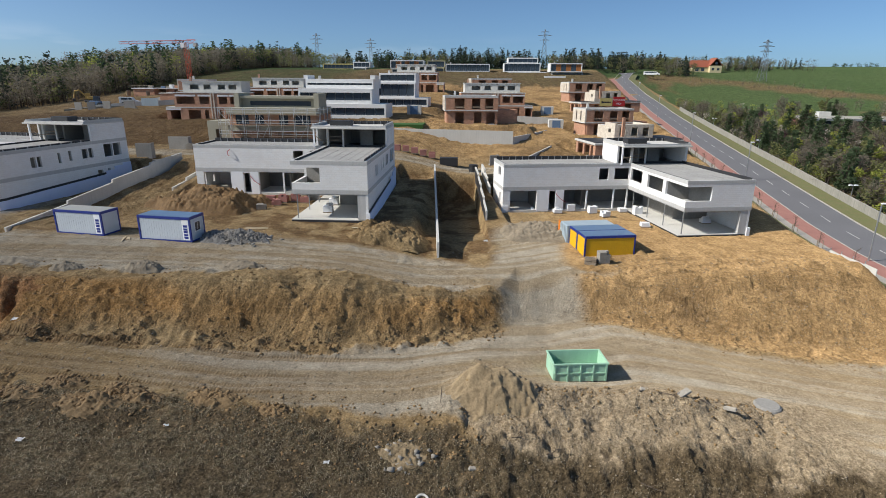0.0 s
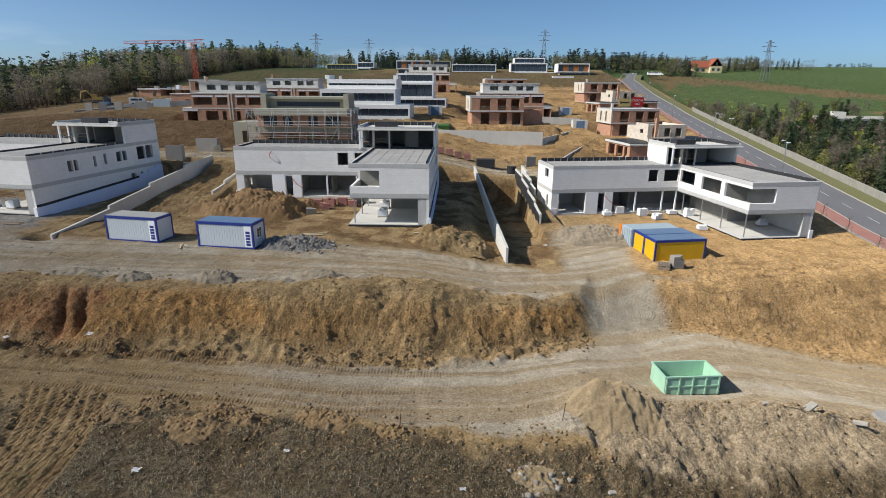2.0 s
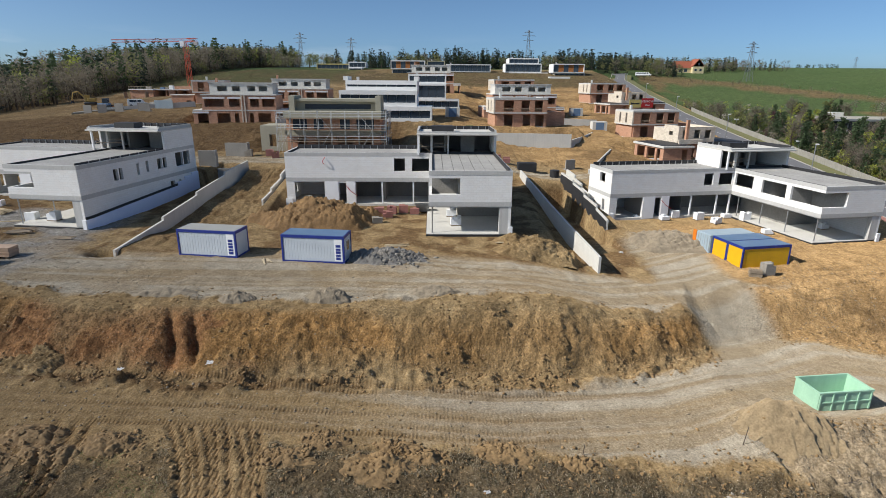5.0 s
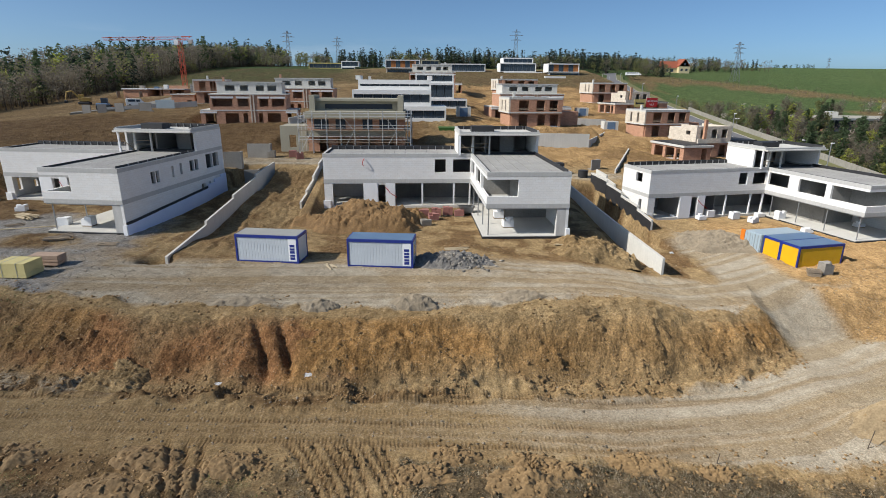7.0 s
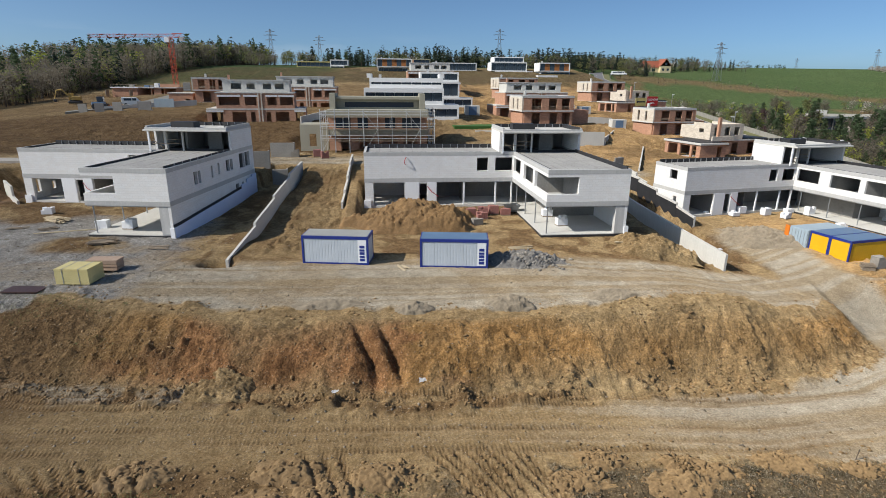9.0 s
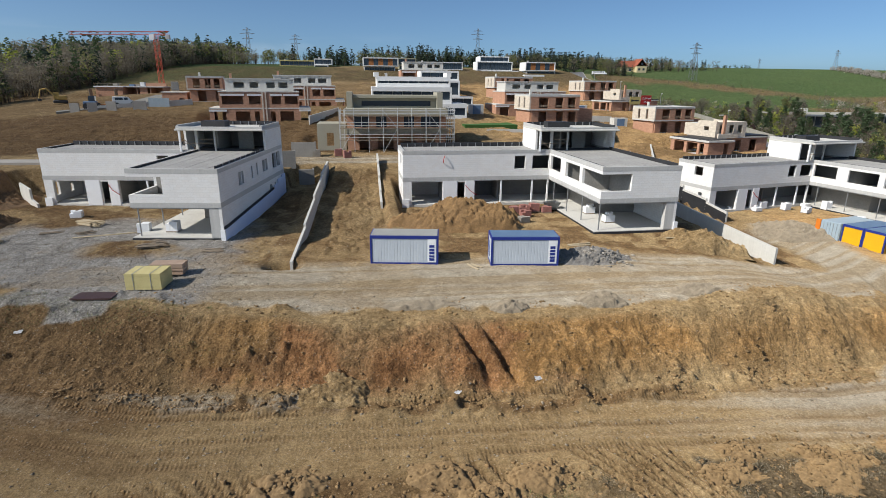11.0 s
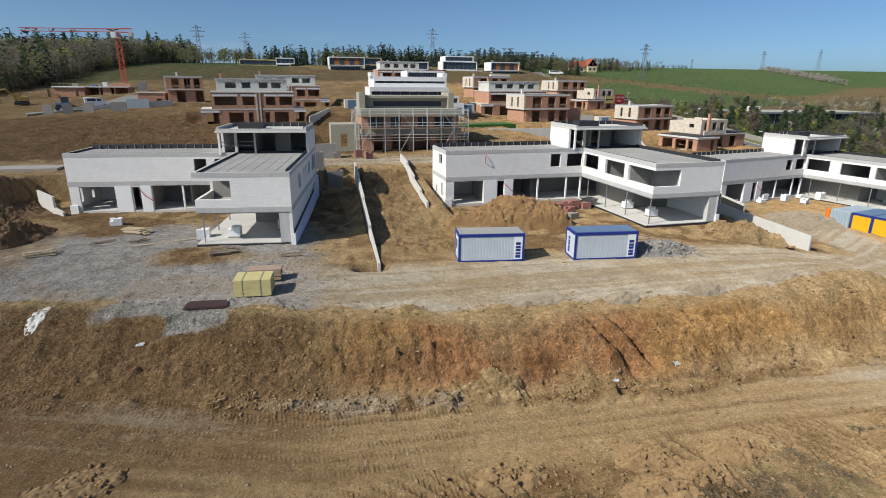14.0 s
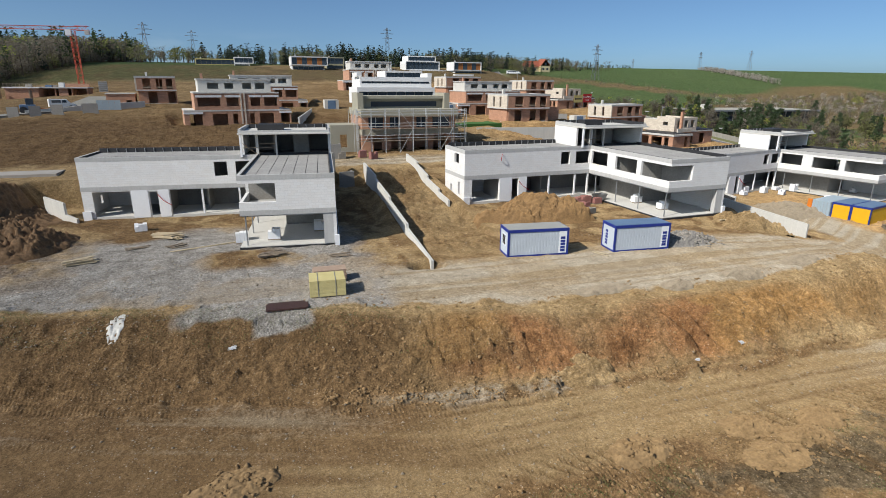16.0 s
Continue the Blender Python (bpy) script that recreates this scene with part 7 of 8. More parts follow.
# ---- loose stones, clods and grass ----
def scatter(name, xs, ys, sizes, material, label, category, seed, lift=0.0):
    """Many small rough lumps joined in one mesh."""
    rs = np.random.RandomState(seed)
    base = np.array([(1, 0, 0), (-1, 0, 0), (0, 1, 0), (0, -1, 0), (0, 0, 1), (0, 0, -1)], float)
    tri = np.array([(0, 2, 4), (2, 1, 4), (1, 3, 4), (3, 0, 4), (2, 0, 5), (1, 2, 5), (3, 1, 5), (0, 3, 5)])
    n = len(xs)
    V = np.repeat(base[None], n, 0) * (0.6 + 0.8 * rs.rand(n, 6, 1))
    V += 1.0 * (rs.rand(n, 6, 3) - 0.5)
    ang = rs.rand(n) * 6.283
    c, s = np.cos(ang)[:, None], np.sin(ang)[:, None]
    X, Y = V[:, :, 0] * c - V[:, :, 1] * s, V[:, :, 0] * s + V[:, :, 1] * c
    z = ground_z(xs, ys) + lift
    P = np.stack([X * sizes[:, None] + xs[:, None], Y * sizes[:, None] + ys[:, None], V[:, :, 2] * sizes[:, None] * 0.6 + z[:, None] + sizes[:, None] * 0.1], -1)
    F = (tri[None] + (np.arange(n) * 6)[:, None, None]).reshape(-1, 3)
    me = bpy.data.meshes.new(name)
    me.vertices.add(n * 6)
    me.vertices.foreach_set("co", P.astype(np.float32).ravel())
    me.loops.add(F.size)
    me.polygons.add(len(F))
    me.polygons.foreach_set("loop_start", np.arange(0, F.size, 3, dtype=np.int32))
    me.loops.foreach_set("vertex_index", F.ravel().astype(np.int32))
    me.update(calc_edges=True)
    me.materials.append(material)
    return tagged(new(name, me), label, category, kind="stuff")


rs = np.random.RandomState(3)
n = 15000
sx = np.concatenate([rs.uniform(-62, 6, n), rs.uniform(14, 42, 5000)])
sx = sx[fbm(sx * 0.5, sx * 0.0, 3, 103) + 0.5 * rs.rand(len(sx)) > 0.15]
toe_, lip_ = bank_lines(sx)
mix = rs.rand(len(sx))
sy = np.where(mix < 0.6, toe_ + rs.normal(0, 0.7, len(sx)), np.where(mix < 0.85, toe_ + (lip_ - toe_) * rs.rand(len(sx)), lip_ + rs.normal(0.7, 0.9, len(sx))))
scatter("soil_clods", sx, sy, 0.025 + 0.13 * rs.rand(len(sx)) ** 5, CLOD, "orange-brown soil clods fallen along the bank", "clods", 4)
n = 6000
sx, sy = rs.uniform(-58, 4, n), 28.4 + rs.normal(0, 1.6, n)
scatter("field_clods", sx, sy, 0.02 + 0.13 * rs.rand(n) ** 5, CLOD, "brown soil clods in rough dry ground", "clods", 5)
for i, (x, y, r, h) in enumerate(CLODS_AT):
    n = 150
    u, w = rs.normal(0, 0.42, n), rs.normal(0, 0.42, n)
    keep = u * u + w * w < 1.1
    u, w = u[keep], w[keep]
    ob = scatter("clods", x + u * r * 1.2, y + w * r * 0.8, 0.03 + 0.17 * rs.rand(len(u)) ** 3, CLODSOIL, "orange-brown clods on a small soil heap", "clods", 60 + i, h * 0.42 * np.clip(1 - np.sqrt(u * u + w * w), 0, 1) ** 0.8)
n = 6000
sx = np.concatenate([rs.uniform(-84, -50, n), rs.uniform(3, 27, 2500), rs.uniform(-75, 20, 7000), rs.uniform(15, 44, 3500)])
sy = np.concatenate([50.5 + 16 * rs.rand(n) ** 1.6, rs.uniform(25, 35.5, 2500), np.where(rs.rand(7000) < 0.55, track_y(sx[8500:15500]) + rs.normal(0, 2.6, 7000), rs.uniform(44, 60, 7000)), rs.uniform(47, 60, 3500)])
scatter("loose_stones", sx, sy, 0.02 + 0.085 * rs.rand(len(sx)) ** 6, PEBBLE, "grey stones and gravel lying loose on the soil", "stones", 6)
n = 900
sx = rs.uniform(2.5, 25, n)
sy = 33.0 + 0.07 * sx + rs.normal(0, 0.55, n) - 3.5 * (rs.rand(n) < 0.35) * rs.rand(n)
scatter("crest_stones", sx, sy, 0.02 + 0.15 * rs.rand(n) ** 5, CLODSOIL, "stones and dry lumps along the spoil ridge", "stones", 11)
n = 900
sx, sy = -21.6 + rs.normal(0, 1.6, n), 53.6 + rs.normal(0, 0.9, n)
on = np.clip(1 - np.sqrt(((sx + 21.6) / 3.9) ** 2 + ((sy - 53.8) / 2.0) ** 2), 0, 1)
scatter("rubble_lumps", sx, sy, 0.04 + 0.2 * rs.rand(n) ** 4, STONE, "broken concrete lumps round a rubble heap", "stones", 7, 0.8 * (1 - (1 - on) ** 1.5))
heap("plaster_spill", -73.2, 50.6, 0.5, 1.35, 0.03, 61, CONC_L, "white plaster powder spilled down the bank", 0.3, a=-8, n=50, f=2.0)
heap("rubble_mound", -0.8, 27.3, 1.3, 0.9, 0.12, 51, SPOIL, "small heap of pale rubble and soil in dry grass", 1.3, n=64, f=1.8)
n = 60
sx, sy = -0.5 + rs.normal(0, 0.7, n), 27.0 + rs.normal(0, 0.5, n)
scatter("rubble_lumps", sx, sy, 0.05 + 0.22 * rs.rand(n) ** 3, STONE, "pale rubble lumps dumped in dry grass", "stones", 8)


def grass_mat(name, stops):
    m = bpy.data.materials.new(name)
    m.use_nodes = True
    n, l = m.node_tree.nodes, m.node_tree.links
    b = n["Principled BSDF"]
    b.inputs["Roughness"].default_value = 0.9
    g = n.new("ShaderNodeNewGeometry")
    r = n.new("ShaderNodeValToRGB")
    e = r.color_ramp.elements
    e[0].color, e[1].color = (*stops[0], 1), (*stops[-1], 1)
    for k in range(1, len(stops) - 1):
        e.new(k / (len(stops) - 1)).color = (*stops[k], 1)
    l.new(g.outputs["Random Per Island"], r.inputs[0])
    l.new(r.outputs[0], b.inputs["Base Color"])
    return m


def grass(name, xs, ys, h0, h1, label, seed, material=None):
    rs = np.random.RandomState(seed)
    n = len(xs)
    z = ground_z(xs, ys)
    a = rs.rand(n) * 6.283
    le = h0 + (h1 - h0) * rs.rand(n) ** 2
    lean = 0.5 + 1.3 * rs.rand(n)
    dx, dy = np.cos(a), np.sin(a)
    w = 0.006 + 0.008 * rs.rand(n)
    B = np.stack([xs, ys, z - 0.03], -1)
    side = np.stack([-dy, dx, np.zeros(n)], -1) * w[:, None]
    midp = B + np.stack([dx * lean * le * 0.35, dy * lean * le * 0.35, le * 0.6], -1)
    tip = B + np.stack([dx * lean * le, dy * lean * le, le * (1.0 - 0.42 * lean)], -1)
    P = np.stack([B - side, B + side, midp + side * 0.7, midp - side * 0.7, tip], 1)
    k = np.arange(n)[:, None] * 5
    Q = np.concatenate([k + 0, k + 1, k + 2, k + 3], 1)
    T = np.concatenate([k + 3, k + 2, k + 4], 1)
    me = bpy.data.meshes.new(name)
    me.vertices.add(n * 5)
    me.vertices.foreach_set("co", P.astype(np.float32).ravel())
    me.loops.add(n * 7)
    me.polygons.add(n * 2)
    me.polygons.foreach_set("loop_start", np.concatenate([np.arange(n) * 4, n * 4 + np.arange(n) * 3]).astype(np.int32))
    me.loops.foreach_set("vertex_index", np.concatenate([Q.ravel(), T.ravel()]).astype(np.int32))
    me.update(calc_edges=True)
    me.materials.append(material or GRASSM)
    return tagged(new(name, me), label, "grass", kind="stuff")


GRASSM = grass_mat("dry_grass", ((0.06, 0.062, 0.026), (0.11, 0.09, 0.048), (0.155, 0.118, 0.075), (0.25, 0.20, 0.13), (0.42, 0.355, 0.245)))
GREENM = grass_mat("green_grass", ((0.05, 0.085, 0.02), (0.09, 0.12, 0.035), (0.14, 0.16, 0.05), (0.26, 0.22, 0.11)))
n = 260000
sx, sy = rs.uniform(-42, 30, n), rs.uniform(20.5, 30.4, n)
clump = fbm(sx * 0.9, sy * 0.9, 3, 131)
keep = (sy + 1.2 * fbm(sx * 0.5, sy * 0.5, 2, 133) + 1.6 * (sx > 3) < 29.3) & (clump + 0.45 * rs.rand(n) > 0.12) & (sx + 0.9 * (sy - 27) > -31 + 6 * fbm(sx * 0.12, sy * 0.12, 2, 135)) & ((sx < 4) | (rs.rand(n) < 0.35))
keep &= bundle(sx, sy) < 0.3
grass("dry_grass", sx[keep], sy[keep], 0.06, 0.26, "tangled dry brown and green grass on rough ground", 9)
n = 30000
sx, sy = rs.uniform(-56, -26, n), rs.uniform(21, 29.5, n)
keep = fbm(sx * 0.35, sy * 0.35, 3, 143) + 0.25 * rs.rand(n) > 0.34
grass("green_tufts", sx[keep], sy[keep], 0.06, 0.2, "sparse green tufts on bare soil", 12, GREENM)
n = 9000
sx = rs.uniform(-92, -50, n)
toe_, lip_ = bank_lines(sx)
sy = lip_ - rs.rand(n) ** 1.5 * 4.5
keep = fbm(sx * 0.3, sy * 0.5, 2, 141) > 0.0
grass("bank_grass", sx[keep], sy[keep], 0.08, 0.28, "thin grass sprouting on the bank's upper edge", 10, GREENM)


# ---- building materials ----
def pallet(parent, x0, y0, z, w=1.2, d=0.8):
    for i in range(3):
        boxes("bearer", [(x0, x0 + w, y0 + i * (d - 0.1) / 2, y0 + i * (d - 0.1) / 2 + 0.1, z, z + 0.09)], OLDWOOD, parent)
    for i in range(5):
        boxes("slat", [(x0 + i * (w - 0.12) / 4, x0 + i * (w - 0.12) / 4 + 0.12, y0, y0 + d, z + 0.092, z + 0.115)], OLDWOOD, parent)


def block_pack(x, y, a, material, label, w=1.2, d=0.9, h=1.0, rows=4, z=None, group="block packs"):
    t = thing("block_pack", pose(x, y, gz(x, y) if z is None else z, 0, 0, a), label, "building blocks", group)
    pallet(t, 0, 0, 0, w, d)
    rr = random.Random(int(x * 10 + y))
    for k in range(rows):
        for i in range(3):
            for j in range(2):
                if k == rows - 1 and rr.random() < 0.3:
                    continue
                boxes("block", [(i * w / 3 + 0.008, (i + 1) * w / 3 - 0.008, j * d / 2 + 0.008, (j + 1) * d / 2 - 0.008, 0.118 + k * h / rows, 0.112 + (k + 1) * h / rows)], material, t)
    return t


def sheet_stack(name, x, y, a, L, Wd, n, th, material, label, z=None, jitter=0.05):
    t = thing(name, pose(x, y, gz(x, y) if z is None else z, 0, 0, a), label, "boards")
    rr = random.Random(int(x * 7 + y * 3))
    for i in (0.15, 0.5, 0.85):
        boxes("bearer", [(L * i - 0.05, L * i + 0.05, 0, Wd, -0.05, 0.1)], OLDWOOD, t)
    for i in range(n):
        dx, dy = rr.uniform(-jitter, jitter), rr.uniform(-jitter, jitter)
        boxes("board", [(dx, L + dx, dy, Wd + dy, 0.102 + i * th, 0.102 + (i + 1) * th - 0.006)], material, t)
    return t


def plank_pile(x, y, a, n, L, label, z=None, mat_=None):
    t = thing("plank_pile", pose(x, y, gz(x, y) if z is None else z, 0, 0, a), label, "planks", "plank piles")
    rr = random.Random(int(x * 5 + y))
    for i in range(n):
        bm = bmesh.new()
        v = box(bm, 0, L * rr.uniform(0.6, 1), -0.07, 0.07, 0, 0.05)
        m = pose(rr.uniform(-0.3, 0.3), rr.uniform(-0.45, 0.45), 0.03 + 0.055 * (i // 4), rr.uniform(-3, 3), rr.uniform(-1.5, 1.5), rr.uniform(-14, 14))
        bmesh.ops.transform(bm, matrix=m, verts=bm.verts)
        part("plank", bm, mat_ or OLDWOOD, t)
    return t


# stack of yellow boards with straps, a second stack, dark film boards
lum = sheet_stack("board_stack", -60.4, 50.5, -6, 2.65, 2.0, 14, 0.09, LUMBER, "strapped stack of pale yellow boards on gravel", jitter=0.012)
for x0 in (0.6, 1.9):
    boxes("strap", [(x0, x0 + 0.05, -0.02, -0.013, 0.1, 1.37), (x0, x0 + 0.05, -0.02, 2.02, 1.37, 1.376)], STEEL, lum)
sheet_stack("board_stack", -59.7, 53.6, -4, 2.6, 1.2, 8, 0.11, REDWOOD, "weathered stack of reddish formwork boards", jitter=0.06)
sheet_stack("film_boards", -63.6, 49.0, -6, 2.8, 1.3, 3, 0.05, PLYWOOD, "dark brown film-faced boards lying on gravel", jitter=0.12)
plank_pile(-63.4, 61.9, 10, 22, 2.4, "untidy pile of grey formwork planks before a villa")
plank_pile(-57.2, 60.3, 5, 8, 1.8, "untidy pile of grey formwork planks before a villa")
plank_pile(-73.2, 72.6, -28, 30, 3.4, "pile of pale timber offcuts on trodden soil", mat_=WOOD)
plank_pile(-75.2, 68.6, 15, 8, 2.0, "flat grey boards lying on gravel")
plank_pile(-71.4, 67.9, 35, 7, 1.8, "flat grey boards lying on gravel")
plank_pile(-71.0, 66.5, 12, 2, 7.0, "two long pale planks lying on gravel", mat_=WOOD)
plank_pile(-79.2, 64.8, 25, 30, 2.4, "small pile of timber on a pallet", mat_=WOOD)
plank_pile(-33.3, 53.4, -60, 4, 1.6, "yellow boards leaning beside a container", mat_=WOOD)
plank_pile(-10.6, 60.1, 4, 4, 1.8, "pale boards at a villa's corner", mat_=WOOD)
plank_pile(-22.0, 57.6, 8, 4, 2.6, "thin boards lying on soil", mat_=WOOD)
plank_pile(-26.0, 71.9, -6, 5, 2.8, "thin boards lying on soil", mat_=WOOD)
WB = "white aerated blocks on a wooden pallet"
for x, y, a, rows in ((-75.4, 75.2, 5, 3), (-65.4, 67.2, 0, 4), (12.2, 79.8, 10, 2), (15.4, 78.6, 10, 3), (17.6, 80.4, 10, 4), (20.6, 79.0, 12, 4), (25.4, 80.6, 8, 2), (27.0, 78.4, 10, 5), (25.9, 71.4, 0, 2), (22.0, 76.5, 20, 3)):
    block_pack(x, y, a, FOAM, WB, rows=rows, h=0.25 * rows)
for x, y, z, a, rows in ((-62.4, 66.6, 0.4, -8, 4), (-57.6, 68.5, 0.42, -8, 4), (-15.6, 69.0, 0.4, 0, 4), (-15.2, 64.5, 0.4, 5, 4), (-12.0, 70.5, 0.42, 0, 4), (34.5, 73.0, -2.2, 10, 3)):
    block_pack(x, y, a, FOAM, "white aerated blocks stacked inside a villa shell", rows=rows, h=0.25 * rows, z=z)
RB = "red clinker blocks on a wooden pallet"
for x, y, a, rows in ((-24.6, 70.6, 4, 4), (-23.1, 71.2, -5, 4), (-21.6, 71.8, 2, 4), (-23.4, 69.4, 8, 3), (-20.2, 71.4, 0, 3)):
    block_pack(x, y, a, REDBRICK, RB, rows=rows, h=0.24 * rows)
block_pack(-24.4, 66.6, 12, STONE, "grey concrete blocks wrapped on a pallet", rows=3, h=0.6)
for i in range(5):
    block_pack(-11.2 + i * 1.6, 99.8, 3 * (i % 2), REDBRICK, RB, rows=4, h=1.0)
block_pack(17.0, 56.2, 10, STONE, "grey wrapped blocks on a pallet beside a container", rows=4, h=1.2)
pl = thing("wooden_pallets", pose(15.4, 56.3, gz(15.6, 56.5), 0, 0, -20), "leaning stack of worn wooden pallets", "pallets")
for i in range(5):
    pallet(pl, 0.05 * (i % 2), 0.04 * (i % 3), i * 0.14)


def mortar_tub(x, y, a):
    t = thing("mortar_tub", pose(x, y, gz(x, y), 0, 0, a), "grey steel mortar tub with sloping sides", "tub")
    bm = bmesh.new()
    lo = [(-0.5, -0.4), (0.5, -0.4), (0.5, 0.4), (-0.5, 0.4)]
    a0 = [bm.verts.new((px, py, 0.25)) for px, py in lo]
    a1 = [bm.verts.new((px * 1.9, py * 1.6, 1.15)) for px, py in lo]
    for i in range(4):
        bm.faces.new((a0[i], a0[(i + 1) % 4], a1[(i + 1) % 4], a1[i]))
    bm.faces.new(a0[::-1])
    bmesh.ops.solidify(bm, geom=bm.faces[:], thickness=0.05)
    part("tub", bm, STEEL, t)
    for px, py in lo:
        rods("leg", [((px * 1.3, py * 1.3, 0), (px, py, 0.4))], STEEL, t, "", 0.035)


mortar_tub(-18.6, 72.6, 10)

# concrete formwork elements and boxes on the back road
for x, y, a, w, h in ((-54.0, 90.2, 5, 2.6, 2.4), (-51.0, 89.6, 5, 2.2, 2.2), (-52.8, 98.5, 0, 3.8, 2.3), (6.5, 100.5, 15, 1.8, 1.9)):
    t = thing("concrete_element", pose(x, y, gz(x, y), 0, 0, a), "L-shaped precast concrete retaining element", "concrete element", "concrete elements")
    boxes("stem", [(0, w, 0, 0.25, -0.2, h)], INNER, t)
    boxes("foot", [(0, w, 0.253, 1.3, -0.2, 0.2)], INNER, t)
    boxes("return", [(w - 0.25, w, 0.253, 1.2, 0.203, h)], INNER, t)
boxes("skip_bin", [(-2.6, 0.6, 97.0, 98.6, gz(-1, 98) - 0.1, gz(-1, 98) + 1.4)], BITUMEN, None, "", 0.05)
tagged(bpy.data.objects["skip_bin"], "dark steel storage bin on the back road", "bin")
for i, (x, y) in enumerate(((-49.5, 98.2), (-46.0, 98.6), (-44.5, 97.0))):
    block_pack(x, y, 8 * i, REDBRICK if i else STONE, "mixed blocks on a pallet by the back road", rows=4, h=1.1)
t = thing("concrete_pipe", pose(3.4, 95.4, gz(3.4, 95.4)), "black plastic shaft ring on the ground", "pipe")
bm = bmesh.new()
bmesh.ops.create_cone(bm, segments=20, radius1=0.8, radius2=0.8, depth=1.2, cap_ends=True, matrix=pose(0, 0, 0.6))
part("ring", bm, BITUMEN, t)

# stepped side walls by the villas
garden_wall("side_wall", (-39.8, 74.9), (-39.4, 94.5), [(0, 1.3, -0.6), (0.2, 1.7, -0.5), (0.202, 2.1, 0), (0.45, 2.7, 0.2), (0.452, 3.2, 0.5), (0.7, 4.0, 1), (0.702, 4.4, 1), (1, 4.9, 2)])
garden_wall("side_wall", (5.2, 71.4), (3.8, 92.0), [(0, -0.5, -3.4), (0.2, 0.1, -3), (0.202, 0.5, -2.5), (0.45, 0.9, -2), (0.452, 1.4, -1.5), (0.7, 1.8, -1), (0.702, 2.2, 0), (1, 2.4, 0)], lined=True)
garden_wall("side_wall", (6.0, 83.5), (4.9, 93.0), [(0, 0.6, -3.4), (0.3, 1.0, -3), (0.302, 1.5, -2.5), (0.6, 1.9, -2), (0.602, 2.4, -1), (1, 2.8, 0)])
garden_wall("side_wall", (-82.0, 82.0), (-86.0, 86.4), [(0, 0.6, -0.5), (0.35, 0.9, -0.5), (0.352, 2.2, -0.5), (1, 2.6, -0.5)])
garden_wall("garden_wall", (-15.5, 121.0), (12.0, 119.8), [(0, 6.5, 3.8), (0.33, 6.4, 3.8), (0.332, 6.4, 3.6), (0.66, 6.3, 3.4), (0.662, 6.3, 3), (1, 6.2, 2.5)], label="long grey concrete garden wall")
garden_wall("garden_wall", (12.0, 119.8), (21.5, 137.5), [(0, 5.0, 2.5), (0.5, 5.0, 3), (1, 5.2, 3)], label="low pale concrete garden wall")
garden_wall("garden_wall", (10.0, 98.2), (20.0, 118.0), [(0, 1.9, 0.5), (1, 3.4, 1.5)], label="low pale concrete garden wall")
garden_wall("garden_wall", (-52.0, 128.0), (-46.5, 150.0), [(0, 8.8, 5), (1, 9.6, 6)], label="grey concrete garden wall")
garden_wall("garden_wall", (12.0, 150.0), (26.0, 150.0), [(0, 8.0, 4), (1, 7.4, 4)], label="grey concrete garden wall")
for x, y in ((22.5, 141.0), (-42.0, 158.0), (-14.0, 146.0), (24.0, 170.0)):
    t = thing("garden_store", pose(x, y, base_z(x, y)), "small grey concrete garden store", "shed", "garden stores")
    boxes("body", [(0, 3.6, 0, 2.4, -0.3, 2.3)], CONC_L, t)
    boxes("door", [(0.8, 2.8, -0.05, -0.003, 0, 2.1)], BLUEROOF, t)
boxes("lawn", [(-19.5, -8.0, 124.0, 134.0, base_z(-14, 129) - 1, base_z(-14, 129) + 0.12)], LAWN)
tagged(bpy.data.objects["lawn"], "fresh green lawn patch behind a garden wall", "lawn", kind="structure")

# yard round the crane: low brick house, walls, van, loader
t = thing("low_brick_house", pose(-125.2, 206.7, 12.0, 0, 0, -2), "low unfinished brick house with props on its white slab", "house")
boxes("front_wall", [(0.4, 8.6, 0, 0.3, -3.2, 1.55)], BRICK, t, "orange hollow brick wall")
boxes("side_wall", [(0.4, 0.7, 0.303, 8.0, -3.2, 1.55)], BRICK, t, "orange hollow brick wall")
boxes("side_wall", [(8.3, 8.6, 0.303, 8.0, -3.2, 1.55)], BRICK, t, "orange hollow brick wall")
boxes("rear_wall", [(0.7, 20.5, 8.003, 8.3, -3.2, 1.55)], BRICK, t, "orange hollow brick wall")
for x in (12.0, 16.2, 20.2):
    boxes("bay_wall", [(x, x + 0.3, 2.2, 8.0, -3.2, 1.55)], BRICK, t, "orange hollow brick wall")
boxes("bay_wall", [(13.0, 15.4, 2.2, 2.5, -3.2, 1.55)], BRICK, t, "orange hollow brick wall")
boxes("slab", [(0, 9.0, -0.5, 8.6, 1.553, 1.9)], PLASTER, t, "white concrete slab", 0.02)
boxes("slab", [(9.003, 20.8, 1.6, 8.6, 1.553, 1.85)], CONC, t, "grey concrete slab", 0.02)
boxes("upper_wall", [(13.2, 20.4, 5.5, 5.8, 1.853, 2.9)], BRICK, t, "half-built brick wall of the next storey")
for i in range(9):
    rods("prop", [((0.4 + i * 1.0, -0.3, 1.55), (0.4 + i * 1.0, -0.3, 2.9))], OLDWOOD, t, "", 0.06, 4)
rods("guard_rail", [((0.2, -0.3, 2.75), (8.8, -0.3, 2.75))], OLDWOOD, t, "", 0.06, 4)
for x, w, hh, m in ((4.6, 1.5, 0.95, STONE), (9.6, 1.6, 0.6, BLUEROOF), (13.0, 1.4, 1.3, PLASTER), (11.6, 0.9, 0.6, STONE)):
    boxes("block_stack", [(x, x + w, 3.0, 4.2, 1.9, 1.9 + hh)], m, t, "", 0.03)
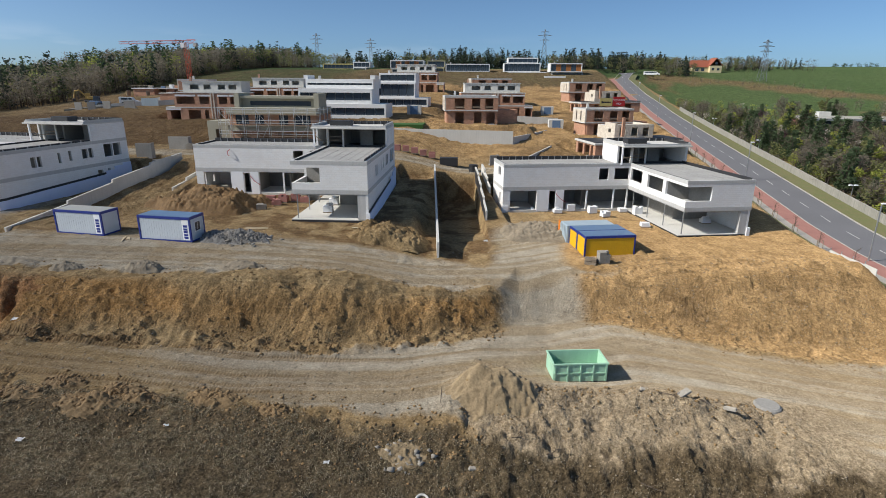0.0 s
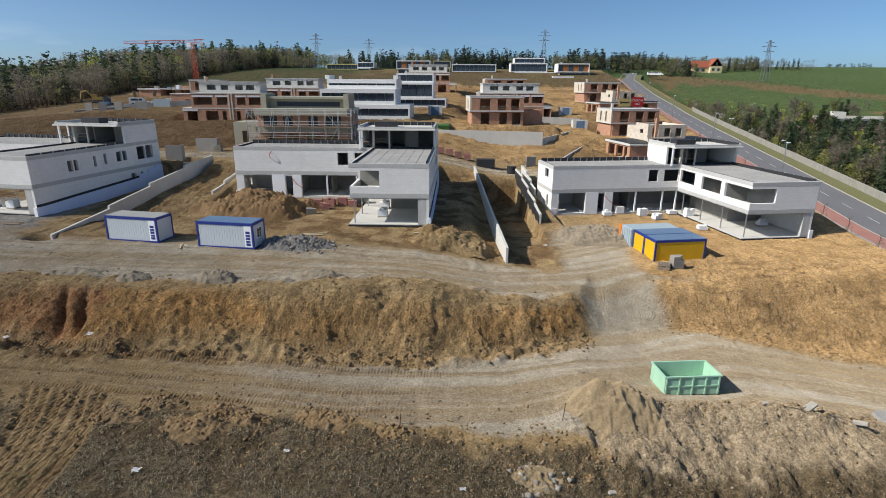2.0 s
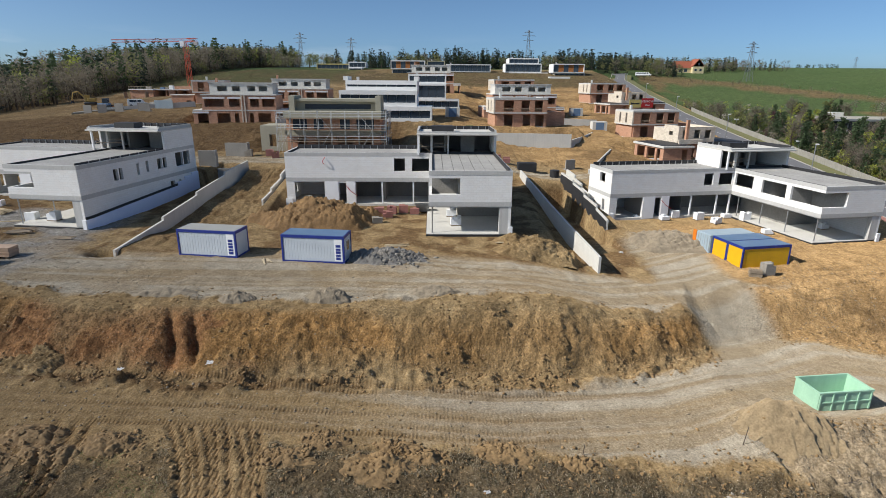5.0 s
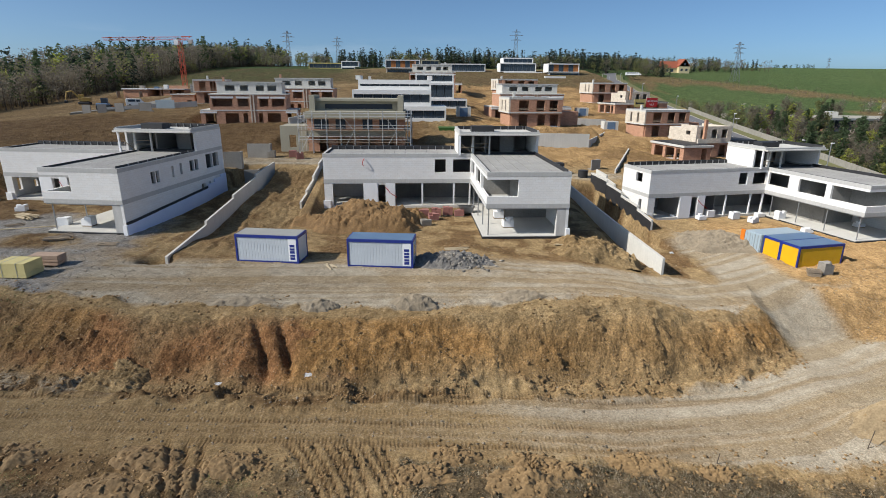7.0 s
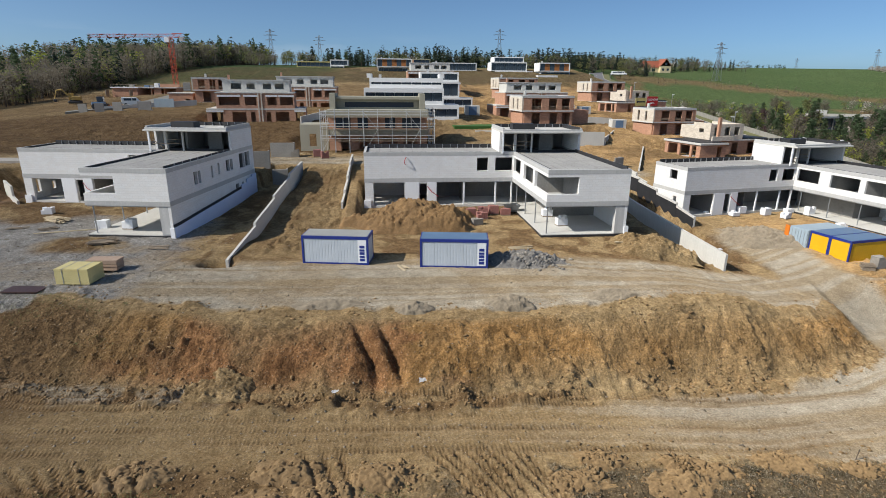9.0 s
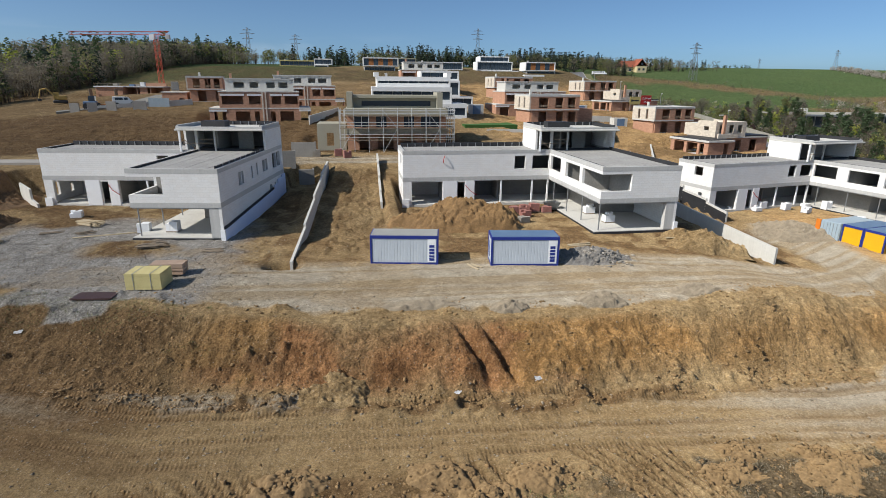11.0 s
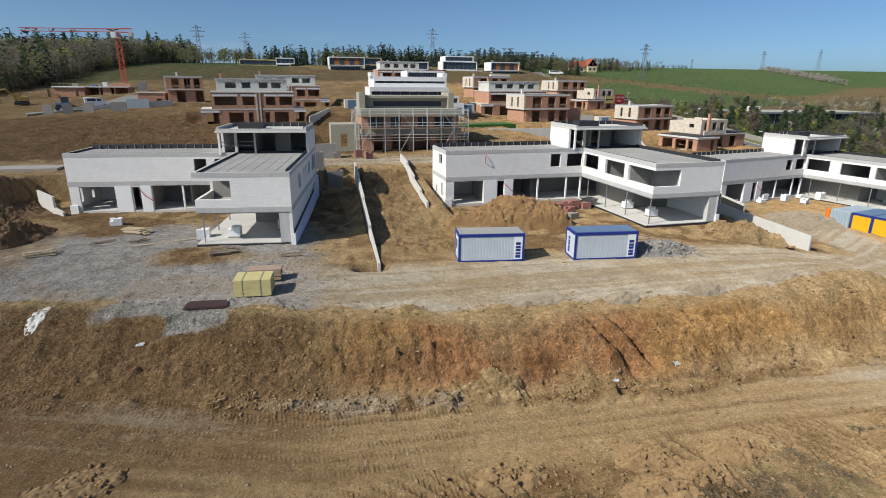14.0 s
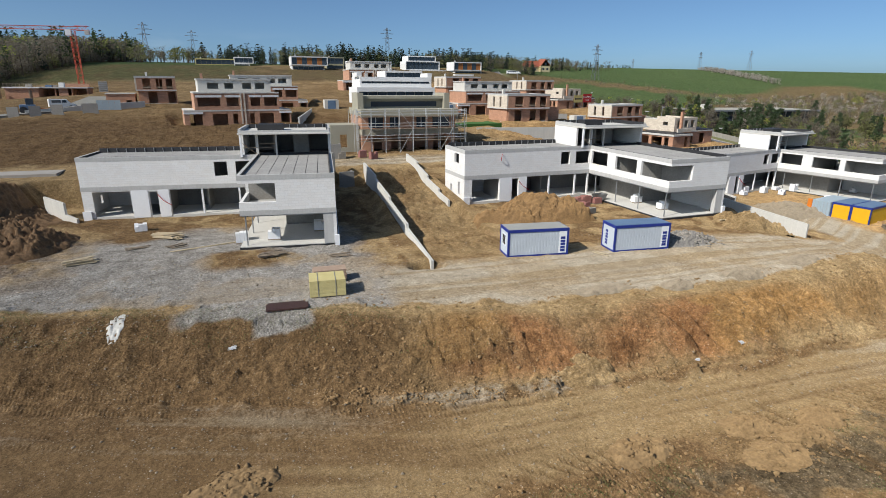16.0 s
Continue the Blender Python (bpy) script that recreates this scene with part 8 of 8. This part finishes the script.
for x in (-0.6, 7.0):
    boxes("site_hoarding", [(x, x + 0.2, -2.6, -0.6, -1.2, 1.0)], OLDWOOD, t)
t = thing("grey_panel_tower", pose(-100.6, 203.0, base_z(-100, 203), 0, 0, -2), "tall grey formwork panel standing beside brick houses", "formwork")
boxes("panel", [(0, 2.3, 0, 0.3, -0.3, 15.4 - base_z(-100, 203))], INNER, t, "", 0.03)
for i in range(5):
    boxes("rib", [(0, 2.3, -0.1, -0.003, 0.5 + i * 0.6, 0.6 + i * 0.6)], STEEL, t)
t = thing("low_brick_annex", pose(-92.8, 168.0, 8.6, 0, 0, 4), "low brick outbuilding with a pale roof slab", "outbuilding")
boxes("front_wall", wall_boxes("x", 0, 0.3, 0, 6.2, -1, 4.0, [(4.2, 5.4, 0.2, 2.6)]), BRICK, t, "orange hollow brick wall")
boxes("side_wall", [(0, 0.3, 0.303, 6.0, -1, 4.0)], BRICK, t, "orange hollow brick wall")
boxes("side_wall", [(5.9, 6.2, 0.303, 6.0, -1, 4.0)], BRICK, t, "orange hollow brick wall")
boxes("rear_wall", [(0.303, 5.897, 5.7, 6.0, -1, 4.0)], BRICK, t, "orange hollow brick wall")
boxes("roof_slab", [(-0.2, 6.4, -0.2, 6.2, 4.003, 4.25)], CONC_L, t, "", 0.02)
for x, y, w, a in ((-108, 151, 2.0, 0), (-104, 150.5, 2.0, 12), (-100.5, 152, 2.2, 0), (-95, 153, 3.0, 6)):
    t = thing("concrete_element", pose(x, y, base_z(x, y), 0, 0, a), "grey precast concrete wall element", "concrete element", "concrete elements")
    boxes("stem", [(0, w, 0, 0.3, -0.5, 2.2)], INNER, t)
    boxes("foot", [(0, w, 0.303, 1.5, -0.5, 0.2)], INNER, t)
garden_wall("yard_wall", (-106, 155), (-84, 163), [(0, base_z(-106, 155) + 0.9, base_z(-106, 155) - 1), (0.5, base_z(-95, 159) + 1.2, base_z(-95, 159) - 1), (1, base_z(-84, 163) + 1.3, base_z(-84, 163) - 1)], 0.4, "pale concrete edging wall of a yard")
t = thing("panel_fence", pose(-93.2, 158.6, base_z(-91, 159), 0, 0, 4), "pale blue boarded site fence", "fence")
for i in range(4):
    boxes("board", [(i * 1.2, i * 1.2 + 1.16, 0, 0.08, 0, 2.3)], BLUEGREY, t)


def van(x, y, a, z=None, body=PLASTER, L=5.2):
    v = thing("van", pose(x, y, base_z(x, y) if z is None else z, 0, 0, a), "parked white delivery van", "van", "parked vans")
    bm = bmesh.new()
    prof = [(0, 0.4), (L, 0.4), (L, 1.0), (L - 0.9, 1.25), (L - 1.6, 2.1), (0.1, 2.2), (0, 2.0)]
    s0 = [[bm.verts.new((px, py, pz)) for px, pz in prof] for py in (0, 1.9)]
    bm.faces.new(s0[0][::-1])
    bm.faces.new(s0[1])
    for i in range(7):
        bm.faces.new((s0[0][i], s0[0][(i + 1) % 7], s0[1][(i + 1) % 7], s0[1][i]))
    part("body", bm, body, v, "", 0.06)
    for py in (-0.012, 1.9):
        boxes("window", [(L - 2.6, L - 1.7, py, py + 0.012, 1.35, 1.95)], GLASS, v)
        boxes("window", [(0.6, L - 2.8, py, py + 0.012, 1.35, 1.95)], GLASS, v)
    for px in (0.95, L - 1.0):
        for py in (-0.03, 1.73):
            bm = bmesh.new()
            bmesh.ops.create_cone(bm, segments=16, radius1=0.36, radius2=0.36, depth=0.2, cap_ends=True, matrix=pose(px, py + 0.1, 0.36, 90))
            part("wheel", bm, BITUMEN, v)
    return v


van(-104, 165, 20)
van(46.5, 152, 100)
van(104, 342, -20, body=FOAM, L=9.0)


def loader(x, y, a):
    t = thing("wheel_loader", pose(x, y, base_z(x, y), 0, 0, a), "blue wheel loader standing in a yard", "loader")
    boxes("body", [(-1.8, 1.0, -0.9, 0.9, 0.8, 1.9)], BLUEROOF, t, "", 0.1)
    boxes("cab", [(-0.6, 0.8, -0.7, 0.7, 1.9, 3.2)], GLASS, t, "", 0.08)
    boxes("arm", [(1.0, 2.6, -0.6, -0.4, 0.8, 1.2), (1.0, 2.6, 0.4, 0.6, 0.8, 1.2)], OCHRE, t)
    boxes("bucket", [(2.6, 3.4, -1.1, 1.1, 0.1, 1.1)], OCHRE, t, "", 0.1)
    for px in (-1.1, 1.1):
        for py in (-1.15, 0.75):
            bm = bmesh.new()
            bmesh.ops.create_cone(bm, segments=16, radius1=0.75, radius2=0.75, depth=0.4, cap_ends=True, matrix=pose(px, py + 0.2, 0.75, 90))
            part("wheel", bm, BITUMEN, t)


loader(-105.5, 157, 10)

# foreground odds and ends
t = thing("tyre", pose(0.6, 24.7, gz(0.6, 24.7) + 0.1, 10, 5, 0), "pale rubber ring lying in dry grass", "ring")
bm = bmesh.new()
k = 22
rings = [[bm.verts.new(((0.34 + 0.07 * math.cos(j * math.tau / 7)) * math.cos(i * math.tau / k), (0.34 + 0.07 * math.cos(j * math.tau / 7)) * math.sin(i * math.tau / k), 0.07 * math.sin(j * math.tau / 7))) for j in range(7)] for i in range(k)]
for i in range(k):
    for j in range(7):
        bm.faces.new((rings[i][j], rings[(i + 1) % k][j], rings[(i + 1) % k][(j + 1) % 7], rings[i][(j + 1) % 7]))
part("rim", bm, CONC_L, t)
t = thing("manhole_ring", pose(25.1, 36.0, gz(25.1, 36.0) - 0.48), "grey concrete manhole ring with a flat cover sunk in gravel", "manhole")
bm = bmesh.new()
bmesh.ops.create_cone(bm, segments=32, radius1=1.0, radius2=0.92, depth=0.6, cap_ends=True, matrix=pose(0, 0, 0.3))
part("ring", bm, INNER, t, "", 0.04)
bm = bmesh.new()
bmesh.ops.create_cone(bm, segments=32, radius1=0.86, radius2=0.8, depth=0.07, cap_ends=True, matrix=pose(0, 0, 0.64))
part("cover", bm, INNER, t, "grey steel cover")
for x, y, h in ((1.25, 31.4, 1.3), (-8.8, 30.0, 0.7)):
    t = thing("survey_stake", pose(x, y, gz(x, y), 3, 4, 0), "thin dark survey stake in the ground", "stake", "survey stakes")
    rods("shaft", [((0, 0, -0.2), (0, 0, h))], BARK, t, "", 0.025)


def litter(x, y, s, material, label, seed, a=None):
    rr = random.Random(seed)
    bm = bmesh.new()
    grid = []
    for a in range(7):
        row = []
        for b in range(6):
            edge = 1.0 + rr.uniform(-0.35, 0.3) * (a in (0, 6) or b in (0, 5))
            row.append(bm.verts.new(((a - 3) / 3 * s * edge, (b - 2.5) / 2.5 * s * 0.6 * edge, 0.03 + abs(rr.gauss(0, 0.10)) * s)))
        grid.append(row)
    for a in range(6):
        for b in range(5):
            bm.faces.new((grid[a][b], grid[a + 1][b], grid[a + 1][b + 1], grid[a][b + 1]))
    bmesh.ops.solidify(bm, geom=bm.faces[:], thickness=0.01)
    t = thing("litter", pose(x, y, gz(x, y) + 0.02, 0, 0, rr.uniform(0, 360)) if a is None else pose(x, y, gz(x, y) + 0.06, 18, 0, a), label, "litter", "scraps of litter")
    part("sheet", bm, material, t)


for i, (x, y, s) in enumerate(((-32.2, 37.0, 0.28), (-37.5, 35.8, 0.2), (-66.0, 46.6, 0.25), (-21.5, 24.2, 0.2), (-14.6, 26.5, 0.15), (-5.0, 25.8, 0.15), (-82.5, 52.8, 0.4), (5.0, 65.0, 0.3), (11.8, 68.3, 0.45), (-8.0, 60.2, 0.3), (-26.5, 65.0, 0.4))):
    litter(x, y, s, FOAM, "crumpled white plastic scrap on the soil", i, 75 if s > 0.8 else None)

# white fence panels by the road foot
t = thing("panel_fence", pose(46.9, 65.5, gz(46.9, 65.5), 0, 0, -91), "pale boarded fence panels at the road embankment", "fence")
for i in range(4):
    zb = gz(46.85, 65.5 - i * 2.05) - gz(46.9, 65.5)
    boxes("board", [(i * 2.05, i * 2.05 + 2.0, 0, 0.08, zb - 0.3, zb + 1.3)], CONC_L, t)
    rods("post", [((i * 2.05, 0.1, zb - 0.5), (i * 2.05, 0.1, zb + 1.6))], STEEL, t, "", 0.05)


# ---- poured concrete surfaces and a small excavator in the far yard ----
def slab_ribbon(name, pts, wid, material, label, lift=0.12):
    """A thin slab that follows the ground along a line of points."""
    bm = bmesh.new()
    rows = []
    for k in range(len(pts) - 1):
        (xa, ya), (xb, yb) = pts[k], pts[k + 1]
        dx, dy = xb - xa, yb - ya
        le = math.hypot(dx, dy)
        n = max(2, int(le / 2.0))
        for i in range(n + (k == len(pts) - 2)):
            x, y = xa + dx * i / n, ya + dy * i / n
            nx, ny = -dy / le * wid / 2, dx / le * wid / 2
            z = max(base_z(x + nx, y + ny), base_z(x - nx, y - ny), base_z(x, y)) + lift
            top = [bm.verts.new((x + nx, y + ny, z)), bm.verts.new((x - nx, y - ny, z))]
            rows.append(top + [bm.verts.new((v.co.x, v.co.y, z - 0.7)) for v in top[::-1]])
    for p, q in zip(rows, rows[1:]):
        for i in range(4):
            bm.faces.new((p[i], p[(i + 1) % 4], q[(i + 1) % 4], q[i]))
    bm.faces.new(rows[0][::-1])
    bm.faces.new(rows[-1])
    return tagged(part(name, bm, material), label, "pavement", kind="structure")


slab_ribbon("yard_ramp", [(-112, 153), (-102, 157.5), (-98.5, 172), (-97.5, 188)], 6.0, OLDCONC, "grey poured concrete ramp road in the yard", 0.25)
slab_ribbon("pavement_pale", [(-110, 97.5), (-86.5, 96.5)], 3.6, PAVE, "pale concrete strip laid behind a villa", 0.12)


def excavator(x, y, a):
    e = thing("excavator", pose(x, y, base_z(x, y), 0, 0, a), "dusty yellow tracked excavator with bent boom", "excavator")
    for y0 in (0.0, 1.7):
        boxes("track", [(0.2, 3.4, y0, y0 + 0.55, 0.0, 0.8)], BITUMEN, e, "black rubber track", 0.2)
    boxes("base", [(0.6, 3.0, 0.56, 1.69, 0.4, 0.95)], BITUMEN, e)
    boxes("house", [(0.2, 2.3, 0.1, 2.2, 0.953, 2.0)], DIRTYYELLOW, e, "", 0.08)
    cab = boxes("cab", [(2.0, 3.3, 0.15, 1.2, 2.003, 2.9), (2.31, 3.3, 0.15, 1.2, 0.953, 2.0)], DIRTYYELLOW, e, "", 0.05)
    boxes("pane", [(3.302, 3.33, 0.25, 1.1, 1.5, 2.75)], GLASS, cab)
    boxes("pane", [(2.4, 3.2, 0.115, 0.147, 1.7, 2.75)], GLASS, cab)
    rods("boom", [((2.6, 1.6, 1.6), (4.6, 1.6, 3.9)), ((4.6, 1.6, 3.9), (6.0, 1.6, 3.6))], DIRTYYELLOW, e, "", 0.22, 6)
    rods("stick", [((6.0, 1.6, 3.6), (6.6, 1.6, 1.3))], DIRTYYELLOW, e, "", 0.16, 6)
    boxes("bucket", [(6.1, 6.9, 1.2, 2.0, 0.5, 1.25)], BITUMEN, e, "", 0.1)
    return e


DIRTYYELLOW = mat("dusty_yellow", (0.50, 0.34, 0.08), (0.36, 0.25, 0.09), 0.7, 1.5, 10.0, 0.1)
excavator(-121.5, 181.0, 195)


# ---- dead branches and slab pieces left on the spoil ridge ----
rd = random.Random(77)
for x, y, le, a in ((16.5, 34.0, 1.8, -25), (19.2, 33.9, 1.6, -50), (11.5, 32.5, 0.9, 70), (8.0, 28.5, 1.2, 20), (13.5, 27.6, 1.4, -40), (3.4, 31.2, 1.6, 35), (5.8, 29.0, 1.1, 10)):
    t = thing("dead_branch", pose(x, y, gz(x, y) + 0.06, 0, 0, a), "dry grey dead branch lying on loose soil", "branch", "dead branches")
    bm = bmesh.new()
    prev = Vector((0, 0, 0))
    for i in range(5):
        p = prev + Vector((le / 5, rd.uniform(-0.1, 0.1) * le, rd.uniform(-0.02, 0.06)))
        rod(bm, prev, p, 0.035 - 0.005 * i, 5)
        prev = p
    rod(bm, (le * 0.4, 0, 0.02), (le * 0.65, 0.25 * le, 0.12), 0.02, 4)
    part("limb", bm, BARK, t)
for x, y, w, a in ((17.8, 33.6, 1.0, 30), (20.6, 33.4, 0.8, -40), (15.2, 34.2, 0.6, 10), (3.2, 27.0, 0.5, 15)):
    t = thing("broken_slab", pose(x, y, gz(x, y) + 0.02, rd.uniform(-20, 20), rd.uniform(-15, 15), a), "broken pale concrete slab half sunk in soil", "slab", "broken slabs")
    boxes("slab", [(0, w, 0, w * 0.45, -0.1, 0.12)], STONE, t, "", 0.03)
